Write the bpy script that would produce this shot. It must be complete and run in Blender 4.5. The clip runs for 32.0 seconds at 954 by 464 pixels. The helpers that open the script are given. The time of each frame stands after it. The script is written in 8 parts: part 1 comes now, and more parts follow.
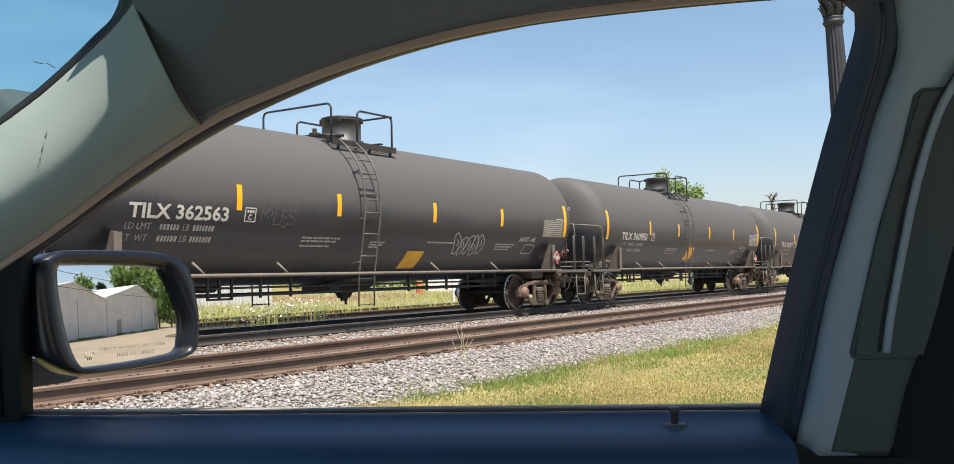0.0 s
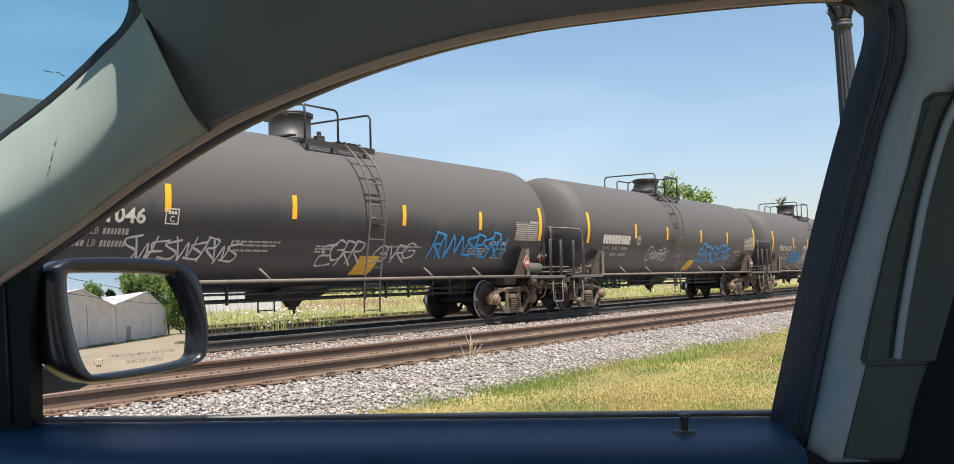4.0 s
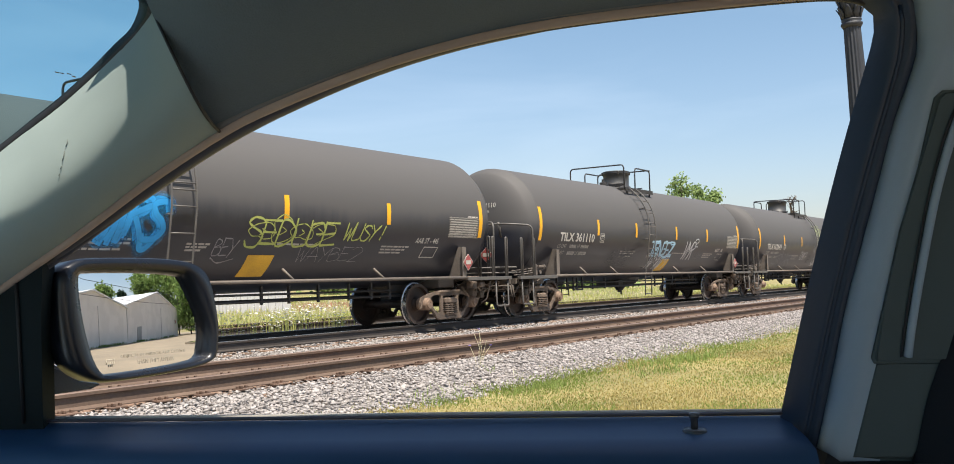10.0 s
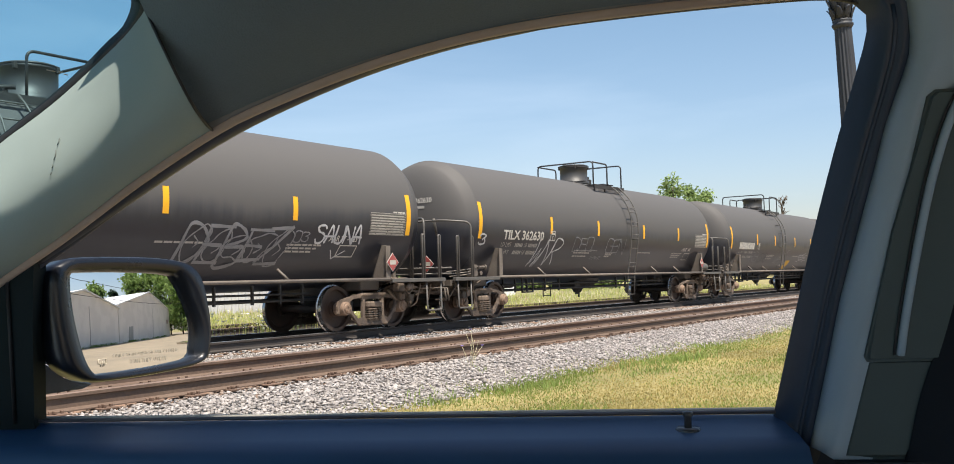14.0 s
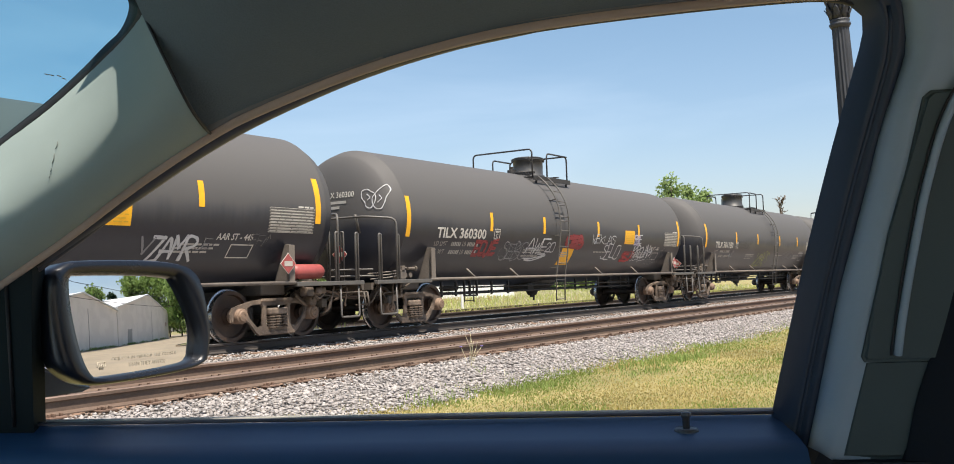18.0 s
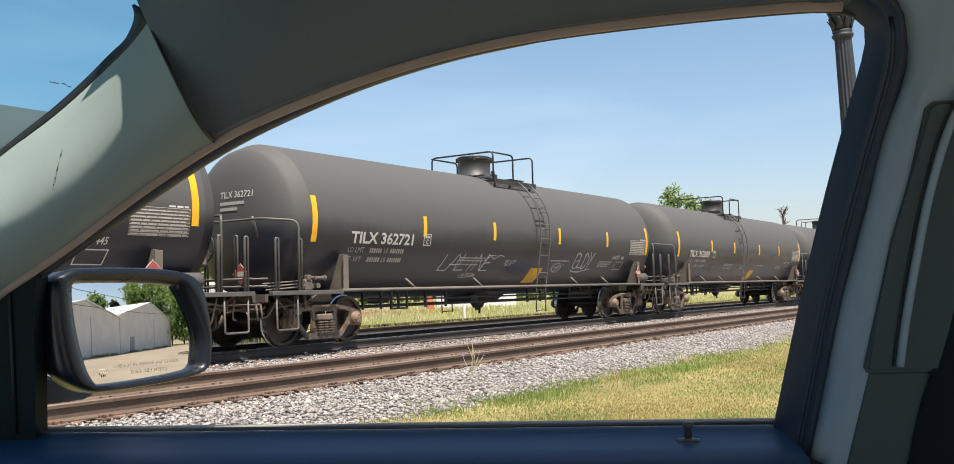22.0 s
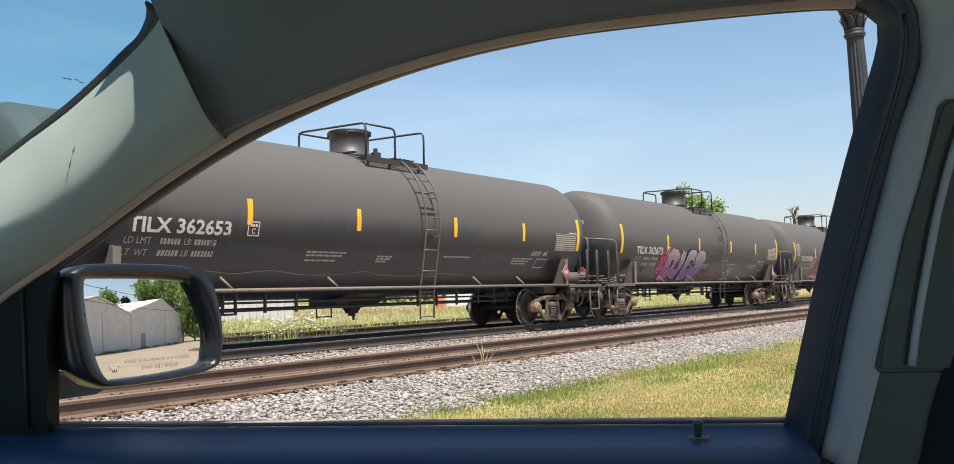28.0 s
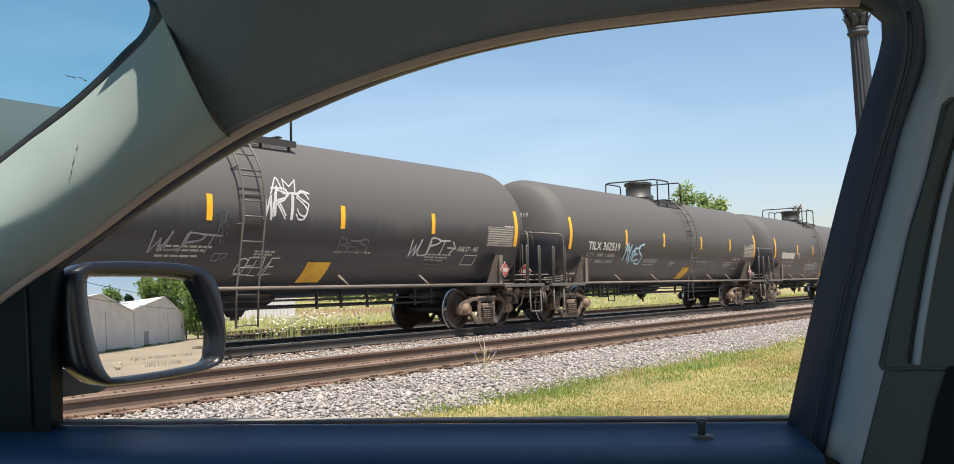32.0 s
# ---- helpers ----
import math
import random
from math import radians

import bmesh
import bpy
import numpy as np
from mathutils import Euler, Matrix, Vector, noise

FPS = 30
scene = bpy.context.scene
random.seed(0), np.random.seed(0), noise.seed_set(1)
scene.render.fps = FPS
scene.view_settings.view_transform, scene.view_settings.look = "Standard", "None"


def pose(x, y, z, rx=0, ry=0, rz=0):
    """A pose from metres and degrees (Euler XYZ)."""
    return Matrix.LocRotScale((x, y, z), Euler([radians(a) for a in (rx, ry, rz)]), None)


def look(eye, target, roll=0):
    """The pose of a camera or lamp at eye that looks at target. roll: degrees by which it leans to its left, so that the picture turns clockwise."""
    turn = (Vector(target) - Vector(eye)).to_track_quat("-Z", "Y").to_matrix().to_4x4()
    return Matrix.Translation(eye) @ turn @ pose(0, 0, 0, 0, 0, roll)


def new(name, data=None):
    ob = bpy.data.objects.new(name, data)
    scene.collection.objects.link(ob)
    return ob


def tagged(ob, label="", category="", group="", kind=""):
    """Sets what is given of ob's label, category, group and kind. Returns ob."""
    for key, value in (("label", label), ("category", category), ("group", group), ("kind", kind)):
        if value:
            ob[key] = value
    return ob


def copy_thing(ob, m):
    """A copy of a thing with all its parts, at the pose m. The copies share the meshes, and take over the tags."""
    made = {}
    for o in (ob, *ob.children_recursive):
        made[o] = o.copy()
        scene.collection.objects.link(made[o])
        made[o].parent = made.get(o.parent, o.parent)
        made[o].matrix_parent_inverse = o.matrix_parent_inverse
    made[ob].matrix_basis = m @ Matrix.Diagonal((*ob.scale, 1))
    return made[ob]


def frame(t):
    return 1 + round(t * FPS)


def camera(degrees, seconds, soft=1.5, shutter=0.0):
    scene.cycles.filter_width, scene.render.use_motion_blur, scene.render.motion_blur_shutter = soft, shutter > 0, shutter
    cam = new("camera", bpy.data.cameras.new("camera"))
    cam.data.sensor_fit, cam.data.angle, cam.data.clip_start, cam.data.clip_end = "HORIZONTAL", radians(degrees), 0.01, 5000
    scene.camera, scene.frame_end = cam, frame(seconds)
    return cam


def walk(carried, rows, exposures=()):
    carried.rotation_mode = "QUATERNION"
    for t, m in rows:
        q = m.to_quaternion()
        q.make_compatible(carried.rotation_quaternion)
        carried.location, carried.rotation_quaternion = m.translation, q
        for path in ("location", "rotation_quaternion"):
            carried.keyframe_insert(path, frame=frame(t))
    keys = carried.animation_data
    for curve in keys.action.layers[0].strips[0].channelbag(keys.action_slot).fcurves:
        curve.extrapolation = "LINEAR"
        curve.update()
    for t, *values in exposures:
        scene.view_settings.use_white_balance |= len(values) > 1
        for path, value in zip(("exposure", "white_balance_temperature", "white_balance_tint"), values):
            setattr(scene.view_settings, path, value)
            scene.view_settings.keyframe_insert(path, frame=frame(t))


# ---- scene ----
# The camera: handheld in the driver's seat, looking across the car at the tracks.
EYE_Z = 0.955
cam = camera(53.4, 32.0, soft=0.92)


def eye(dx, dy, dz, yaw, pitch, roll):
    e = Vector((dx, dy, EYE_Z + dz))
    a, b = radians(yaw), radians(pitch)
    return look(e, e + Vector((math.cos(a) * math.cos(b), math.sin(a) * math.cos(b), math.sin(b))), roll)


walk(cam, [
    (0.0, eye(0.0001, -0.0007, -0.0008, 32.971, 2.553, -1.195)),
    (0.5, eye(-0.0000, -0.0002, -0.0003, 33.028, 2.622, -1.206)),
    (1.0, eye(-0.0001, -0.0001, -0.0000, 33.086, 2.673, -1.216)),
    (1.5, eye(-0.0003, 0.0002, 0.0003, 33.150, 2.710, -1.233)),
    (2.0, eye(-0.0002, -0.0001, 0.0003, 33.227, 2.767, -1.242)),
    (2.5, eye(-0.0000, -0.0006, 0.0008, 33.293, 2.818, -1.254)),
    (3.0, eye(0.0001, -0.0006, 0.0011, 33.349, 2.839, -1.268)),
    (3.5, eye(0.0010, -0.0001, 0.0009, 33.408, 2.870, -1.326)),
    (5.5, eye(0.0005, 0.0002, 0.0000, 33.601, 2.881, -1.385)),
    (6.0, eye(0.0001, -0.0007, 0.0005, 33.662, 2.892, -1.411)),
    (6.5, eye(-0.0002, -0.0014, 0.0006, 33.726, 2.898, -1.413)),
    (7.0, eye(-0.0003, -0.0010, 0.0004, 33.802, 2.901, -1.408)),
    (7.5, eye(-0.0006, -0.0010, -0.0001, 33.876, 2.909, -1.442)),
    (8.0, eye(-0.0009, -0.0008, 0.0001, 33.927, 2.892, -1.449)),
    (8.5, eye(-0.0004, -0.0003, 0.0001, 33.974, 2.889, -1.452)),
    (9.0, eye(-0.0001, 0.0000, -0.0000, 34.018, 2.896, -1.461)),
    (9.5, eye(-0.0001, -0.0000, -0.0002, 34.044, 2.900, -1.460)),
    (10.0, eye(-0.0002, -0.0005, -0.0002, 34.011, 2.901, -1.474)),
    (10.5, eye(-0.0005, 0.0001, 0.0003, 33.908, 2.888, -1.483)),
    (11.0, eye(-0.0006, 0.0005, 0.0003, 33.830, 2.893, -1.520)),
    (11.5, eye(0.0000, -0.0001, 0.0003, 33.796, 2.894, -1.531)),
    (12.0, eye(0.0001, -0.0001, -0.0001, 33.730, 2.883, -1.482)),
    (12.5, eye(-0.0004, 0.0003, -0.0007, 33.659, 2.897, -1.463)),
    (13.0, eye(-0.0009, 0.0009, -0.0010, 33.603, 2.902, -1.460)),
    (13.5, eye(-0.0008, 0.0014, -0.0013, 33.558, 2.905, -1.488)),
    (14.0, eye(-0.0004, 0.0019, -0.0016, 33.513, 2.905, -1.509)),
    (14.5, eye(-0.0000, 0.0018, -0.0010, 33.459, 2.895, -1.502)),
    (16.5, eye(-0.0019, 0.0001, -0.0006, 33.500, 2.897, -1.644)),
    (17.0, eye(-0.0017, 0.0001, -0.0005, 33.468, 2.903, -1.694)),
    (17.5, eye(-0.0013, 0.0004, -0.0003, 33.444, 2.894, -1.727)),
    (18.0, eye(-0.0019, -0.0001, -0.0003, 33.433, 2.942, -1.729)),
    (18.5, eye(-0.0035, -0.0013, 0.0001, 33.417, 3.046, -1.653)),
    (19.0, eye(-0.0046, -0.0006, 0.0000, 33.379, 3.162, -1.567)),
    (19.5, eye(-0.0043, 0.0003, 0.0001, 33.361, 3.273, -1.525)),
    (20.0, eye(-0.0044, -0.0006, -0.0003, 33.369, 3.392, -1.479)),
    (20.5, eye(-0.0046, -0.0013, -0.0007, 33.406, 3.483, -1.462)),
    (21.0, eye(-0.0049, -0.0016, -0.0007, 33.444, 3.517, -1.475)),
    (21.5, eye(-0.0044, -0.0012, -0.0006, 33.503, 3.525, -1.482)),
    (22.0, eye(-0.0033, -0.0008, -0.0007, 33.558, 3.506, -1.487)),
    (22.5, eye(-0.0028, -0.0007, -0.0012, 33.609, 3.492, -1.422)),
    (23.0, eye(-0.0031, -0.0003, -0.0018, 33.667, 3.492, -1.313)),
    (23.5, eye(-0.0030, -0.0005, -0.0022, 33.732, 3.495, -1.244)),
    (24.0, eye(-0.0038, -0.0008, -0.0021, 33.756, 3.494, -1.196)),
    (24.5, eye(-0.0039, -0.0010, -0.0017, 33.789, 3.472, -1.177)),
    (25.0, eye(-0.0041, -0.0010, -0.0015, 33.843, 3.465, -1.176)),
    (25.5, eye(-0.0046, -0.0001, -0.0020, 33.885, 3.462, -1.153)),
    (27.5, eye(-0.0028, -0.0005, -0.0030, 34.094, 3.496, -1.247)),
    (28.0, eye(-0.0039, -0.0003, -0.0027, 34.145, 3.456, -1.247)),
    (28.5, eye(-0.0034, 0.0000, -0.0026, 34.207, 3.439, -1.203)),
    (29.0, eye(-0.0032, 0.0003, -0.0027, 34.247, 3.437, -1.156)),
    (29.5, eye(-0.0035, 0.0004, -0.0031, 34.285, 3.471, -1.177)),
    (30.0, eye(-0.0036, 0.0001, -0.0031, 34.361, 3.465, -1.216)),
    (30.5, eye(-0.0040, 0.0001, -0.0028, 34.418, 3.446, -1.262)),
    (31.0, eye(-0.0043, 0.0008, -0.0028, 34.408, 3.432, -1.267)),
    (31.5, eye(-0.0040, 0.0015, -0.0031, 34.338, 3.396, -1.227)),
    (32.0, eye(-0.0038, 0.0009, -0.0029, 34.300, 3.354, -1.213)),
], exposures=[(0.0, 0.86), (32.0, 0.86)])

# ---- light ----
SUN_DIR = Vector((-0.18, -0.34, 0.92)).normalized()
world = bpy.data.worlds.new("sky")
scene.world = world
world.use_nodes = True
wn = world.node_tree
sky = wn.nodes.new("ShaderNodeTexSky")
sky.sky_type = "NISHITA"
sky.sun_disc = False
sky.sun_elevation = math.asin(SUN_DIR.z)
sky.sun_rotation = math.atan2(SUN_DIR.x, SUN_DIR.y)
sky.dust_density = 1.35
sky.air_density = 1.0
sky.ozone_density = 1.6
wn.nodes["Background"].inputs["Strength"].default_value = 0.0995
# thin high cloud
wco = wn.nodes.new("ShaderNodeTexCoord")
wmap = wn.nodes.new("ShaderNodeMapping")
wmap.inputs["Scale"].default_value = (2.2, 1.3, 7.0)
wmap.inputs["Rotation"].default_value = (0.2, 0.15, 0.6)
wns = wn.nodes.new("ShaderNodeTexNoise")
wns.inputs["Scale"].default_value, wns.inputs["Detail"].default_value, wns.inputs["Distortion"].default_value = 1.6, 7, 0.6
wrg = wn.nodes.new("ShaderNodeMapRange")
wrg.inputs["From Min"].default_value, wrg.inputs["From Max"].default_value, wrg.inputs["To Max"].default_value = 0.46, 0.75, 0.55
wmx = wn.nodes.new("ShaderNodeMix")
wmx.data_type, wmx.blend_type = "RGBA", "ADD"
wmx.inputs["B"].default_value = (1.1, 1.0, 0.9, 1)
wn.links.new(wco.outputs["Generated"], wmap.inputs["Vector"])
wn.links.new(wmap.outputs[0], wns.inputs["Vector"])
wn.links.new(wns.outputs["Fac"], wrg.inputs["Value"])
wn.links.new(wrg.outputs[0], wmx.inputs["Factor"])
wn.links.new(sky.outputs[0], wmx.inputs["A"])
# milky summer haze low over the horizon, clearer blue above it
wsep = wn.nodes.new("ShaderNodeSeparateXYZ")
whz = wn.nodes.new("ShaderNodeValToRGB")
whz.color_ramp.elements[0].color = (1.0, 0.915, 0.945, 1)
whz.color_ramp.elements[1].position, whz.color_ramp.elements[1].color = 0.75, (0.945, 0.955, 0.935, 1)
mid = whz.color_ramp.elements.new(0.30)
mid.color = (0.885, 0.958, 0.915, 1)
wtn = wn.nodes.new("ShaderNodeMix")
wtn.data_type, wtn.blend_type = "RGBA", "MULTIPLY"
wtn.inputs["Factor"].default_value = 1.0
wn.links.new(wco.outputs["Generated"], wsep.inputs[0])
wn.links.new(wsep.outputs["Z"], whz.inputs[0])
wn.links.new(wmx.outputs["Result"], wtn.inputs["A"])
wn.links.new(whz.outputs[0], wtn.inputs["B"])
wn.links.new(wtn.outputs["Result"], wn.nodes["Background"].inputs["Color"])
sun = new("sun", bpy.data.lights.new("sun", "SUN"))
sun.data.energy = 4.9
sun.data.angle = radians(0.55)
sun.data.color = (1.0, 0.915, 0.80)
sun.matrix_world = look(SUN_DIR * 200, (0, 0, 0))


# ---- materials ----
def mat(name, colour, rough=0.6, metal=0.0, vary=0.25, scale=6.0, grain=60.0, bump=0.15, tint=None, spec=0.5, random_by="", far=0.0, spread=(0.62, 1.3)):
    """A procedural surface: broad stains and fine grain in the colour, relief and gloss."""
    m = bpy.data.materials.new(name)
    m.use_nodes = True
    nt = m.node_tree
    b = nt.nodes["Principled BSDF"]
    b.inputs["Roughness"].default_value = rough
    b.inputs["Metallic"].default_value = metal
    b.inputs["Specular IOR Level"].default_value = spec
    co = nt.nodes.new("ShaderNodeTexCoord")
    big = nt.nodes.new("ShaderNodeTexNoise")
    big.inputs["Scale"].default_value = scale
    big.inputs["Detail"].default_value = 5
    fine = nt.nodes.new("ShaderNodeTexNoise")
    fine.inputs["Scale"].default_value = grain
    fine.inputs["Detail"].default_value = 3
    for n in (big, fine):
        nt.links.new(co.outputs["Object"], n.inputs["Vector"])
    c2 = tint or tuple(c * 0.6 for c in colour)
    ramp = nt.nodes.new("ShaderNodeValToRGB")
    ramp.color_ramp.elements[0].position = 0.5 - 0.5 * min(vary, 0.4)
    ramp.color_ramp.elements[1].position = 0.5 + 0.5 * min(vary, 0.4) * 0.8
    ramp.color_ramp.elements[0].color = (*[c2[i] * vary + colour[i] * (1 - vary) for i in range(3)], 1)
    ramp.color_ramp.elements[1].color = (*[min(1, c * (1 + 0.25 * vary)) for c in colour], 1)
    nt.links.new(big.outputs["Fac"], ramp.inputs["Fac"])
    mix = nt.nodes.new("ShaderNodeMix")
    mix.data_type, mix.blend_type = "RGBA", "MULTIPLY"
    mix.inputs["Factor"].default_value = min(1.0, 0.5 + vary)
    nt.links.new(ramp.outputs["Color"], mix.inputs["A"])
    gr = nt.nodes.new("ShaderNodeMapRange")
    gr.inputs["To Min"].default_value = 1 - vary * 0.8
    gr.inputs["To Max"].default_value = 1 + vary * 0.5
    nt.links.new(fine.outputs["Fac"], gr.inputs["Value"])
    nt.links.new(gr.outputs["Result"], mix.inputs["B"])
    last = mix.outputs["Result"]
    if random_by:
        src = nt.nodes.new("ShaderNodeObjectInfo" if random_by == "object" else "ShaderNodeNewGeometry")
        rr = nt.nodes.new("ShaderNodeMapRange")
        rr.inputs["To Min"].default_value, rr.inputs["To Max"].default_value = spread
        nt.links.new(src.outputs["Random" if random_by == "object" else "Random Per Island"], rr.inputs["Value"])
        m2 = nt.nodes.new("ShaderNodeMix")
        m2.data_type, m2.blend_type = "RGBA", "MULTIPLY"
        m2.inputs["Factor"].default_value = 1.0
        nt.links.new(last, m2.inputs["A"])
        nt.links.new(rr.outputs["Result"], m2.inputs["B"])
        last = m2.outputs["Result"]
    nt.links.new(last, b.inputs["Base Color"])
    rg = nt.nodes.new("ShaderNodeMapRange")
    rg.inputs["To Min"].default_value, rg.inputs["To Max"].default_value = max(0.02, rough - 0.12), min(1, rough + 0.12)
    nt.links.new(big.outputs["Fac"], rg.inputs["Value"])
    nt.links.new(rg.outputs["Result"], b.inputs["Roughness"])
    if bump:
        bp = nt.nodes.new("ShaderNodeBump")
        bp.inputs["Strength"].default_value = bump
        bp.inputs["Distance"].default_value = 0.01
        nt.links.new(fine.outputs["Fac"], bp.inputs["Height"])
        nt.links.new(bp.outputs["Normal"], b.inputs["Normal"])
    return m


def leaf_mat(name, colour, random_by="island"):
    m = mat(name, colour, 0.65, 0, 0.3, 0.6, 20, 0, random_by=random_by, spec=0.25, spread=(0.8, 1.18))
    nt = m.node_tree
    b = nt.nodes["Principled BSDF"]
    tr = nt.nodes.new("ShaderNodeBsdfTranslucent")
    src = b.inputs["Base Color"].links[0].from_socket
    nt.links.new(src, tr.inputs["Color"])
    mx = nt.nodes.new("ShaderNodeMixShader")
    mx.inputs["Fac"].default_value = 0.4
    nt.links.new(b.outputs[0], mx.inputs[1])
    nt.links.new(tr.outputs[0], mx.inputs[2])
    nt.links.new(mx.outputs[0], nt.nodes["Material Output"].inputs["Surface"])
    return m


M = {}


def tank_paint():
    """Glossy black paint; the upper half is lighter, sky light and road dust painted in, with a streaky edge."""
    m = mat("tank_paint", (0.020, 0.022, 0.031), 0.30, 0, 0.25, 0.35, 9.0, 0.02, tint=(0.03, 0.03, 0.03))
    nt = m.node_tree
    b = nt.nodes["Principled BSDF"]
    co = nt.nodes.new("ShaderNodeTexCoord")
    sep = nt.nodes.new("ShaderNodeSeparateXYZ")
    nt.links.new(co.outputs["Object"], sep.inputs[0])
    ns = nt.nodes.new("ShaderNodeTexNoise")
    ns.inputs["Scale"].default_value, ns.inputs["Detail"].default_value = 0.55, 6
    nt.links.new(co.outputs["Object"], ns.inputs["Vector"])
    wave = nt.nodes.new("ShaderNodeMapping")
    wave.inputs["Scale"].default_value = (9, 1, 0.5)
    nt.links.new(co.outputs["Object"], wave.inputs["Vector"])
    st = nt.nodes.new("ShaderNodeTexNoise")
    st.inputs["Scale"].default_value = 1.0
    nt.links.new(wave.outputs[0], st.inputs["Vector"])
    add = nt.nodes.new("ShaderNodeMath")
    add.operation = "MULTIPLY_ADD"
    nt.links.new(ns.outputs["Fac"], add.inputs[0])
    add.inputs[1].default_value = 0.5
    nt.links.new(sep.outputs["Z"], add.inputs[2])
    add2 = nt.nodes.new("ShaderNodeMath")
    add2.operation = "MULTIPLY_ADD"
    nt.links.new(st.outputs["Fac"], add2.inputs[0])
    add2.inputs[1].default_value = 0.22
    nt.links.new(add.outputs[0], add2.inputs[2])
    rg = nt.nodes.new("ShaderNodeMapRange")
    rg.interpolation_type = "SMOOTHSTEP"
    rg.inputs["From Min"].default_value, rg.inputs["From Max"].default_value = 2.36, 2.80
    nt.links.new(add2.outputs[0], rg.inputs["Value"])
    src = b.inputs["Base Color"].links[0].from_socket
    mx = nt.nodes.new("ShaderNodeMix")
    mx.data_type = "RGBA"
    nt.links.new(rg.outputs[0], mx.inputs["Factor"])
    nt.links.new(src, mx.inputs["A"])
    # upper tone: reflected sky and dust together, put into the colour
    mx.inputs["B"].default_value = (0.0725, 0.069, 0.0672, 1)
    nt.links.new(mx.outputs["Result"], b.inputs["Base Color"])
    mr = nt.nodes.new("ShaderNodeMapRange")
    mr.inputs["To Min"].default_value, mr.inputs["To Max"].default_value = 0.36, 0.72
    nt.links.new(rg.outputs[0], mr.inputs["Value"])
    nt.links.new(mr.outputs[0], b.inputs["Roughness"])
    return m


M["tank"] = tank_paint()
# sun bounce along the trim lip is put into this brown
M["lip"] = mat("sun_brown_trim_lip", (0.36, 0.27, 0.215), 0.7, 0, 0.1, 6, 400, 0.05)
M["channel"] = mat("grey_glass_channel", (0.062, 0.058, 0.068), 0.5, 0, 0.1, 8, 100, 0.05)
# in-between tone: the lip's sunlight fading into the headliner
M["edge"] = mat("trim_light_fade", (0.165, 0.158, 0.147), 0.85, 0, 0.1, 6, 400, 0.05)
M["frame"] = mat("frame_steel", (0.075, 0.062, 0.05), 0.7, 0, 0.5, 2.0, 40, 0.3, tint=(0.12, 0.09, 0.065))
M["rail_paint"] = mat("handrail_paint", (0.095, 0.088, 0.080), 0.5, 0, 0.3, 4, 50, 0.1)
M["black_rail"] = mat("black_railing_paint", (0.030, 0.030, 0.033), 0.45, 0, 0.3, 4, 50, 0.1)
M["dome"] = mat("dusty_black_dome_paint", (0.048, 0.048, 0.049), 0.5, 0, 0.4, 2, 40, 0.1)
M["saddle"] = mat("saddle_dusty_paint", (0.155, 0.132, 0.110), 0.75, 0, 0.5, 2.5, 40, 0.2, tint=(0.08, 0.06, 0.05))
M["truck"] = mat("truck_cast_steel", (0.195, 0.145, 0.108), 0.7, 0, 0.9, 2.2, 40, 0.4, tint=(0.022, 0.017, 0.016))
M["dark_iron"] = mat("greasy_iron", (0.032, 0.029, 0.027), 0.6, 0, 0.5, 4, 50, 0.3)
M["wheel"] = mat("wheel_steel", (0.026, 0.022, 0.021), 0.55, 0.15, 0.8, 2.2, 35, 0.2, tint=(0.085, 0.048, 0.030))
M["bearing"] = mat("rusty_bearing_cap", (0.22, 0.150, 0.105), 0.7, 0.1, 0.5, 6, 50, 0.3, tint=(0.07, 0.04, 0.03))
M["tread"] = mat("polished_tread", (0.45, 0.44, 0.43), 0.25, 0.9, 0.2, 8, 60, 0.05)
M["spring"] = mat("spring_steel", (0.14, 0.105, 0.08), 0.6, 0.2, 0.4, 6, 50, 0.2)
M["yellow"] = mat("yellow_reflective_tape", (0.78, 0.39, 0.012), 0.5, 0, 0.14, 5, 60, 0.02)
M["yellow_panel"] = mat("faded_yellow_panel", (0.62, 0.36, 0.03), 0.6, 0, 0.35, 3, 40, 0.02)
M["white"] = mat("stencil_white", (0.52, 0.495, 0.45), 0.6, 0, 0.25, 6, 50, 0.02)
M["grey_stencil"] = mat("stencil_dusty_grey", (0.36, 0.34, 0.31), 0.7, 0, 0.3, 6, 50, 0.02)
M["panel_grey"] = mat("data_panel_grey", (0.40, 0.375, 0.33), 0.6, 0, 0.25, 6, 50, 0.02)
M["red"] = mat("placard_red", (0.30, 0.065, 0.06), 0.5, 0, 0.3, 8, 50, 0.02)
M["rust_rail"] = mat("rusty_rail", (0.132, 0.092, 0.067), 0.75, 0.1, 0.45, 1.5, 30, 0.3, tint=(0.08, 0.045, 0.035))
M["rail_head"] = mat("rail_running_band", (0.26, 0.185, 0.145), 0.45, 0.4, 0.3, 1.5, 30, 0.1)
M["worn_rail_head"] = mat("polished_rail_head", (0.45, 0.43, 0.42), 0.28, 0.9, 0.2, 1.5, 30, 0.05)
# near-black: the train's shadow on the main rails is in the colour
M["dark_rail"] = mat("dark_rail_steel", (0.05, 0.042, 0.038), 0.7, 0.1, 0.4, 1.5, 30, 0.2)
M["tie"] = mat("weathered_tie_wood", (0.20, 0.13, 0.09), 0.9, 0, 0.5, 3, 30, 0.5, random_by="object")
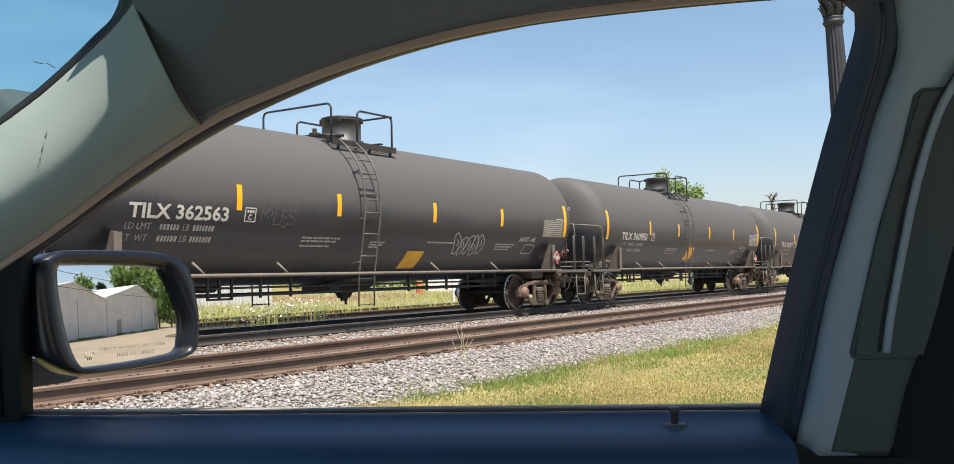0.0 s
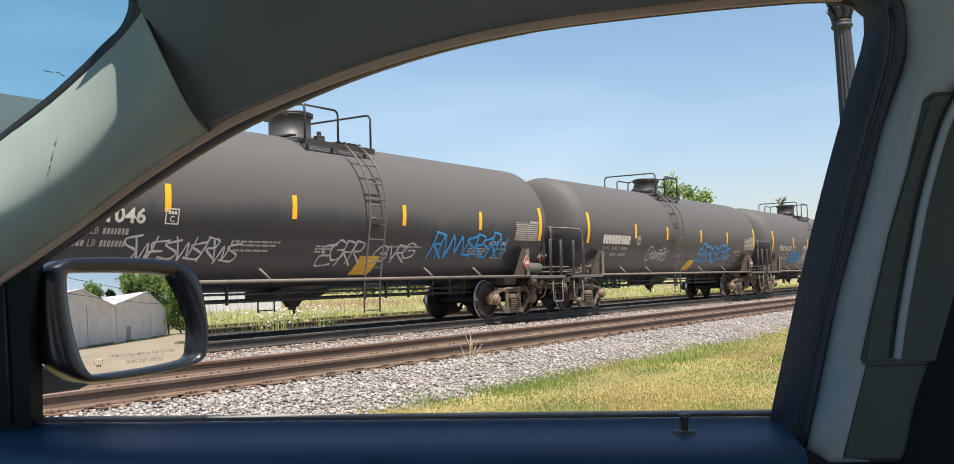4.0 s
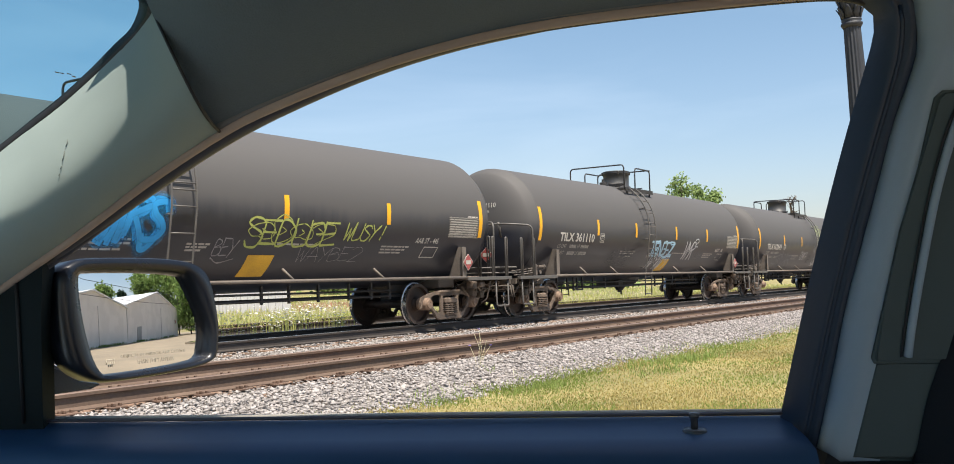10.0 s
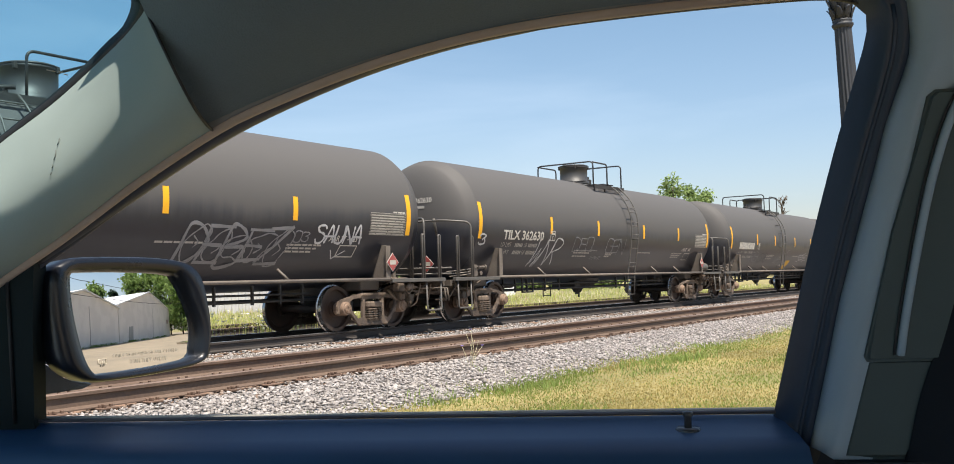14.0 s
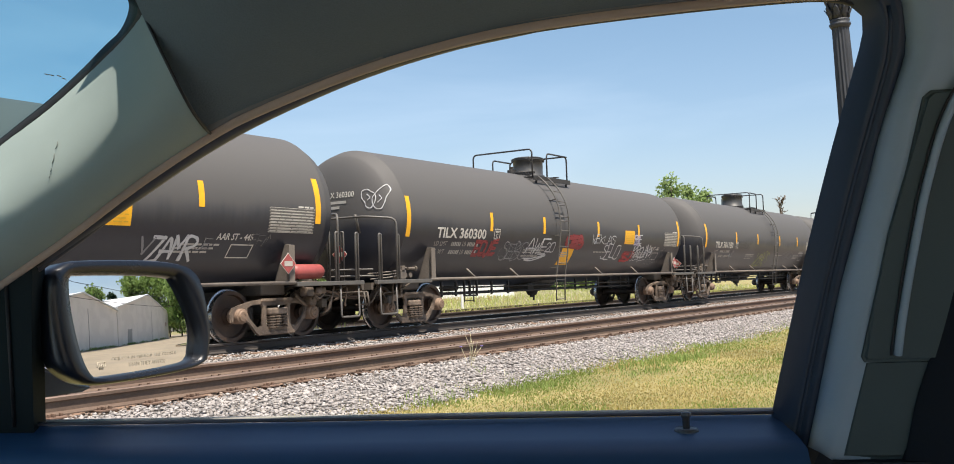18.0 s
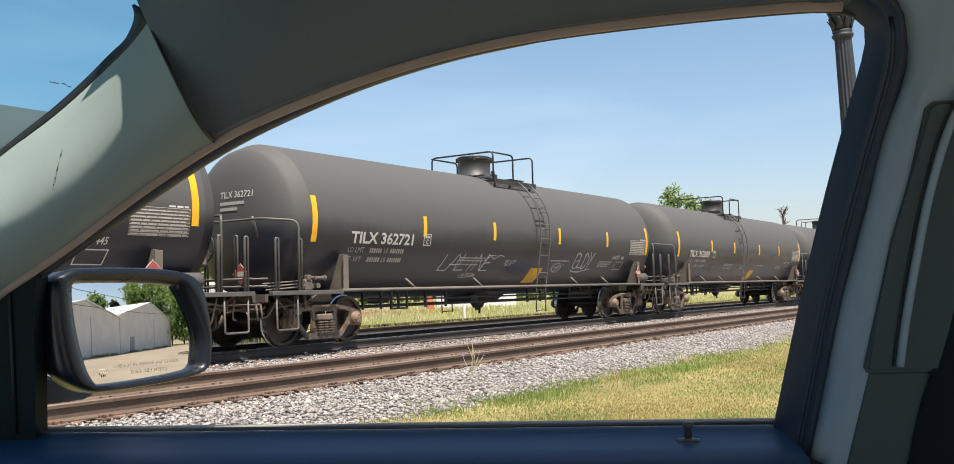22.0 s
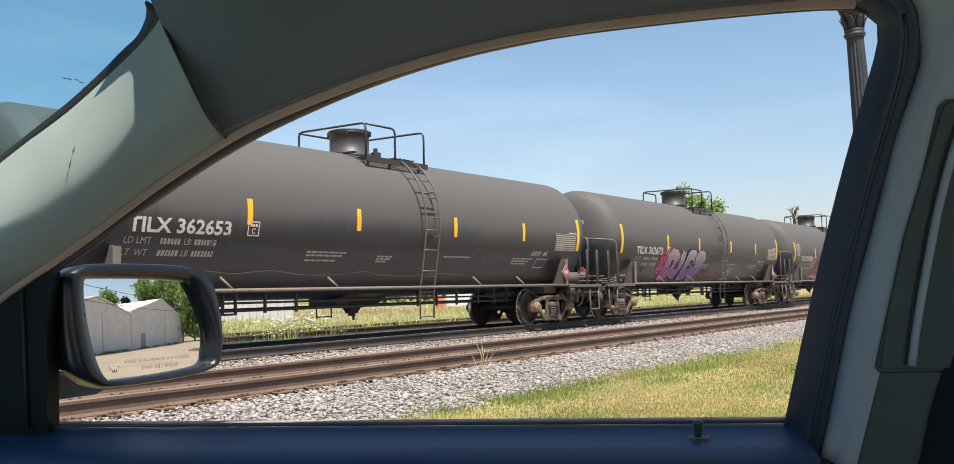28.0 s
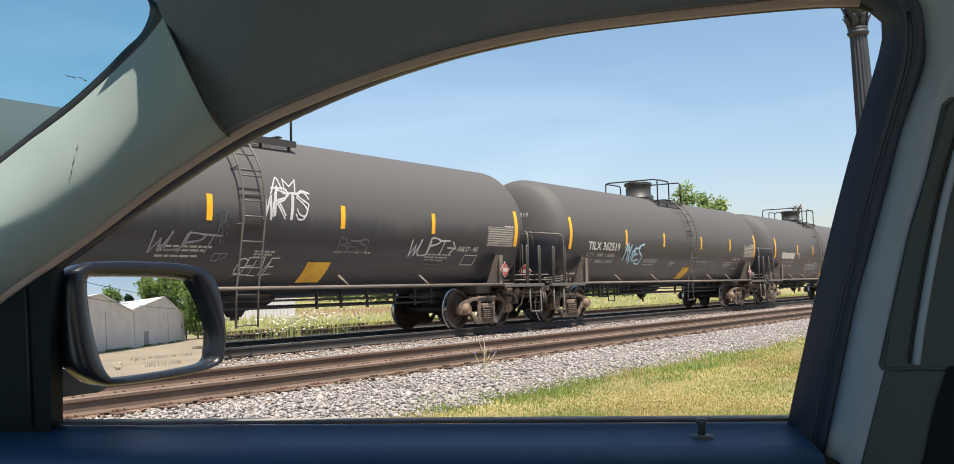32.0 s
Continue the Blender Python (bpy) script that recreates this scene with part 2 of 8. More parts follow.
M["tie_plate"] = mat("rusty_tie_plate", (0.15, 0.095, 0.068), 0.85, 0.1, 0.5, 4, 40, 0.3, random_by="object")
M["stone"] = mat("ballast_stone", (0.315, 0.290, 0.275), 0.95, 0, 0.35, 9, 45, 0.2, random_by="island", tint=(0.30, 0.26, 0.24))
M["stone_part"] = mat("ballast_stone_single", (0.315, 0.290, 0.275), 0.95, 0, 0.35, 9, 45, 0.2, random_by="object", tint=(0.30, 0.26, 0.24))
M["rust_stone"] = mat("rust_dusted_stone", (0.27, 0.21, 0.17), 0.9, 0, 0.4, 9, 45, 0.4, random_by="island", tint=(0.16, 0.09, 0.06))
M["rust_bed"] = mat("rust_dusted_fines", (0.24, 0.15, 0.10), 0.95, 0, 0.5, 2, 25, 0.8)
M["bed"] = mat("ballast_fines", (0.31, 0.287, 0.268), 0.95, 0, 0.5, 2, 25, 0.8)
M["soil"] = mat("dry_lawn_soil", (0.27, 0.225, 0.09), 0.95, 0, 0.5, 0.5, 12, 0.6, tint=(0.10, 0.11, 0.03))
M["lot"] = mat("pale_concrete_lot", (0.29, 0.236, 0.165), 0.9, 0, 0.45, 0.3, 14, 0.2)
M["grass"] = leaf_mat("lawn_grass", (0.222, 0.283, 0.068))
M["grass_rank"] = leaf_mat("rank_green_weed", (0.245, 0.325, 0.09))
M["grass_dry"] = leaf_mat("dry_lawn_grass", (0.425, 0.35, 0.138))
M["weed"] = leaf_mat("meadow_green", (0.50, 0.53, 0.175))
M["weed_dry"] = leaf_mat("meadow_straw", (0.68, 0.63, 0.42))
M["sorrel"] = leaf_mat("sorrel_seed", (0.50, 0.27, 0.19))
M["leaf"] = leaf_mat("tree_leaf", (0.27, 0.36, 0.14))
M["leaf_deep"] = leaf_mat("shady_tree_leaf", (0.20, 0.29, 0.085))
M["leaf_dark"] = leaf_mat("conifer_needle", (0.03, 0.06, 0.03))
M["bark"] = mat("bark", (0.12, 0.09, 0.065), 0.9, 0, 0.5, 3, 30, 0.6)
M["petal"] = mat("white_petal", (0.75, 0.75, 0.68), 0.8, 0, 0.1, 8, 40, 0)
M["purple"] = mat("chicory_petal", (0.30, 0.22, 0.6), 0.8, 0, 0.1, 8, 40, 0)
M["wall_white"] = mat("white_metal_siding", (0.72, 0.72, 0.71), 0.6, 0, 0.18, 0.4, 8, 0.05)
M["wall_beige"] = mat("dull_beige_siding", (0.82, 0.76, 0.70), 0.7, 0, 0.12, 0.4, 8, 0.05)
M["shed_grey"] = mat("pale_grey_siding", (0.46, 0.46, 0.47), 0.6, 0, 0.2, 0.6, 8, 0.05)
M["roof_white"] = mat("white_metal_roof", (0.8, 0.8, 0.8), 0.5, 0, 0.12, 0.4, 8, 0.05)
M["door_grey"] = mat("grey_steel_door", (0.38, 0.37, 0.35), 0.6, 0, 0.2, 1, 10, 0.05)
M["iron_pole"] = mat("painted_cast_iron", (0.030, 0.033, 0.040), 0.6, 0.0, 0.25, 6, 60, 0.1)
M["orange"] = mat("orange_plastic", (0.55, 0.17, 0.08), 0.6, 0, 0.2, 3, 20, 0)
M["post_white"] = mat("white_post", (0.75, 0.75, 0.73), 0.6, 0, 0.15, 3, 20, 0)
# the car's cabin
M["pillar_trim"] = mat("greige_pillar_trim", (0.222, 0.266, 0.252), 0.75, 0, 0.06, 5, 700, 0.03)
M["headliner"] = mat("grey_headliner_cloth", (0.099, 0.122, 0.133), 0.95, 0, 0.15, 4, 500, 0.3)
M["door_trim"] = mat("black_vinyl_door_trim", (0.018, 0.056, 0.122), 0.44, 0, 0.10, 5, 700, 0.05)
M["rear_trim"] = mat("black_rear_door_trim", (0.010, 0.013, 0.018), 0.8, 0, 0.10, 5, 700, 0.05, spec=0.3)
M["rubber"] = mat("black_rubber_seal", (0.012, 0.012, 0.014), 0.6, 0, 0.2, 8, 100, 0.1)
# darker copy of the pillar trim: shade of its inward faces is in the colour
M["charcoal"] = mat("shaded_pillar_trim", (0.048, 0.070, 0.072), 0.7, 0, 0.06, 5, 700, 0.03)
M["scuff"] = mat("trim_scuff_mark", (0.12, 0.14, 0.13), 0.8, 0, 0.1, 5, 700, 0.03)
M["sail"] = mat("black_grained_corner_trim", (0.009, 0.015, 0.017), 0.8, 0, 0.10, 5, 700, 0.05, spec=0.15)
M["foot_grey"] = mat("grey_mirror_foot", (0.30, 0.30, 0.305), 0.5, 0, 0.1, 8, 300, 0.03)
M["door_frame"] = mat("dark_door_frame_paint", (0.010, 0.026, 0.055), 0.45, 0, 0.15, 5, 100, 0.05)
M["b_trim"] = mat("grey_b_pillar_trim", (0.275, 0.350, 0.410), 0.65, 0, 0.06, 5, 700, 0.03)
M["mirror_shell"] = mat("black_mirror_shell", (0.007, 0.009, 0.014), 0.30, 0, 0.1, 8, 500, 0.04)
M["knob"] = mat("knob_plastic", (0.06, 0.062, 0.065), 0.22, 0, 0.1, 20, 200, 0.02)
M["etch"] = mat("mirror_etching", (0.45, 0.40, 0.32), 0.8, 0, 0.05, 10, 50, 0)
M["mirror"] = mat("mirror_silver", (0.74, 0.75, 0.75), 0.02, 1.0, 0.0, 5, 50, 0)
M["mirror"].node_tree.nodes["Principled BSDF"].inputs["Roughness"].links and M["mirror"].node_tree.links.remove(M["mirror"].node_tree.nodes["Principled BSDF"].inputs["Roughness"].links[0])
M["mirror"].node_tree.nodes["Principled BSDF"].inputs["Roughness"].default_value = 0.0


def glass_mat(name, colour, gloss):
    m = bpy.data.materials.new(name)
    m.use_nodes = True
    nt = m.node_tree
    nt.nodes.remove(nt.nodes["Principled BSDF"])
    t = nt.nodes.new("ShaderNodeBsdfTransparent")
    t.inputs["Color"].default_value = (*colour, 1)
    g = nt.nodes.new("ShaderNodeBsdfGlossy")
    g.inputs["Roughness"].default_value = 0.02
    x = nt.nodes.new("ShaderNodeMixShader")
    x.inputs["Fac"].default_value = gloss
    nt.links.new(t.outputs[0], x.inputs[1])
    nt.links.new(g.outputs[0], x.inputs[2])
    nt.links.new(x.outputs[0], nt.nodes["Material Output"].inputs["Surface"])
    return m


M["windshield"] = glass_mat("tinted_windshield_glass", (0.52, 0.775, 0.84), 0.03)


# ---- mesh helpers ----
def mesh_from(name, verts, faces, material, smooth=False, materials=None, index=None):
    me = bpy.data.meshes.new(name)
    me.from_pydata([tuple(v) for v in verts], [], faces)
    for mm in (materials or [material]):
        me.materials.append(mm)
    if index is not None:
        me.polygons.foreach_set("material_index", index)
    if smooth:
        me.polygons.foreach_set("use_smooth", [True] * len(me.polygons))
    me.update()
    return me


def part(name, bm, material, parent, label="", smooth=False, loc=None):
    """A bmesh (or a mesh) as one object under a thing or a part."""
    if isinstance(bm, bpy.types.Mesh):
        me = bm
    else:
        bmesh.ops.recalc_face_normals(bm, faces=bm.faces)
        me = bpy.data.meshes.new(name)
        bm.to_mesh(me)
        bm.free()
        me.materials.append(material)
        if smooth:
            me.polygons.foreach_set("use_smooth", [True] * len(me.polygons))
    ob = new(name, me)
    ob.parent = parent
    if loc is not None:
        ob.matrix_basis = loc
    return tagged(ob, label)


def smooth_by_angle(bm, degrees=35):
    for e in bm.edges:
        e.smooth = not (len(e.link_faces) == 2 and e.calc_face_angle(0) > radians(degrees))
    for fc in bm.faces:
        fc.smooth = True
    return bm


def box(bm, x0, x1, y0, y1, z0, z1, bevel=0.0):
    vs = [bm.verts.new((x, y, z)) for z in (z0, z1) for x, y in ((x0, y0), (x1, y0), (x1, y1), (x0, y1))]
    fs = [bm.faces.new([vs[i] for i in q]) for q in ((3, 2, 1, 0), (4, 5, 6, 7), (0, 1, 5, 4), (1, 2, 6, 5), (2, 3, 7, 6), (3, 0, 4, 7))]
    if bevel:
        bmesh.ops.bevel(bm, geom=list({e for fc in fs for e in fc.edges}), offset=bevel, segments=2, affect="EDGES", profile=0.5)
    return bm


def tube(bm, pts, r, n=8, closed=False):
    """A round bar along a line of points."""
    pts = [Vector(p) for p in pts]
    rings = []
    ref = None
    for i, p in enumerate(pts):
        a = pts[i - 1] if i else (pts[-1] if closed else p)
        b = pts[i + 1] if i + 1 < len(pts) else (pts[0] if closed else p)
        d = (b - a).normalized()
        if ref is None:
            ref = d.orthogonal().normalized()
        ref = (ref - d * ref.dot(d)).normalized()
        w = d.cross(ref)
        rings.append([bm.verts.new(p + (ref * math.cos(t) + w * math.sin(t)) * r) for t in (2 * math.pi * k / n for k in range(n))])
    m = len(rings)
    for i in range(m if closed else m - 1):
        A, B = rings[i], rings[(i + 1) % m]
        for k in range(n):
            fc = bm.faces.new((A[k], A[(k + 1) % n], B[(k + 1) % n], B[k]))
            fc.smooth = True
    if not closed:
        bm.faces.new(rings[0][::-1])
        bm.faces.new(rings[-1])
    return bm


def arc_pts(points, r=0.08, n=5):
    """The line through points with rounded corners."""
    P = [Vector(p) for p in points]
    out = [P[0]]
    for a, b, c in zip(P, P[1:], P[2:]):
        u, v = (a - b), (c - b)
        k = min(r, u.length * 0.45, v.length * 0.45)
        p0, p1 = b + u.normalized() * k, b + v.normalized() * k
        for i in range(n + 1):
            t = i / n
            out.append(p0 * (1 - t) ** 2 + b * 2 * t * (1 - t) + p1 * t * t)
    out.append(P[-1])
    return out


def lathe(bm, profile, axis="z", n=24, centre=(0, 0, 0), cap=True):
    """Profile rows (radius, height) turned round an axis through centre."""
    c = Vector(centre)
    rings = []
    for r, h in profile:
        ring = []
        for k in range(n):
            t = 2 * math.pi * k / n
            u, v = r * math.cos(t), r * math.sin(t)
            p = {"z": (u, v, h), "y": (u, h, v), "x": (h, u, v)}[axis]
            ring.append(bm.verts.new(c + Vector(p)))
        rings.append(ring)
    for A, B in zip(rings, rings[1:]):
        for k in range(n):
            bm.faces.new((A[k], A[(k + 1) % n], B[(k + 1) % n], B[k]))
    if cap:
        bm.faces.new(rings[0][::-1])
        bm.faces.new(rings[-1])
    return bm


def extrude_xz(bm, pts, y0, y1):
    """A flat outline (x, z) given thickness from y0 to y1."""
    A = [bm.verts.new((x, y0, z)) for x, z in pts]
    B = [bm.verts.new((x, y1, z)) for x, z in pts]
    n = len(pts)
    bm.faces.new(A)
    bm.faces.new(B[::-1])
    for i in range(n):
        bm.faces.new((A[i], B[i], B[(i + 1) % n], A[(i + 1) % n]))
    return bm


def grid_mesh(rows, close=False):
    """Verts and faces of a sheet from rows of points."""
    n = len(rows[0])
    verts = [p for row in rows for p in row]
    faces = []
    for i in range(len(rows) - 1):
        for k in range(n - (0 if close else 1)):
            k2 = (k + 1) % n
            faces.append((i * n + k, i * n + k2, (i + 1) * n + k2, (i + 1) * n + k))
    return verts, faces


def loft(name, rows, material, parent, label="", thick=0.0):
    """A smooth sheet through rows of points, with thickness where given."""
    v, fcs = grid_mesh([[Vector(p) for p in r] for r in rows])
    me = mesh_from(name, v, fcs, material, smooth=True)
    ob = part(name, me, material, parent, label)
    if thick:
        s = ob.modifiers.new("thickness", "SOLIDIFY")
        s.thickness, s.offset = thick, -1
    return ob


def spline(pts, n):
    """n points evenly along a smooth curve through pts."""
    P = np.array(pts, float)
    if len(P) == 2:
        return [P[0] + (P[1] - P[0]) * t for t in np.linspace(0, 1, n)]
    Q = np.vstack([2 * P[0] - P[1], P, 2 * P[-1] - P[-2]])
    fine = []
    for i in range(1, len(Q) - 2):
        for t in np.linspace(0, 1, 16, endpoint=False):
            a, b, c, d = Q[i - 1], Q[i], Q[i + 1], Q[i + 2]
            fine.append(0.5 * (2 * b + (c - a) * t + (2 * a - 5 * b + 4 * c - d) * t * t + (3 * b - a - 3 * c + d) * t ** 3))
    fine.append(P[-1])
    fine = np.array(fine)
    s = np.r_[0, np.cumsum(np.linalg.norm(np.diff(fine, axis=0), axis=1))]
    u = np.linspace(0, s[-1], n)
    return [np.array([np.interp(x, s, fine[:, k]) for k in range(P.shape[1])]) for x in u]


def letters(body, height, width=None, bold=0.0):
    """Flat mesh of a line of built-in lettering: verts (u, v) from its lower left corner, and faces."""
    cu = bpy.data.curves.new("lettering", "FONT")
    cu.body, cu.resolution_u, cu.offset = body, 2, bold
    ob = bpy.data.objects.new("lettering", cu)
    me = bpy.data.meshes.new_from_object(ob)
    v = np.array([tuple(p.co)[:2] for p in me.vertices])
    fcs = [tuple(p.vertices) for p in me.polygons]
    bpy.data.objects.remove(ob)
    bpy.data.curves.remove(cu)
    bpy.data.meshes.remove(me)
    v -= v.min(0)
    size = v.max(0)
    v[:, 1] *= height / size[1]
    v[:, 0] *= (width / size[0]) if width else height / size[1]
    return v, fcs

# ---- ground and tracks ----
TRACK_Y = (8.91, 13.675, 17.75)      # centre lines; the train runs on the middle one
GROUND_Z = -0.38


def structure(name, me, material, label=""):
    ob = new(name, me)
    return tagged(ob, label, kind="structure")


def ground_sheet():
    rows = []
    ys = [-2500, -600, -150, -40, -10, 0, 2, 4, 6, 7, 8, 14, 20, 24, 30, 45, 70, 150, 600, 2500]
    xs = [-2500, -500, -100, -30, -10, 0, 3, 6, 9, 12, 16, 20, 26, 34, 45, 60, 90, 150, 500, 2500]
    for y in ys:
        rows.append([(x, y, GROUND_Z + (0.025 * noise.noise((x * 0.35, y * 0.35, 2)) if abs(x) < 100 and abs(y) < 100 else 0) - (0.04 if 8 <= y <= 20 else 0)) for x in xs])
    v, fcs = grid_mesh(rows)
    return structure("ground", mesh_from("ground", v, fcs, M["soil"], True), None, "dry mown ground of thin yellow-green grass")


ground_sheet()


def ballast_bed():
    prof = [(5.75, -0.46), (6.35, -0.36), (7.35, -0.24), (8.0, -0.215), (9.8, -0.215), (10.5, -0.25), (11.3, -0.27), (12.0, -0.24), (12.6, -0.215),
            (14.8, -0.215), (15.5, -0.25), (16.2, -0.25), (16.7, -0.23), (19.0, -0.23), (19.9, -0.45)]
    xs = [-400, -150, -60] + [-20 + 0.8 * k for k in range(110)] + [75, 90, 120, 200, 400, 900]
    rows = [[(x, y + (0.16 * noise.noise((x * 0.8, y, 0)) if j in (0, 1) else 0), z + 0.02 * noise.noise((x * 1.7, y * 3, 1))) for j, (y, z) in enumerate(prof)] for x in xs]
    v, fcs = grid_mesh(rows)
    n = len(prof) - 1
    idx = [1 if k % n in (3, 12) else 0 for k in range(len(fcs))]
    return structure("ballast_bed", mesh_from("ballast_bed", v, fcs, None, True, [M["bed"], M["rust_bed"]], idx), None, "grey crushed stone bed under the railway tracks")


ballast = ballast_bed()

RAIL_PROFILE = [(-0.07, -0.171), (0.07, -0.171), (0.07, -0.160), (0.012, -0.138), (0.009, -0.05), (0.035, -0.038), (0.036, -0.008), (0.026, 0.0),
                (-0.026, 0.0), (-0.036, -0.008), (-0.035, -0.038), (-0.009, -0.05), (-0.012, -0.138), (-0.07, -0.160)]


def rail_mesh(name, y, body, head, zoff=0.0):
    xs = [-400, -100, -40] + [-20 + 2.5 * k for k in range(45)] + [120, 200, 400, 900]
    rows = [[(x, y + p + 0.006 * noise.noise((x * 0.11, y, 3)), z + zoff + 0.006 * noise.noise((x * 0.13, y, 7))) for p, z in RAIL_PROFILE] for x in xs]
    v, fcs = grid_mesh(rows, close=True)
    n = len(RAIL_PROFILE)
    idx = [1 if k in (6, 7, 8) else 0 for i in range(len(rows) - 1) for k in range(n)]
    return mesh_from(name, v, fcs, None, False, [body, head], idx)


def tie_mesh():
    bm = bmesh.new()
    box(bm, -0.115, 0.115, -1.3, 1.3, -0.36, -0.186, 0.012)
    me = bpy.data.meshes.new("tie")
    bm.to_mesh(me)
    bm.free()
    me.materials.append(M["tie"])
    return me


def plate_mesh():
    """A tie plate with its spikes."""
    bm = bmesh.new()
    box(bm, -0.1, 0.1, -0.17, 0.17, -0.186, -0.168, 0.004)
    for sx in (-0.06, 0.06):
        for sy in (-0.088, 0.088):
            box(bm, sx - 0.013, sx + 0.013, sy - 0.016, sy + 0.016, -0.17, -0.14, 0.004)
    box(bm, -0.045, -0.02, -0.14, -0.085, -0.168, -0.135, 0.006)
    me = bpy.data.meshes.new("tie_plate")
    bm.to_mesh(me)
    bm.free()
    me.materials.append(M["tie_plate"])
    return me


def railway_track(name, yc, body, head, label, x0, x1, ties):
    tr = tagged(new(name), label, kind="structure")
    tr.empty_display_size = 0.1
    for s in (-1, 1):
        part("rail", rail_mesh("rail", yc + s * 0.7525, body, head), body, tr)
    tm, pm = ties
    rnd = random.Random(int(yc * 10))
    x = x0
    while x < x1:
        part("tie", tm, None, tr, loc=pose(x, yc + rnd.uniform(-0.05, 0.05), rnd.uniform(-0.012, 0.004) - (0.06 if yc > 16 else 0.034 if yc < 10 else 0), 0, 0, rnd.uniform(-1.5, 1.5)))
        if yc < 10:
            for s in (-1, 1):
                part("tie_plate", pm, None, tr, loc=pose(x, yc + s * 0.7525, 0, 0, 0, 0 if s < 0 else 180))
        x += 0.53 + rnd.uniform(-0.02, 0.02)
    return tr


TIES = (tie_mesh(), plate_mesh())
railway_track("railway_track_1", TRACK_Y[0], M["rust_rail"], M["rail_head"], "rust-brown unused track with weathered wooden ties", 3, 62, TIES)
railway_track("railway_track_2", TRACK_Y[1], M["dark_rail"], M["worn_rail_head"], "main track with the train's shade in its dark rails, polished heads", 6, 62, TIES)
railway_track("railway_track_3", TRACK_Y[2], M["dark_rail"], M["rust_rail"], "rusty weed-grown siding track behind the train", 9, 60, TIES)


# ---- loose stone ----
def rock_protos(n=8):
    out = []
    for k in range(n):
        rnd = random.Random(100 + k)
        bm = bmesh.new()
        for _ in range(8):
            d = Vector((rnd.gauss(0, 1), rnd.gauss(0, 1), rnd.gauss(0, 1))).normalized()
            bm.verts.new((d.x * 1.0 * rnd.uniform(0.8, 1.15), d.y * 0.75 * rnd.uniform(0.8, 1.1), d.z * 0.5 * rnd.uniform(0.8, 1.1)))
        bmesh.ops.convex_hull(bm, input=bm.verts)
        bmesh.ops.delete(bm, geom=[v for v in bm.verts if not v.link_faces], context="VERTS")
        bm.verts.index_update()
        out.append((np.array([v.co[:] for v in bm.verts]), np.array([[v.index for v in fc.verts] for fc in bm.faces])))
        bm.free()
    return out


ROCKS = rock_protos()


def scatter_mesh(name, protos, places, sizes, turns, material):
    """Joined copies of small pieces at many places."""
    V, F, off = [], [], 0
    for (p, s, q, k) in zip(places, sizes, turns, np.arange(len(places)) % len(protos)):
        v, fcs = protos[k]
        V.append(v * s @ q + p)
        F.append(fcs + off)
        off += len(v)
    V, F = np.vstack(V), np.vstack(F)
    me = bpy.data.meshes.new(name)
    me.vertices.add(len(V))
    me.vertices.foreach_set("co", V.astype(np.float32).ravel())
    me.loops.add(F.size)
    me.loops.foreach_set("vertex_index", F.astype(np.int32).ravel())
    me.polygons.add(len(F))
    me.polygons.foreach_set("loop_start", np.arange(0, F.size, F.shape[1], dtype=np.int32))
    me.update(calc_edges=True)
    me.validate()
    me.materials.append(material)
    return me


def turns_of(rng, n, flat=False):
    a = rng.uniform(0, 2 * np.pi, n)
    b = rng.normal(0, 0.25 if flat else 0.7, n)
    out = []
    for x, y in zip(a, b):
        cz, sz, cx, sx = math.cos(x), math.sin(x), math.cos(y), math.sin(y)
        out.append(np.array([[cz, sz, 0], [-sz * cx, cz * cx, sx], [sz * sx, -cz * sx, cx]]))
    return out


def bed_height(x, y):
    ys = (5.75, 6.35, 7.35, 8.0, 9.8, 10.5, 11.3, 12.0, 12.6, 14.8, 15.5, 16.2, 16.7, 19.0, 19.9)
    zs = (-0.46, -0.36, -0.24, -0.215, -0.215, -0.25, -0.27, -0.24, -0.215, -0.215, -0.25, -0.25, -0.23, -0.23, -0.45)
    return np.interp(y, ys, zs)


def lawn_edge(x):
    """How the edge between lawn and stone wanders."""
    return 0.2 * np.sin(x * 0.9) * np.sin(x * 0.37 + 1) + 0.14 * np.sin(x * 2.7 + 0.4) * np.sin(x * 0.83) + 0.08 * np.sin(x * 6.1)


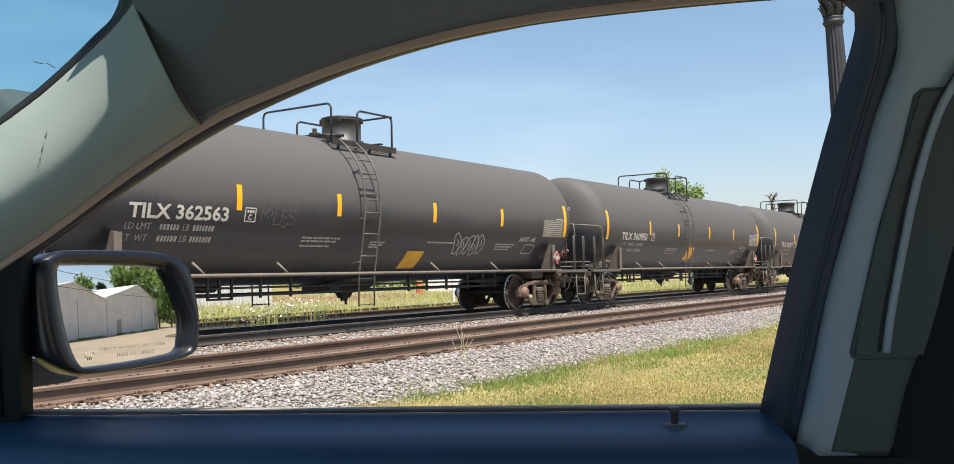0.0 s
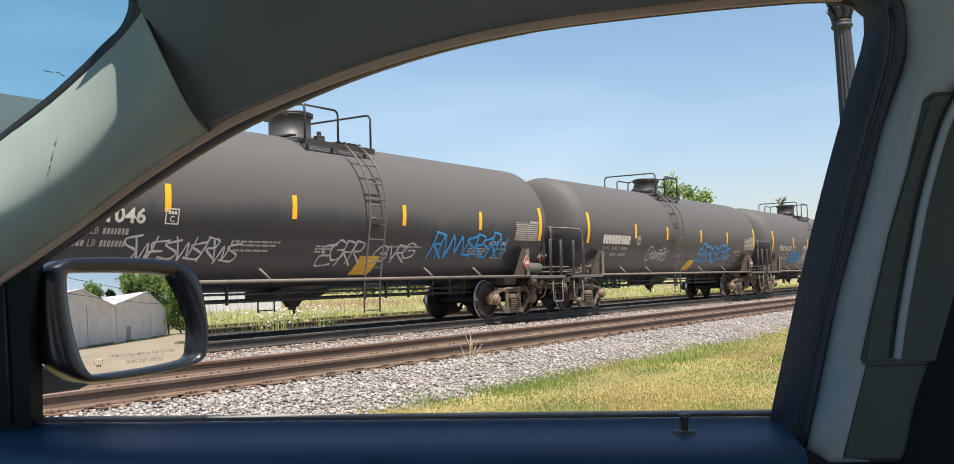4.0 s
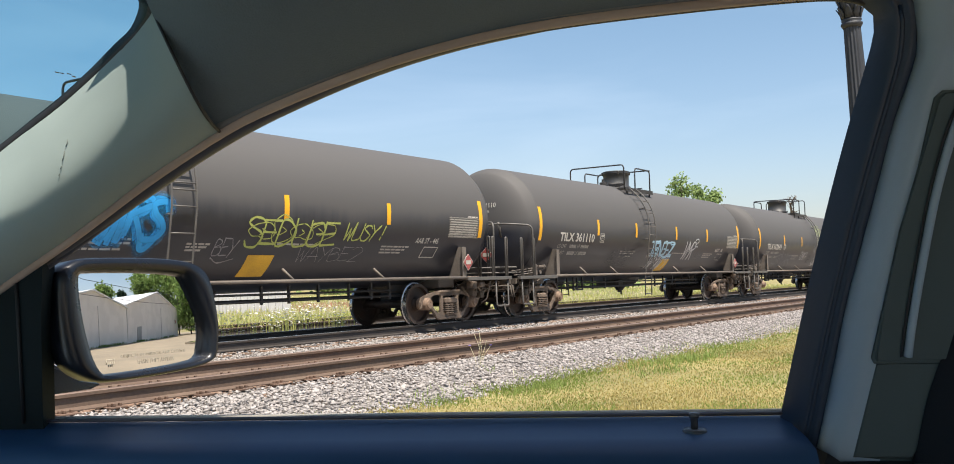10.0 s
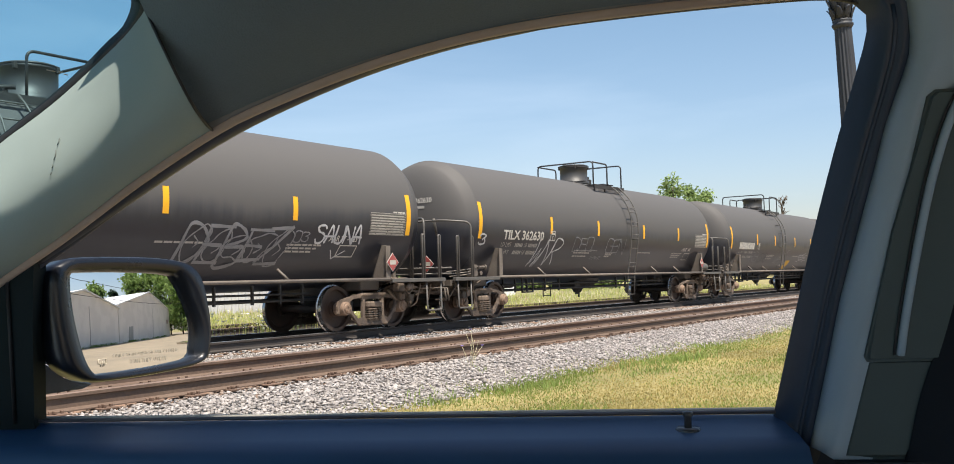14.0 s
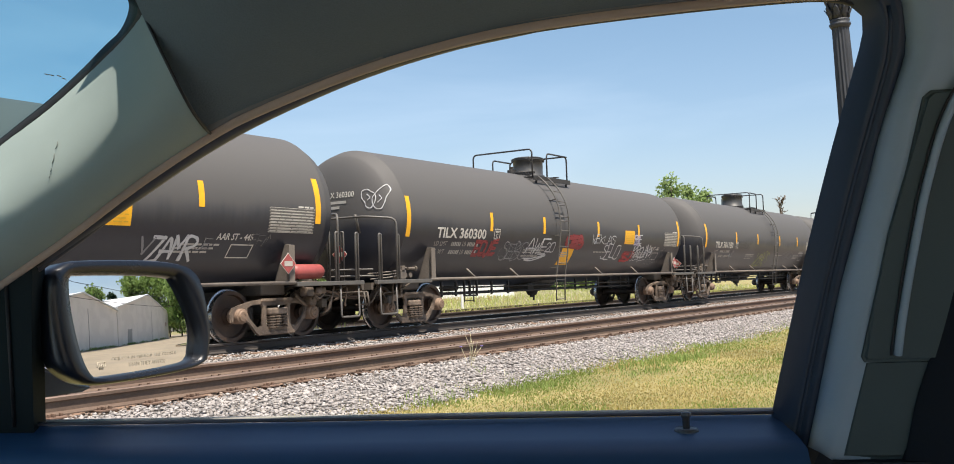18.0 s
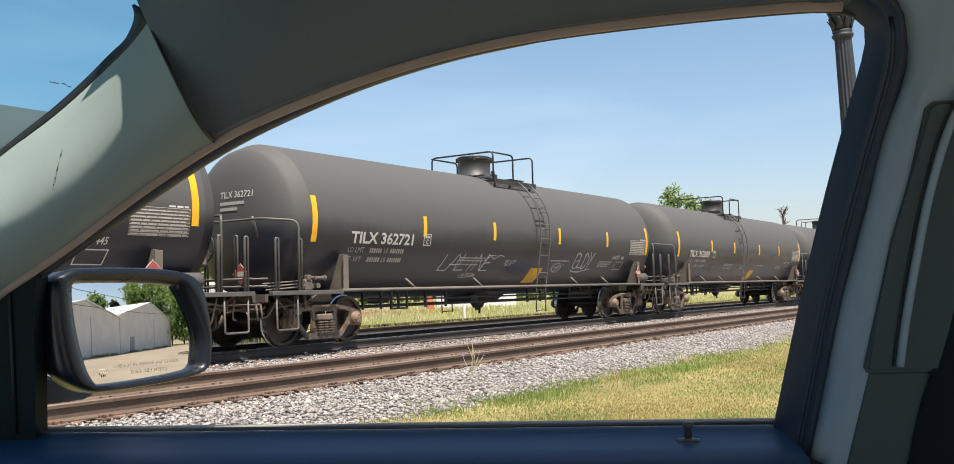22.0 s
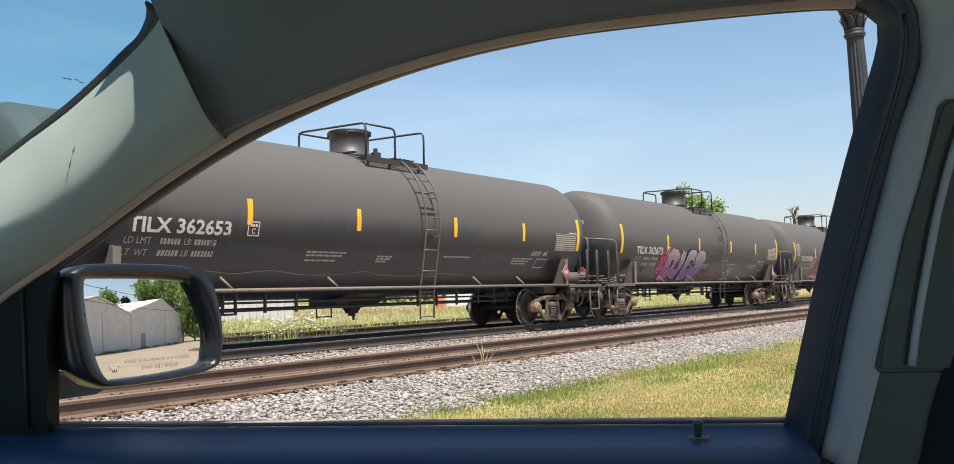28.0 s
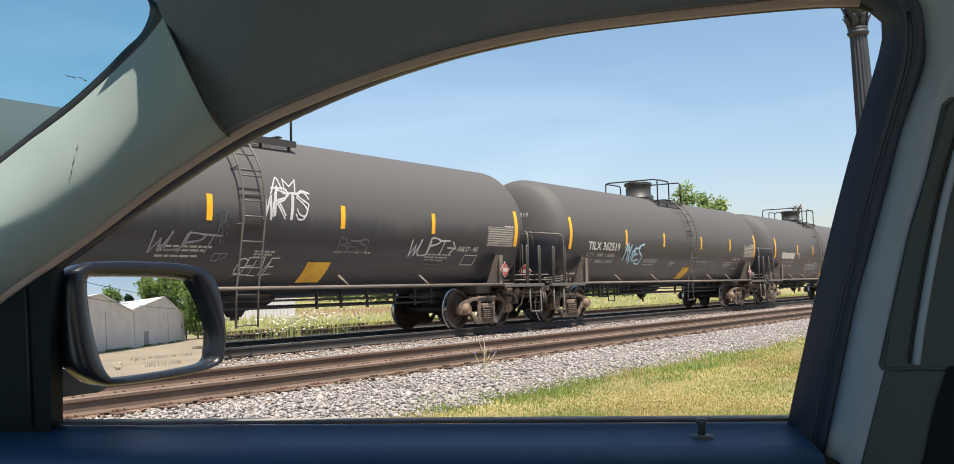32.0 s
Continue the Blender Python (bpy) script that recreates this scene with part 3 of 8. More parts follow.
def stones():
    rng = np.random.default_rng(5)
    P = []
    for y0, y1, x0, x1, dens in ((5.95, 8.12, 4, 16, 560), (5.95, 8.12, 16, 32, 420), (6.0, 8.1, 32, 62, 150), (10.9, 12.95, 7, 30, 300), (10.9, 12.95, 30, 62, 130),
                                (15.0, 16.8, 9, 40, 60), (8.3, 9.6, 5, 12, 90)):
        n = int(dens * (y1 - y0) * (x1 - x0))
        x, y = rng.uniform(x0, x1, n), rng.uniform(y0, y1, n)
        keep = (y > 6.2 + lawn_edge(x) + rng.normal(0, 0.14, n)) | (y > 6.95)
        P.append(np.c_[x, y, bed_height(x, y) + rng.uniform(0.0, 0.03, n)][keep])
    P = np.vstack(P)
    S = rng.uniform(0.024, 0.043, len(P)) * rng.choice([0.6, 0.85, 1, 1, 1.25], len(P))
    near = np.where((P[:, 0] > 7.0) & (P[:, 0] < 9.2) & (P[:, 1] > 7.0) & (P[:, 1] < 7.6))[0][:290]
    dusty = (np.abs(P[:, 1] - 8.16) < 0.13 + rng.normal(0, 0.05, len(P))) | ((P[:, 1] > 8.3) & (P[:, 1] < 9.9))
    rest = np.setdiff1d(np.arange(len(P)), near)
    T = turns_of(rng, len(P), True)
    rust = rest[dusty[rest]]
    rest = rest[~dusty[rest]]
    me = scatter_mesh("dusty_stones", ROCKS, P[rust], S[rust], [T[i] for i in rust], M["rust_stone"])
    tagged(new("dusty_stones", me), "rust-brown dusty crushed stone beside the rail", "ballast", kind="stuff")
    me = scatter_mesh("ballast_stones", ROCKS, P[rest], S[rest], [T[i] for i in rest], M["stone"])
    tagged(new("ballast_stones", me), "pale grey angular crushed railway ballast", "ballast", kind="stuff")
    return P[near], S[near]


NEAR_STONES = stones()


# ---- plants ----
def blades(name, x, y, z, h, w, rng, material, lean=0.35, label="", category="grass"):
    n = len(x)
    a = rng.uniform(0, 2 * np.pi, n)
    l = rng.normal(0, lean, n) * h
    la = rng.uniform(0, 2 * np.pi, n)
    V = np.empty((n, 5, 3))
    dx, dy = np.cos(a) * w / 2, np.sin(a) * w / 2
    V[:, 0] = np.c_[x - dx, y - dy, z]
    V[:, 1] = np.c_[x + dx, y + dy, z]
    mx, my = x + np.cos(la) * l * 0.4, y + np.sin(la) * l * 0.4
    V[:, 2] = np.c_[mx + dx * 0.8, my + dy * 0.8, z + h * 0.6]
    V[:, 3] = np.c_[mx - dx * 0.8, my - dy * 0.8, z + h * 0.6]
    V[:, 4] = np.c_[x + np.cos(la) * l, y + np.sin(la) * l, z + h]
    base = np.arange(n)[:, None] * 5
    F = np.concatenate([base + np.array([[0, 1, 2]]), base + np.array([[0, 2, 3]]), base + np.array([[3, 2, 4]])], 1).reshape(-1, 3)
    me = bpy.data.meshes.new(name)
    me.vertices.add(n * 5)
    me.vertices.foreach_set("co", V.astype(np.float32).ravel())
    me.loops.add(F.size)
    me.loops.foreach_set("vertex_index", F.astype(np.int32).ravel())
    me.polygons.add(len(F))
    me.polygons.foreach_set("loop_start", np.arange(0, F.size, 3, dtype=np.int32))
    me.update(calc_edges=True)
    me.materials.append(material)
    ob = new(name, me)
    return tagged(ob, label, category, kind="stuff")


def wedge(rng, n, az0, az1, r0, r1, power=1.0):
    """Points in a sector seen from the car, denser near by."""
    az = np.radians(rng.uniform(az0, az1, n))
    r = r0 * (r1 / r0) ** (rng.uniform(0, 1, n) ** power)
    return r * np.cos(az), r * np.sin(az), r


def lawn():
    rng = np.random.default_rng(11)
    x, y, r = wedge(rng, 330000, 11, 46, 7.2, 60)
    edge = 6.26 + 1.3 * lawn_edge(x) + rng.normal(0, 0.28, len(x))
    ok = y < edge
    x, y, r = x[ok], y[ok], r[ok]
    g = np.array([noise.noise((a * 0.45, b * 0.9, 5.0)) for a, b in zip(x, y)])
    green = (rng.uniform(0, 1, len(x)) < np.clip(0.34 + 1.5 * g + (0.10 + 0.5 * np.clip(g, -0.3, 0.5)) * np.exp(-((6.1 - y) / 0.7) ** 2), 0.04, 0.92))
    z = np.where(y > 5.9, np.interp(y, (5.9, 6.35, 7.35), (-0.385, -0.355, -0.25)), GROUND_Z - 0.01)
    h = rng.uniform(0.016, 0.042, len(x)) * (1 + 0.35 * np.exp(-((6.2 - y) / 0.35) ** 2))
    w = 0.0042 + 0.00045 * r
    blades("lawn_grass", x[green], y[green], z[green], h[green], w[green], rng, M["grass"], 0.5, "patchy green mown lawn grass")
    d = ~green
    blades("dry_grass", x[d], y[d], z[d], h[d] * 0.8, w[d], rng, M["grass_dry"], 0.7, "dry straw-coloured lawn grass")


lawn()


def edge_weeds():
    """Rank green tufts, thick in places, along the ragged edge between lawn and stone."""
    rng = np.random.default_rng(21)
    X, Y, H = [], [], []
    for cx, cy, k, sx, sy, hh in ((14.0, 5.75, 900, 0.75, 0.22, 0.15), (13.0, 5.95, 500, 0.6, 0.2, 0.12), (9.75, 5.95, 420, 0.45, 0.14, 0.13), (10.4, 6.15, 220, 0.4, 0.12, 0.13), (11.6, 6.2, 260, 0.6, 0.15, 0.09), (8.35, 6.2, 200, 0.22, 0.08, 0.15), (8.75, 6.4, 90, 0.25, 0.12, 0.16),
                                  (9.3, 6.55, 60, 0.3, 0.12, 0.14), (16.6, 5.9, 420, 0.8, 0.2, 0.11), (19.0, 6.1, 360, 1.0, 0.2, 0.11), (22.5, 6.2, 420, 1.4, 0.22, 0.13), (27.0, 6.3, 420, 2.0, 0.25, 0.13), (12.3, 6.55, 70, 0.8, 0.12, 0.10), (15.6, 6.45, 120, 0.5, 0.10, 0.16), (10.6, 7.0, 22, 0.15, 0.1, 0.2), (14.4, 5.55, 700, 0.32, 0.12, 0.14), (12.3, 5.3, 700, 0.38, 0.13, 0.10), (10.2, 5.85, 420, 0.28, 0.10, 0.12), (16.4, 6.08, 110, 0.14, 0.06, 0.18)):
        k = int(0.65 * k)
        X.append(rng.normal(cx, sx, k)), Y.append(rng.normal(cy, sy * 1.2, k)), H.append(rng.uniform(0.2, 1.0, k) ** 1.6 * hh)
    X, Y, H = map(np.concatenate, (X, Y, H))
    Z = np.where(Y < 6.1, GROUND_Z - 0.01, bed_height(X, Y) - 0.02)
    blades("edge_weed", X, Y, Z, H, rng.uniform(0.006, 0.014, len(X)), rng, M["grass_rank"], 0.55, "rank green weeds along the ballast edge", "weeds")
    k = 700
    X = rng.uniform(7.5, 30, k)
    Y = 6.25 + lawn_edge(X) + rng.normal(0, 0.22, k)
    blades("edge_straw", X, Y, bed_height(X, Y) - 0.02, rng.uniform(0.03, 0.16, k), np.full(k, 0.006), rng, M["weed_dry"], 0.6, "thin dry stalks along the ballast edge", "weeds")


edge_weeds()


def chicory(x, y, z, seed, h):
    rnd = random.Random(seed)
    ob = tagged(new("chicory_plant"), "thin wild chicory stems with small violet flowers", "wildflower", "chicory on the ballast")
    ob.matrix_basis = pose(x, y, z)
    for k in range(3):
        a, l = rnd.uniform(0, 6.28), rnd.uniform(0.05, 0.22)
        hh = h * rnd.uniform(0.6, 1.0)
        top = Vector((math.cos(a) * l, math.sin(a) * l, hh))
        bm = tube(bmesh.new(), [(0, 0, -0.03), top * 0.5 + Vector((0, 0, hh * 0.12)), top], 0.0028, 5)
        stem = part("stem", bm, M["weed_dry"], ob)
        if k == 0:
            bm = bmesh.new()
            lathe(bm, [(0.002, 0), (0.018, 0.006), (0.022, 0.012), (0.004, 0.014)], "z", 8, top)
            part("flower", bm, M["purple"], ob, "violet chicory flower")
    return ob


chicory(11.55, 7.75, -0.23, 1, 0.5)
chicory(11.1, 7.5, -0.24, 2, 0.42)
chicory(10.7, 7.25, -0.28, 3, 0.45)


def meadow():
    rng = np.random.default_rng(31)
    x, y, r = wedge(rng, 170000, 8, 64, 18.2, 95)
    ok = (y > 18.7) & (y < 60)
    x, y, r = x[ok], y[ok], r[ok]
    g = np.array([noise.noise((a * 0.12, b * 0.12, 9.0)) for a, b in zip(x, y)])
    green = rng.uniform(0, 1, len(x)) < np.clip(0.50 + 0.9 * g, 0.1, 0.9)
    h = rng.uniform(0.08, 0.42, len(x)) * (1 + 0.35 * g)
    w = 0.007 + 0.0006 * r
    z = np.full(len(x), GROUND_Z - 0.02)
    blades("meadow_grass", x[green], y[green], z[green], h[green], w[green], rng, M["weed"], 0.3, "tall yellow-green meadow grass behind the tracks", "meadow")
    d = ~green
    blades("meadow_straw", x[d], y[d], z[d], h[d], w[d], rng, M["weed_dry"], 0.3, "tall straw-coloured meadow grass", "meadow")
    k = 3200
    X, Y = rng.normal(38, 5, k), rng.normal(33.5, 3.2, k)
    blades("meadow_sorrel", X, Y, np.full(k, GROUND_Z), rng.uniform(0.15, 0.5, k), np.full(k, 0.02), rng, M["sorrel"], 0.25, "reddish sorrel seed heads in the meadow", "meadow")
    # weeds between the main track and the siding
    k = 9000
    X, Y = rng.uniform(11, 70, k), rng.uniform(17.15, 19.4, k)
    blades("siding_weed", X, Y, np.full(k, -0.25), rng.uniform(0.15, 0.42, k), np.full(k, 0.016), rng, M["weed"], 0.4, "yellow-green weeds growing through the siding", "weeds")


meadow()


def flower_heads(name, P, r, label):
    bm = bmesh.new()
    lathe(bm, [(0.15, 0), (1.0, 0.35), (0.7, 0.5), (0.05, 0.45)], "z", 6)
    bmesh.ops.triangulate(bm, faces=bm.faces)
    bm.verts.index_update()
    proto = (np.array([v.co[:] for v in bm.verts]), np.array([[v.index for v in fc.verts] for fc in bm.faces]))
    bm.free()
    rng = np.random.default_rng(3)
    me = scatter_mesh(name, [proto], P, r, turns_of(rng, len(P), True), M["petal"])
    return tagged(new(name, me), label, "wildflowers", kind="stuff")


def flowers():
    rng = np.random.default_rng(41)
    P = []
    for cx, cy, k, s in ((16.3, 16.6, 60, 0.3), (18.9, 18.3, 70, 0.25), (14.2, 15.7, 36, 0.45), (15.9, 15.75, 34, 0.3), (17.6, 16.1, 60, 0.25), (12.9, 15.6, 40, 0.5), (15.7, 16.3, 40, 0.3)):
        P.append(np.c_[rng.normal(cx, s, k), rng.normal(cy, 0.2, k), rng.uniform(-0.05, 0.4, k)])
    P = np.vstack(P)
    flower_heads("wild_carrot_flowers", P, rng.uniform(0.018, 0.04, len(P)), "white wild carrot flowers beside the rusty siding")
    blades("wild_carrot_stems", P[:, 0], P[:, 1], np.full(len(P), -0.25), P[:, 2] + 0.25, np.full(len(P), 0.012), rng, M["weed"], 0.02, "thin green wildflower stems", "wildflowers")
    x, y, r = wedge(rng, 2600, 30, 62, 20, 45)
    k = (y > 20) & (noise.noise((0, 0, 0)) > -9)
    x, y = x[k], y[k]
    c = np.array([noise.noise((a * 0.2, b * 0.2, 4.0)) for a, b in zip(x, y)]) > 0.05
    flower_heads("meadow_flowers", np.c_[x, y, rng.uniform(0.1, 0.45, len(x))][c], rng.uniform(0.015, 0.032, c.sum()), "white flowers scattered over the meadow")


flowers()


def tree(x, y, h, crown, seed, leaf, label, cat="tree", base=0.35, leaves=1500, size=0.22, bare=False, shape=1.0):
    """A trunk with limbs and a crown of many small leaf clumps."""
    rnd = random.Random(seed)
    ob = tagged(new("tree"), label, cat)
    ob.matrix_basis = pose(x, y, GROUND_Z - 0.05)
    bm = bmesh.new()
    r0 = max(0.05, h * 0.018)
    lean = Vector((rnd.uniform(-0.04, 0.04), rnd.uniform(-0.04, 0.04), 1)) * h
    path = [lean * t + Vector((rnd.uniform(-1, 1), rnd.uniform(-1, 1), 0)) * h * 0.01 for t in (0, 0.3, 0.6, 0.9)]
    for (a, b), r in zip(zip(path, path[1:]), (r0, r0 * 0.75, r0 * 0.45)):
        tube(bm, [a, b], r, 7)
    tips = []
    for k in range(26 if bare else 15):
        t = rnd.uniform(base, 0.92)
        a = rnd.uniform(0, 6.283)
        out = crown * rnd.uniform(0.45, 1.0) * (1.15 - t) ** (0.45 * shape) * (1.0 if t > base + 0.1 else 0.7)
        p = lean * t
        e = p + Vector((math.cos(a) * out, math.sin(a) * out, h * rnd.uniform(0.04, 0.16)))
        tube(bm, [p, (p + e) / 2 + Vector((0, 0, 0.03 * h)), e], r0 * 0.28, 5)
        tips += [e, p.lerp(e, 0.65)]
        if bare:
            for _ in range(5):
                q = p.lerp(e, rnd.uniform(0.4, 1))
                tube(bm, [q, q + Vector((rnd.uniform(-1, 1), rnd.uniform(-1, 1), rnd.uniform(0.2, 1.2))) * crown * 0.3], r0 * 0.14, 4)
    part("trunk", bm, M["bark"], ob, "grey-brown trunk and limbs")
    if bare:
        return ob
    tips.append(lean * 0.97)
    rng = np.random.default_rng(seed)
    T = np.array([t[:] for t in tips])
    c = T[rng.integers(0, len(T), leaves)]
    spread = crown * 0.26
    P = c + rng.normal(0, 1, (leaves, 3)) * np.array([spread, spread, spread * 0.8])
    P[:, 2] = np.maximum(P[:, 2], h * base * 0.7)
    V = np.empty((leaves, 4, 3))
    d1 = rng.normal(0, 1, (leaves, 3))
    d1 /= np.linalg.norm(d1, axis=1)[:, None]
    d2 = np.cross(d1, rng.normal(0, 1, (leaves, 3)))
    d2 /= np.linalg.norm(d2, axis=1)[:, None]
    s = size * rng.uniform(0.5, 1.2, (leaves, 1))
    V[:, 0], V[:, 1], V[:, 2], V[:, 3] = P - d1 * s, P + d2 * s * 0.55, P + d1 * s, P - d2 * s * 0.55
    me = mesh_from("crown", V.reshape(-1, 3), [tuple(range(4 * i, 4 * i + 4)) for i in range(leaves)], leaf)
    part("crown", me, leaf, ob, "leafy green crown")
    return ob


def at(az, r):
    return r * math.cos(radians(az)), r * math.sin(radians(az))


tree(*at(21.75, 118), 13.4, 1.8, 61, M["leaf"], "tall broadleaf tree with a light green crown behind the train", leaves=4200, size=0.22)
tree(*at(20.95, 120), 11.9, 1.6, 62, M["leaf"], "slender broadleaf tree behind the train", leaves=3000, size=0.22)
tree(*at(20.15, 118), 10.6, 1.6, 63, M["leaf"], "smaller broadleaf tree behind the train", leaves=3000, size=0.22)
tree(*at(15.6, 125), 10.6, 1.7, 64, M["leaf"], "bare dead tree with thin grey twigs", bare=True)
rt = random.Random(77)
for i in range(17):
    az = 26 + i * 2.35 + rt.uniform(-0.6, 0.6)
    big = az > 45
    tree(*at(az, rt.uniform(95, 130)), rt.uniform(5.5, 7.6) if big else rt.uniform(3.0, 4.2), rt.uniform(2.6, 3.8), 200 + i, M["leaf"],
         "bushy green tree beyond the meadow" if big else "low green shrub beyond the meadow", "tree" if big else "shrub", base=0.12, leaves=1100, size=0.42, shape=0.6)


# ---- things beyond the train ----
def ribbed_box(name, label, cat, x, y, rz, L0, W0, H0, rib, material):
    ob = tagged(new(name), label, cat)
    ob.matrix_basis = pose(x, y, GROUND_Z, 0, 0, rz)
    n = int(L0 / rib)
    pts = []
    for k in range(n):
        u = -L0 / 2 + k * rib
        pts += [(u, 0), (u + rib * 0.4, 0), (u + rib * 0.5, 0.04), (u + rib * 0.9, 0.04)]
    rows = [[(u, -W0 / 2 - d, z) for u, d in pts] for z in (0.08, H0)]
    v, fcs = grid_mesh(rows)
    part("front_wall", mesh_from("front_wall", v, fcs, material), material, ob)
    bm = bmesh.new()
    box(bm, -L0 / 2, L0 / 2, -W0 / 2 + 0.01, W0 / 2, 0.0, H0 - 0.02)
    part("body", bm, material, ob)
    bm = bmesh.new()
    box(bm, -L0 / 2 - 0.06, L0 / 2 + 0.06, -W0 / 2 - 0.1, W0 / 2 + 0.06, H0, H0 + 0.1, 0.02)
    part("roof", bm, M["roof_white"], ob)
    return ob


ribbed_box("storage_shed", "low white corrugated metal shed beyond the meadow", "shed", *at(51.6, 45), -38, 9.5, 5, 1.85, 0.3, M["shed_grey"])
ribbed_box("shipping_container", "white corrugated shipping container in the field", "container", *at(33.7, 68), -56, 5.6, 2.4, 1.75, 0.28, M["wall_white"])


def barrel(x, y):
    ob = tagged(new("traffic_barrel"), "orange traffic barrel standing in the field", "barrel")
    ob.matrix_basis = pose(x, y, GROUND_Z)
    bm = bmesh.new()
    lathe(bm, [(0.3, 0), (0.3, 0.1), (0.24, 0.12), (0.23, 0.5), (0.21, 0.52), (0.2, 0.95), (0.1, 1.0)], "z", 16)
    part("drum", bm, M["orange"], ob, smooth=False)
    return ob


barrel(*at(36.5, 60))


def marker_post(x, y, h):
    ob = tagged(new("marker_post"), "thin white marker post in the meadow", "post")
    ob.matrix_basis = pose(x, y, GROUND_Z)
    bm = bmesh.new()
    lathe(bm, [(0.055, 0), (0.05, h - 0.05), (0.03, h)], "z", 10)
    part("shaft", bm, M["post_white"], ob)
    return ob


marker_post(*at(34.45, 36), 1.5)


def lattice_tower(x, y, h):
    ob = tagged(new("lattice_tower"), "thin grey steel lattice tower far behind the train", "tower")
    ob.matrix_basis = pose(x, y, GROUND_Z)
    w = lambda z: 0.45 - 0.2 * z / h
    for sx, sy in ((-1, -1), (1, -1), (0, 1)):
        part("leg", tube(bmesh.new(), [(sx * w(0), sy * w(0), 0), (sx * w(h), sy * w(h), h)], 0.075, 6), M["iron_pole"], ob)
    bm = bmesh.new()
    n = int(h / 0.7)
    for k in range(n):
        z0, z1 = k * 0.7, (k + 1) * 0.7
        s = -1 if k % 2 else 1
        tube(bm, [(-s * w(z0), -w(z0), z0), (s * w(z1), -w(z1), z1)], 0.045, 4)
        tube(bm, [(s * w(z0), -w(z0), z0), (0, w(z1), z1)], 0.045, 4)
    part("bracing", bm, M["iron_pole"], ob)
    return ob


lattice_tower(*at(51.0, 100), 14.5)


def lamp_post(x, y):
    """A fluted cast-iron column with an acanthus capital."""
    ob = tagged(new("lamp_post"), "black fluted cast-iron lamp post on the lawn", "lamp post")
    ob.matrix_basis = pose(x, y, GROUND_Z, -2.1, -1.45, 0)
    H = 3.06

    def fluted(z0, z1, ra, rb, flutes=16):
        rows = []
        for z, r in ((z0, ra), (z1, rb)):
            ring = []
            for k in range(flutes * 4):
                t = 2 * math.pi * k / (flutes * 4)
                q = r * (1 - 0.10 * (0.5 - 0.5 * math.cos(2 * math.pi * (k % 4) / 4)))
                ring.append((q * math.cos(t), q * math.sin(t), z))
            rows.append(ring)
        return grid_mesh(rows, close=True)
    v, fcs = fluted(0.75, H, 0.098, 0.058)
    part("shaft", mesh_from("shaft", v, fcs, M["iron_pole"], False), None, ob)
    part("base", smooth_by_angle(lathe(bmesh.new(), [(0.24, -0.03), (0.24, 0.1), (0.2, 0.14), (0.17, 0.3), (0.16, 0.6), (0.13, 0.66), (0.13, 0.72), (0.1, 0.76)], "z", 24)), M["iron_pole"], ob)
    part("collar", smooth_by_angle(lathe(bmesh.new(), [(0.06, H - 0.02), (0.073, H), (0.073, H + 0.012), (0.062, H + 0.02), (0.068, H + 0.03), (0.068, H + 0.04)], "z", 24)), M["iron_pole"], ob)
    cap = part("capital", smooth_by_angle(lathe(bmesh.new(), [(0.06, H + 0.04), (0.062, H + 0.12), (0.08, H + 0.2), (0.105, H + 0.25), (0.105, H + 0.275), (0.07, H + 0.3), (0.06, H + 0.42)], "z", 24)), M["iron_pole"], ob)
    for row, (z0, z1, r0, n) in enumerate(((H + 0.045, H + 0.14, 0.066, 8), (H + 0.1, H + 0.22, 0.07, 8))):
        for k in range(n):
            t = 2 * math.pi * (k + 0.5 * row) / n
            bm = bmesh.new()
            c, s = math.cos(t), math.sin(t)
            rows = []
            for q, (rr, ww) in enumerate(((0, 0.012), (0.006, 0.022), (0.022, 0.017), (0.034, 0.006))):
                z = z0 + (z1 - z0) * (q / 3 if q < 3 else 0.85)
                rows.append([((r0 + rr) * c - e * ww * s, (r0 + rr) * s + e * ww * c, z) for e in (-1, 0, 1)])
            v, fcs = grid_mesh(rows)
            me = mesh_from("acanthus_leaf", v, fcs, M["iron_pole"], True)
            lf = part("acanthus_leaf", me, None, cap)
            md = lf.modifiers.new("thickness", "SOLIDIFY")
            md.thickness = 0.006
    return ob


lamp_post(7.038, 1.359)


# ---- the lot behind the car, seen in the mirror ----
def lot():
    v, fcs = grid_mesh([[(x, y, GROUND_Z + 0.045 + 0.012 * noise.noise((x * 0.2, y * 0.2, 0))) for x in (-40, -10, 2, 8, 14, 20, 28, 36, 46, 60, 80, 120)] for y in (-140, -70, -52, -40, -30, -22, -14, -8, -4, 0.4)])
    structure("pavement", mesh_from("pavement", v, fcs, M["lot"], True), None, "pale dusty concrete lot with cracks")


lot()


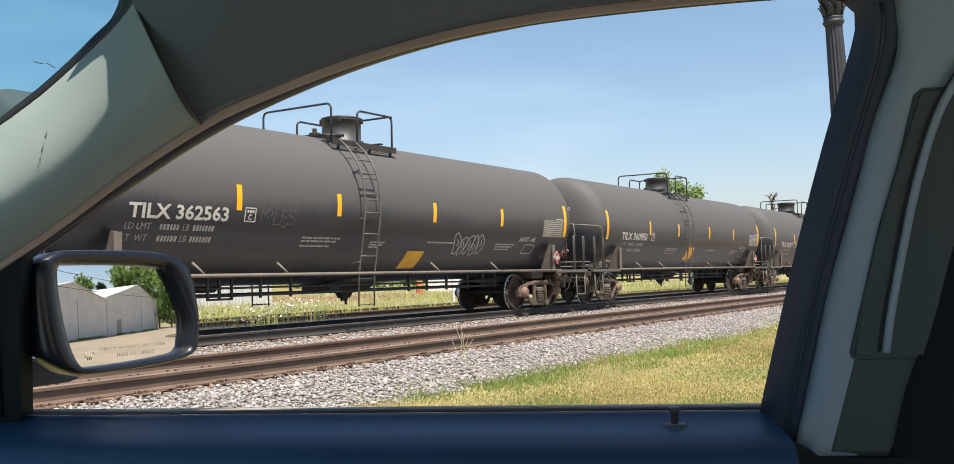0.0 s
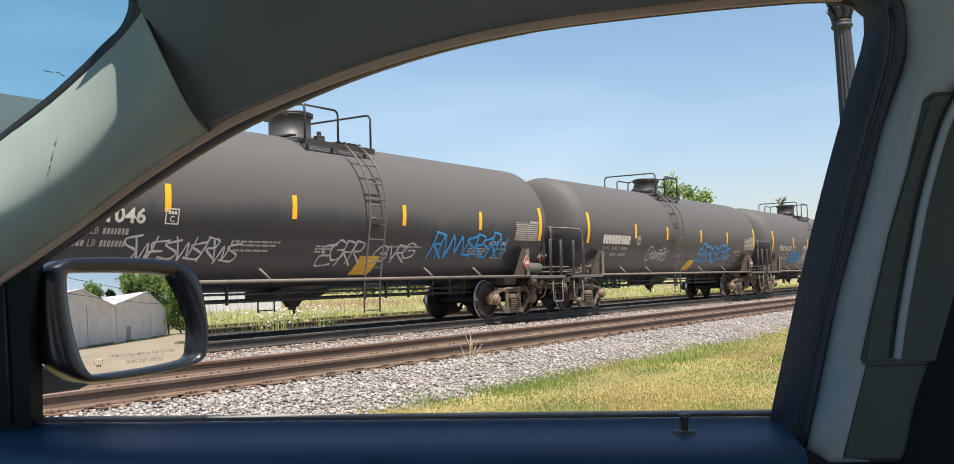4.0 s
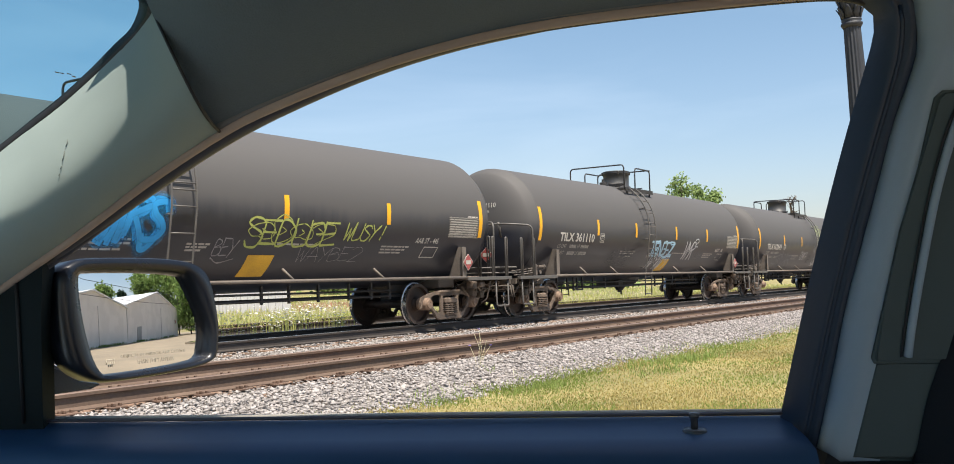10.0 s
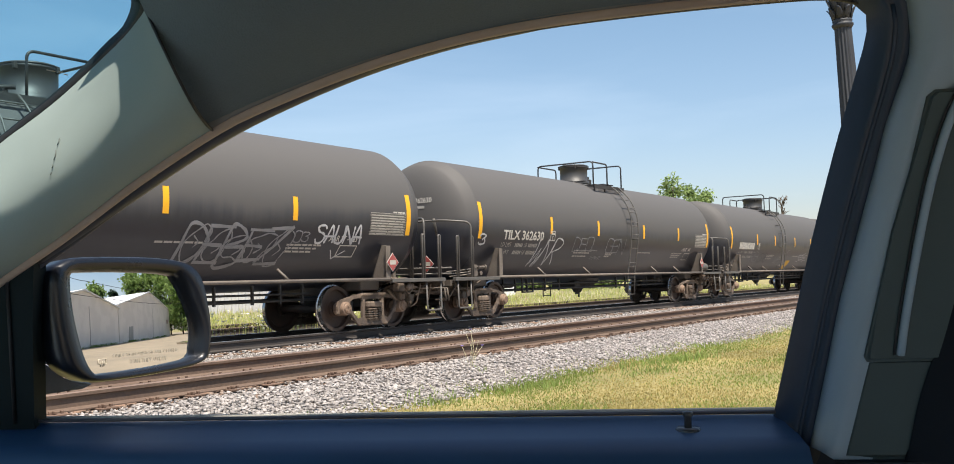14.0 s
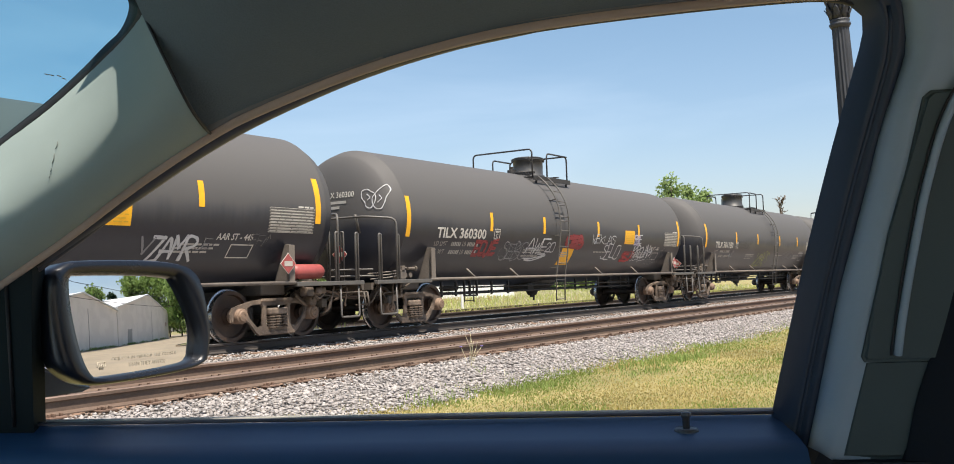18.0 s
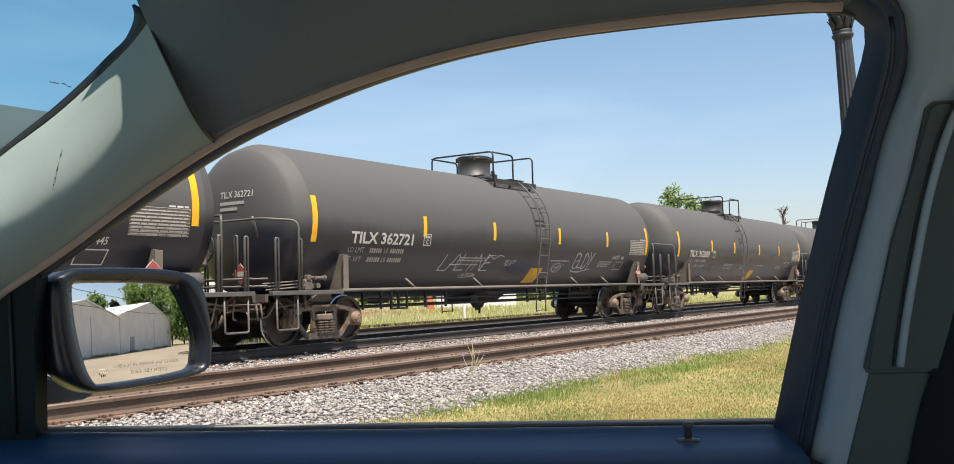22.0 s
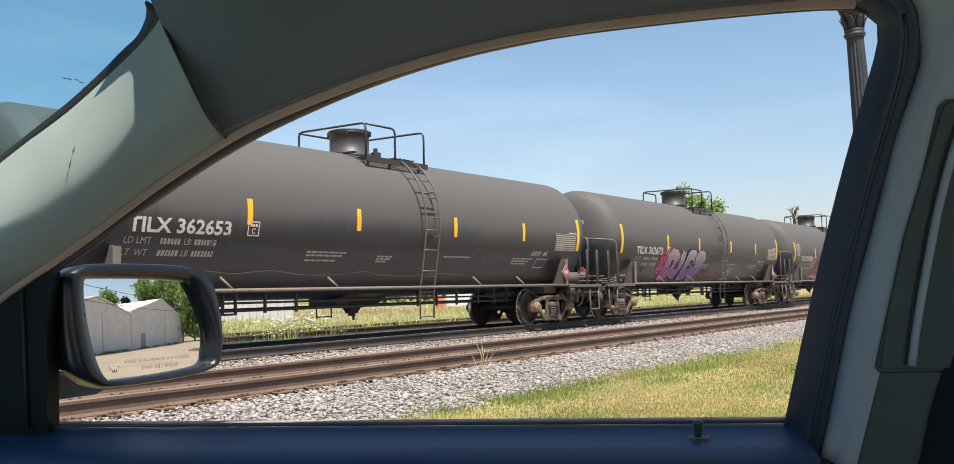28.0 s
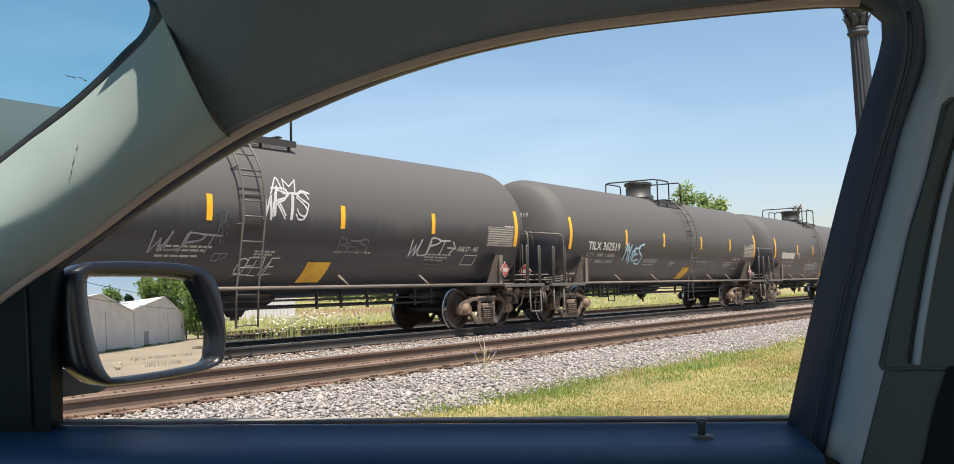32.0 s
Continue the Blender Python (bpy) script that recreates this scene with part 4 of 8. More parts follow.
def kerb_island():
    ob = tagged(new("grass_island"), "kerbed green grass island in the lot", "island")
    ob.matrix_basis = pose(29.5, -19.1, GROUND_Z + 0.04, 0, 0, 35)
    ring = lambda k, z: [(k * 3.2 * math.cos(t), k * 2.0 * math.sin(t), z) for t in (2 * math.pi * i / 32 for i in range(32))]
    v, fcs = grid_mesh([ring(1.0, 0), ring(1.0, 0.15), ring(0.94, 0.15), ring(0.94, 0.02)], close=True)
    part("kerb", mesh_from("kerb", v, fcs, M["lot"]), None, ob)
    v, fcs = grid_mesh([ring(0.94, 0.1), ring(0.5, 0.16), ring(0.02, 0.2)], close=True)
    part("turf", mesh_from("turf", v, fcs, M["grass"], True), None, ob)


kerb_island()


def warehouse(p0, p1, eave, peak, depth, seed, label):
    """A gabled white shed; its gable wall runs from p0 to p1."""
    a, b = Vector((*p0, 0)), Vector((*p1, 0))
    w = (b - a).length
    ang = math.degrees(math.atan2((b - a).y, (b - a).x))
    ob = tagged(new("warehouse"), label, "warehouse", "warehouses behind the lot")
    ob.matrix_basis = pose(a.x, a.y, GROUND_Z, 0, 0, ang)
    ridge = w * 0.5
    bm = bmesh.new()
    extrude_xz(bm, [(0, 0), (w, 0), (w, eave), (ridge, peak), (0, eave)], 0, -0.2)
    part("gable_wall", bm, M["wall_beige"], ob)
    bm = bmesh.new()
    box(bm, 0, 0.2, -depth, -0.21, 0, eave)
    part("side_wall", bm, M["wall_white"], ob)
    bm = bmesh.new()
    box(bm, w - 0.2, w, -depth, -0.21, 0, eave)
    part("side_wall", bm, M["wall_white"], ob)
    for s in (0, 1):
        bm = bmesh.new()
        x0, x1 = (-0.25, ridge - 0.003) if s == 0 else (w + 0.25, ridge + 0.003)
        z0 = eave - 0.08
        vs = [bm.verts.new(p) for p in ((x0, 0.3, z0 + 0.03), (x1, 0.3, peak + 0.03), (x1, -depth, peak + 0.03), (x0, -depth, z0 + 0.03),
                                        (x0, 0.3, z0 + 0.19), (x1, 0.3, peak + 0.19), (x1, -depth, peak + 0.19), (x0, -depth, z0 + 0.19))]
        for q in ((0, 1, 2, 3), (7, 6, 5, 4), (0, 4, 5, 1), (1, 5, 6, 2), (2, 6, 7, 3), (3, 7, 4, 0)):
            bm.faces.new([vs[i] for i in q])
        part("roof", bm, M["roof_white"], ob, "bright white metal roof")
    rnd = random.Random(seed)
    bm = bmesh.new()
    box(bm, w * 0.12, w * 0.12 + 2.2, 0.01, 0.06, 0, 2.3)
    part("door", bm, M["door_grey"], ob, "pale grey steel door")
    bm = bmesh.new()
    tube(bm, [(w * 0.55, 0.06, 0), (w * 0.55, 0.06, eave)], 0.03, 6)
    part("downpipe", bm, M["door_grey"], ob)
    return ob


warehouse((36.6, -42.7), (67.5, -58.0), 5.25, 7.95, 30, 1, "white gabled metal warehouse beyond the lot")
warehouse((17.2, -33.1), (36.4, -42.6), 4.8, 6.5, 30, 2, "white gabled metal warehouse with a grey door")


def wall_sign():
    ob = tagged(new("wall_sign"), "small red and white sign on the warehouse wall", "sign")
    ob.matrix_basis = pose(64.6, -56.45, GROUND_Z + 2.9, 0, 0, -26.3)
    bm = bmesh.new()
    box(bm, -0.6, 0.6, 0.03, 0.07, -0.45, 0.45)
    part("board", bm, M["white"], ob)
    for z in (-0.2, 0.15):
        bm = bmesh.new()
        box(bm, -0.48, 0.48, 0.072, 0.085, z - 0.1, z + 0.13)
        part("bar", bm, M["red"], ob)


wall_sign()


def wall_weeds():
    rng = np.random.default_rng(51)
    k = 1300
    c = rng.choice([0.08, 0.22, 0.31, 0.47, 0.60, 0.74, 0.86], k, p=[0.1, 0.2, 0.1, 0.25, 0.1, 0.15, 0.1])
    q = c + rng.normal(0, 0.025, k)
    X, Y = 17.2 + 50.3 * q, -33.1 - 24.9 * q + rng.uniform(0.3, 1.0, k)
    blades("wall_weed", X, Y, np.full(k, GROUND_Z + 0.02), rng.uniform(0.1, 0.4, k), np.full(k, 0.05), rng, M["leaf_deep"], 0.3, "dark green weeds along the warehouse wall", "weeds")


wall_weeds()
for i, (az, r, h, cr, dark) in enumerate(((-38, 92, 13.5, 5, 0), (-40.5, 100, 15, 5.5, 0), (-43.5, 104, 15.5, 5.5, 0), (-46.6, 108, 15, 4.5, 0), (-36, 90, 13, 5, 0), (-53.4, 95, 11.8, 2.6, 0), (-50.6, 100, 11.6, 1.6, 1), (-33.5, 95, 14, 5.5, 0))):
    tree(*at(az, r), h, cr, 300 + i, M["leaf_dark"] if dark else M["leaf_deep"], "dark conifer behind the warehouse" if dark else "full green tree behind the warehouse", base=0.12, leaves=3600, size=0.55, shape=1.8 if dark else 0.7)


def utility_wire():
    ob = tagged(new("power_line"), "sagging black power line above the lot", "cable")
    for px, py in ((10, -30), (70, -52)):
        part("pole", lathe(bmesh.new(), [(0.16, -0.5), (0.11, 8.3)], "z", 10, (px, py, 0)), M["bark"], ob)
    for k, (za, zb) in enumerate(((7.9, 7.4), (6.2, 6.0))):
        pts = [(10 + 60 * t, -30 - 22 * t, za + (zb - za) * t - 1.1 * 4 * t * (1 - t)) for t in np.linspace(0, 1, 13)]
        part("wire", tube(bmesh.new(), pts, 0.03, 5), M["rubber"], ob)


utility_wire()

# ---- the train: one tank car, built once and copied ----
CAR_L, RT, ZA, HALF = 17.904, 1.51, 2.37, 7.72       # pitch, tank radius, axis height, half length of the shell
TRUCK_X, AXLE, WHEEL_R = 6.886, 0.889, 0.457
HEAD, KNUCKLE = 0.60, 0.86       # depth of the tank's heads and how square their profile is


def belly(x):
    """How far the tank's underside is drawn down towards its outlet."""
    return 0.03 * max(0.0, 1 - abs(x) / HALF)


def skin(x, z, off=0.012, side=-1):
    """A point on the tank's side at that height."""
    k = 1 + (belly(x) if z < ZA else 0)
    s = max(-0.999, min(0.999, (z - ZA) / (RT * k)))
    c = math.sqrt(1 - s * s)
    off *= 0.55
    return (x, side * (RT + off) * c, ZA + (RT + off) * s * k)


def tank_mesh():
    n = 56
    st = [(-HALF - HEAD, 0.0001)] + [(-HALF - HEAD * math.cos(t) ** KNUCKLE, math.sin(t) ** KNUCKLE) for t in np.linspace(0.12, math.pi / 2, 15)[:-4]]
    st += [(x, 1.0) for x in np.linspace(-HALF, HALF, 13)]
    st += [(-x, r) for x, r in reversed(st[:12])]
    rows = []
    for x, r in st:
        row = []
        for k in range(n):
            t = 2 * math.pi * k / n
            s = math.sin(t)
            row.append((x, RT * r * math.cos(t), ZA + RT * r * s * (1 + (belly(x) if s < 0 else 0))))
        rows.append(row)
    v, fcs = grid_mesh(rows, close=True)
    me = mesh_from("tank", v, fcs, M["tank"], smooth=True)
    # the heads meet the barrel at a welded seam, with a slight break in the plate
    for e in me.edges:
        a, b = (me.vertices[k].co.x for k in e.vertices)
        e.use_edge_sharp = abs(abs(a) - HALF) < 0.001 and abs(a - b) < 0.001
    return me


def wrapped(name, u0, z0, v2, fcs, material, off=0.014, slant=0.0):
    """Flat lettering laid on the tank's side."""
    return mesh_from(name, [skin(u0 + u + slant * v, z0 + v, off) for u, v in v2], fcs, material)


def patch(name, x0, x1, z0, z1, material, off=0.008, nz=6, side=-1):
    rows = [[skin(x, z, off, side) for x in np.linspace(x0, x1, 3)] for z in np.linspace(z0, z1, nz)]
    v, fcs = grid_mesh(rows)
    return mesh_from(name, v, fcs, material, True)


def bars(name, rows, material, off=0.011, seed=0, word=(0.07, 0.2), gap=0.025):
    """Lines too small to read, as bars broken into words."""
    rnd = random.Random(seed)
    V, F = [], []
    for x0, x1, z, h in rows:
        x = x0
        while x < x1 - 0.04:
            w = min(rnd.uniform(*word), x1 - x)
            b = len(V)
            V += [skin(x, z, off), skin(x + w, z, off), skin(x + w, z + h, off), skin(x, z + h, off)]
            F.append((b, b + 1, b + 2, b + 3))
            x += w + gap
    return mesh_from(name, V, F, material)


def sideframe_mesh():
    """A cast sideframe with jaws over the bearings, two windows and a spring opening; y is outward."""
    w = [(0.345, 0.60), (0.385, 0.650), (0.60, 0.635), (0.705, 0.590), (0.700, 0.50), (0.650, 0.410), (0.465, 0.235), (0.36, 0.26)]
    c = [(0.245, 0.62), (0.25, 0.27), (0.235, 0.24)]
    polys = [[(0, 0.745), (0, 0.62), c[0], (0.30, 0.745)], [(0.30, 0.745), c[0], w[0], w[1], (0.47, 0.73)], [(0.47, 0.73), w[1], w[2], (0.62, 0.715)], [(0.62, 0.715), w[2], w[3], (0.81, 0.545), (0.92, 0.645)],
             [w[3], w[4], (0.755, 0.46), (0.81, 0.545)], [w[4], w[5], (0.75, 0.35), (0.755, 0.46)], [w[5], w[6], (0.53, 0.15), (0.69, 0.33), (0.75, 0.35)], [w[6], w[7], (0.43, 0.085), (0.53, 0.15)], [c[0], c[1], w[7], w[0]],
             [(0.43, 0.085), w[7], c[1], c[2], (0, 0.24), (0, 0.085)], [(0.92, 0.645), (0.81, 0.545), (0.97, 0.545), (1.05, 0.60)], [(1.05, 0.60), (0.97, 0.545), (1.02, 0.45), (1.10, 0.50)], [(1.10, 0.50), (1.02, 0.45), (1.03, 0.34), (1.095, 0.36)]]
    bm = bmesh.new()
    for s in (1, -1):
        for poly in polys:
            bm.faces.new([bm.verts.new((s * x, -0.03, z)) for x, z in (poly if s > 0 else poly[::-1])])
    bmesh.ops.remove_doubles(bm, verts=bm.verts, dist=0.0008)
    ret = bmesh.ops.extrude_face_region(bm, geom=list(bm.faces))
    bmesh.ops.translate(bm, vec=(0, 0.06, 0), verts=[g for g in ret["geom"] if isinstance(g, bmesh.types.BMVert)])
    bmesh.ops.recalc_face_normals(bm, faces=bm.faces)
    rim = [e for e in bm.edges if len(e.link_faces) == 2 and abs(abs(e.verts[0].co.y) - 0.03) < 1e-4 and abs(e.verts[0].co.y - e.verts[1].co.y) < 1e-4 and e.calc_face_angle(0) > 1.0]
    bmesh.ops.bevel(bm, geom=rim, offset=0.014, segments=2, affect="EDGES", clamp_overlap=True)
    extrude_xz(bm, [(-0.42, 0.105), (0.42, 0.105), (0.40, 0.150), (-0.40, 0.150)], -0.055, 0.055)
    extrude_xz(bm, [(-0.40, 0.705), (0.40, 0.705), (0.36, 0.75), (-0.36, 0.75)], -0.06, 0.06)
    return bm


def spring_mesh():
    bm = bmesh.new()
    for x in (-0.155, 0.0, 0.155):
        for y in (-0.06, 0.02):
            prof = []
            for k in range(5):
                z = 0.215 + k * 0.047
                prof += [(0.040, z), (0.070, z + 0.009), (0.070, z + 0.023), (0.040, z + 0.032)]
            lathe(bm, prof, "z", 9, (x, y, 0))
    return bm


def wheelset_mesh():
    bm = bmesh.new()
    n = 32
    mats = []
    for s in (-1, 1):
        yf = s * 0.68
        prof = [(0.09, yf - s * 0.03), (0.13, yf - s * 0.02), (0.14, yf + s * 0.02), (0.36, yf + s * 0.035), (0.39, yf), (0.485, yf), (0.485, yf + s * 0.03), (0.46, yf + s * 0.04),
                (0.45, yf + s * 0.135), (0.385, yf + s * 0.135), (0.37, yf + s * 0.07), (0.16, yf + s * 0.06), (0.14, yf + s * 0.14), (0.09, yf + s * 0.14)]
        f0 = len(bm.faces)
        lathe(bm, prof, "y", n, (0, 0, 0), cap=False)
        bm.faces.ensure_lookup_table()
        for j in range(len(prof) - 1):
            for k in range(n):
                bm.faces[f0 + j * n + k].material_index = 1 if j in (6, 7) else 0
        # bearing cap with bolts
        f1 = len(bm.faces)
        lathe(bm, [(0.085, s * 0.83), (0.138, s * 0.84), (0.138, s * 1.08), (0.125, s * 1.10), (0.105, s * 1.105), (0.09, s * 1.14)], "y", 14, (0, 0, 0))
        for k in range(3):
            t = 2.094 * k + 0.4
            lathe(bm, [(0.02, s * 1.12), (0.02, s * 1.15)], "y", 6, (0.05 * math.cos(t), 0, 0.05 * math.sin(t)))
        bm.faces.ensure_lookup_table()
        for fc in bm.faces[f1:]:
            fc.material_index = 2
    lathe(bm, [(0.085, -0.84), (0.085, 0.84)], "y", 14)
    bmesh.ops.recalc_face_normals(bm, faces=bm.faces)
    smooth_by_angle(bm, 40)
    me = bpy.data.meshes.new("wheelset")
    bm.to_mesh(me)
    bm.free()
    me.materials.append(M["wheel"])
    me.materials.append(M["tread"])
    me.materials.append(M["bearing"])
    return me


def build_truck(parent, x, meshes):
    tk = new("truck")
    tk.parent = parent
    tk.matrix_basis = pose(x, 0, 0)
    tagged(tk, "two-axle freight truck with dusty brown cast sideframes")
    wm, sm_, sp = meshes
    for s in (-1, 1):
        part("sideframe", sm_, None, tk, loc=pose(0, s * 1.0, 0))
        tagged(part("spring_nest", sp, None, tk, "stacked coil springs", loc=pose(0, s * 1.0, 0)), "stacked coil springs", kind="stuff")
        bm = bmesh.new()
        box(bm, -0.235, 0.235, s * 1.0 - 0.085, s * 1.0 + 0.07, 0.45, 0.575, 0.03)
        part("bolster_end", bm, M["truck"], tk)
    bm = bmesh.new()
    box(bm, -0.2, 0.2, -0.88, 0.88, 0.46, 0.72, 0.04)
    lathe(bm, [(0.2, 0.72), (0.2, 0.82)], "z", 14)
    part("bolster", bm, M["dark_iron"], tk)
    bm = bmesh.new()
    for s in (-1, 1):
        box(bm, s * 0.38 - 0.03, s * 0.38 + 0.03, -0.8, 0.8, 0.36, 0.46, 0.01)
        for q in (-1, 1):
            box(bm, s * 0.42 - 0.04, s * 0.42 + 0.04, q * 0.76 - 0.07, q * 0.76 + 0.07, 0.28, 0.6, 0.02)
    part("brake_beam", bm, M["dark_iron"], tk)
    for s in (-1, 1):
        part("wheelset", wm, None, tk, "rust-streaked steel wheelset", loc=pose(s * AXLE, 0, WHEEL_R))
    return tk


def build_tank_car():
    car = tagged(new("tank_car"), "long matte black railway tank car rolling by", "tank car", "tank cars of the train")
    part("tank", tank_mesh(), None, car, "dusty black cylindrical tank, sky light painted on its upper half")
    rp = M["rail_paint"]
    # manway, platform and its railing
    bm = bmesh.new()
    lathe(bm, [(0.48, 3.80), (0.48, 3.90), (0.425, 3.92), (0.425, 4.33), (0.445, 4.34), (0.445, 4.38)], "z", 32)
    dome = part("manway_housing", smooth_by_angle(bm), M["dome"], car)
    part("lid", smooth_by_angle(lathe(bmesh.new(), [(0.45, 4.382), (0.45, 4.405), (0.38, 4.43), (0.08, 4.44)], "z", 32)), M["dome"], dome)
    bm = bmesh.new()
    for k in range(4):
        t = k * 1.571 + 0.6
        box(bm, 0.44 * math.cos(t) - 0.03, 0.44 * math.cos(t) + 0.03, 0.44 * math.sin(t) - 0.03, 0.44 * math.sin(t) + 0.03, 4.29, 4.40, 0.01)
    tagged(part("latch", bm, M["dark_iron"], dome), kind="stuff")
    bm = bmesh.new()
    lathe(bm, [(0.12, 3.8), (0.12, 4.02), (0.05, 4.04), (0.05, 4.12)], "z", 12, (-0.75, 0.1, 0))
    lathe(bm, [(0.08, 3.8), (0.08, 3.98)], "z", 10, (-0.62, -0.35, 0))
    tube(bm, [(-0.95, -0.2, 3.93), (-0.5, -0.5, 3.95)], 0.035, 6)
    part("valve", bm, M["dark_iron"], car)
    bm = bmesh.new()
    for y0, y1 in ((-1.0, -0.66), (0.66, 1.0)):
        for k in range(5):
            box(bm, -1.42, 0.60, y0 + k * 0.085, y0 + k * 0.085 + 0.02, 3.70, 3.735)
        for x in np.linspace(-1.4, 0.58, 12):
            box(bm, x - 0.008, x + 0.008, y0, y1, 3.705, 3.73)
    for x0, x1 in ((-1.42, -0.75), (0.50, 0.60)):
        for k in range(5):
            box(bm, x0 + k * (x1 - x0) / 4.3, x0 + k * (x1 - x0) / 4.3 + 0.02, -0.66, 0.66, 3.84, 3.87)
    for s in (-1, 1):
        box(bm, -1.44, 0.62, s * 1.012 - 0.012, s * 1.012 + 0.012, 3.62, 3.74)
        for x in (-1.2, -0.2, 0.5):
            box(bm, x - 0.02, x + 0.02, s * 0.95 - 0.02, s * 0.95 + 0.02, 3.45, 3.70)
    part("platform", bm, M["dark_iron"], car, "dark steel grating platform")
    ZT, zb = 4.46, 3.68
    for pts in ([(-1.4, 0.95, zb), (-1.4, 0.95, ZT), (-1.4, -0.95, ZT), (-1.4, -0.95, zb)],
                [(0.56, 0.95, zb), (0.56, 0.95, ZT - 0.03), (0.56, -0.95, ZT - 0.03), (0.56, -0.95, zb)],
                [(-0.60, -0.95, zb), (-0.60, -0.95, ZT - 0.05), (0.56, -0.95, ZT - 0.05)],
                [(-0.39, 0.95, zb), (-0.39, 0.95, ZT - 0.05), (0.56, 0.95, ZT - 0.05)]):
        part("railing", tube(bmesh.new(), arc_pts(pts, 0.13), 0.023, 7), M["black_rail"], car)
    # ladders up both sides
    for s in (-1, 1):
        def lad(z):
            if z < 2.5:
                return (s * (RT - 0.03 + 0.20 * max(0.0, min(1.0, (z - 0.9) / 1.2))), z)
            t = (z - 2.5) / (3.72 - 2.5)
            a = t * 0.90
            return (s * (RT + 0.17) * math.cos(a), 2.5 + 1.557 * math.sin(a))
        xl = -1.02
        zs = [0.36, 1.0, 1.6, 2.2, 2.5, 2.75, 3.0, 3.2, 3.4, 3.55, 3.72]
        bm = bmesh.new()
        for dx in (-0.24, 0.24):
            tube(bm, [(xl + dx, *lad(z)) for z in zs], 0.019, 6)
        ldr = part("ladder", bm, rp, car)
        for z in (0.40, 0.92, 1.36, 1.80, 2.22, 2.48, 2.58, 2.86, 2.95, 3.22, 3.52):
            y, zz = lad(z)
            part("rung", tube(bmesh.new(), [(xl - 0.225, y, zz), (xl + 0.225, y, zz)], 0.014, 6), rp, ldr)
        for z in (1.25, 2.1, 3.0):
            y, zz = lad(z)
            part("bracket", tube(bmesh.new(), [(xl - 0.225, y, zz), (xl - 0.225, y * 0.86, zz - 0.02)], 0.016, 5), rp, ldr)
    # side rail along the tank's flank, with its struts
    for s in (-1, 1):
        part("side_rail", tube(bmesh.new(), [(-6.9, s * 1.5, 1.02), (6.9, s * 1.5, 1.02)], 0.032, 8), M["saddle"], car)
        for x in (-5.14, -3.22, 1.5, 4.0):
            part("strut", tube(bmesh.new(), [(x - 0.11, s * 1.32, 1.24), (x, s * 1.49, 1.04)], 0.026, 6), M["saddle"], car)
    # underframe stubs, saddles, end decks
    for e in (-1, 1):
        bm = bmesh.new()
        box(bm, min(e * 5.6, e * 8.62), max(e * 5.6, e * 8.62), -0.32, 0.32, 0.72, 1.02, 0.03)
        box(bm, e * 6.886 - 0.3, e * 6.886 + 0.3, -0.95, 0.95, 0.8, 1.04, 0.03)
        part("stub_sill", bm, M["frame"], car)
        for s in (-1, 1):
            bm = bmesh.new()
            xs_ = e * 6.8
            pts = [(1.5, 1.0), (1.08, 1.0), (1.36, 1.72), (1.5, 1.70)]
            A = [bm.verts.new((xs_ - 0.02, s * y, z)) for y, z in pts]
            B = [bm.verts.new((xs_ + 0.02, s * y, z)) for y, z in pts]
            bm.faces.new(A), bm.faces.new(B[::-1])
            for k in range(4):
                bm.faces.new((A[k], B[k], B[(k + 1) % 4], A[(k + 1) % 4]))
            box(bm, xs_ - 0.07, xs_ + 0.07, s * 1.51 - 0.012, s * 1.51 + 0.012, 1.0, 1.70, 0.004)
            part("saddle_plate", bm, M["saddle"], car, "dusty beige saddle plate")
            bm = bmesh.new()
            box(bm, min(e * 8.75, e * 6.9), max(e * 8.75, e * 6.9), s * 1.5 - 0.05, s * 1.5 + 0.05, 0.95, 1.03, 0.01)
            part("deck_edge", bm, M["rail_paint"], car)
            # vertical grabs, the corner steps
            for xg in (8.63, 8.05):
                pts = [(e * xg, s * 1.5, 0.98), (e * xg, s * 1.5, 1.96), (e * (xg - 0.07), s * 1.5, 1.96), (e * (xg - 0.07), s * 1.5, 0.98)]
                part("grab_iron", tube(bmesh.new(), arc_pts(pts, 0.03, 3), 0.024, 6), M["rail_paint"], car)
            pts = [(e * 8.62, s * 1.5, 0.98), (e * 8.62, s * 1.52, 0.34), (e * 8.1, s * 1.52, 0.34), (e * 8.1, s * 1.5, 0.98)]
            bm = tube(bmesh.new(), arc_pts(pts, 0.05, 3), 0.02, 6)
            part("step", bm, M["rail_paint"], car)
        bm = bmesh.new()
        pts = [(e * 7.5, 0.98), (e * 8.84, 0.98), (e * 8.84, 0.84), (e * 8.78, 0.84), (e * 8.76, 0.955), (e * 7.5, 0.955)]
        extrude_xz(bm, pts if e < 0 else pts[::-1], -1.45, 1.45)
        # brake rods and the uncoupling lever below the deck
        for (x0, y0, z0), (x1, y1, z1) in (((7.3, -1.30, 0.98), (7.95, -1.12, 0.62)), ((7.95, -1.12, 0.62), (8.5, -1.30, 0.96)), ((7.55, -1.2, 0.80), (8.35, -1.2, 0.74)), ((8.9, -1.40, 0.80), (8.9, -0.2, 0.78)), ((8.9, -1.40, 0.80), (8.9, -1.44, 0.52)), ((7.75, -1.34, 0.96), (7.62, -1.22, 0.70))):
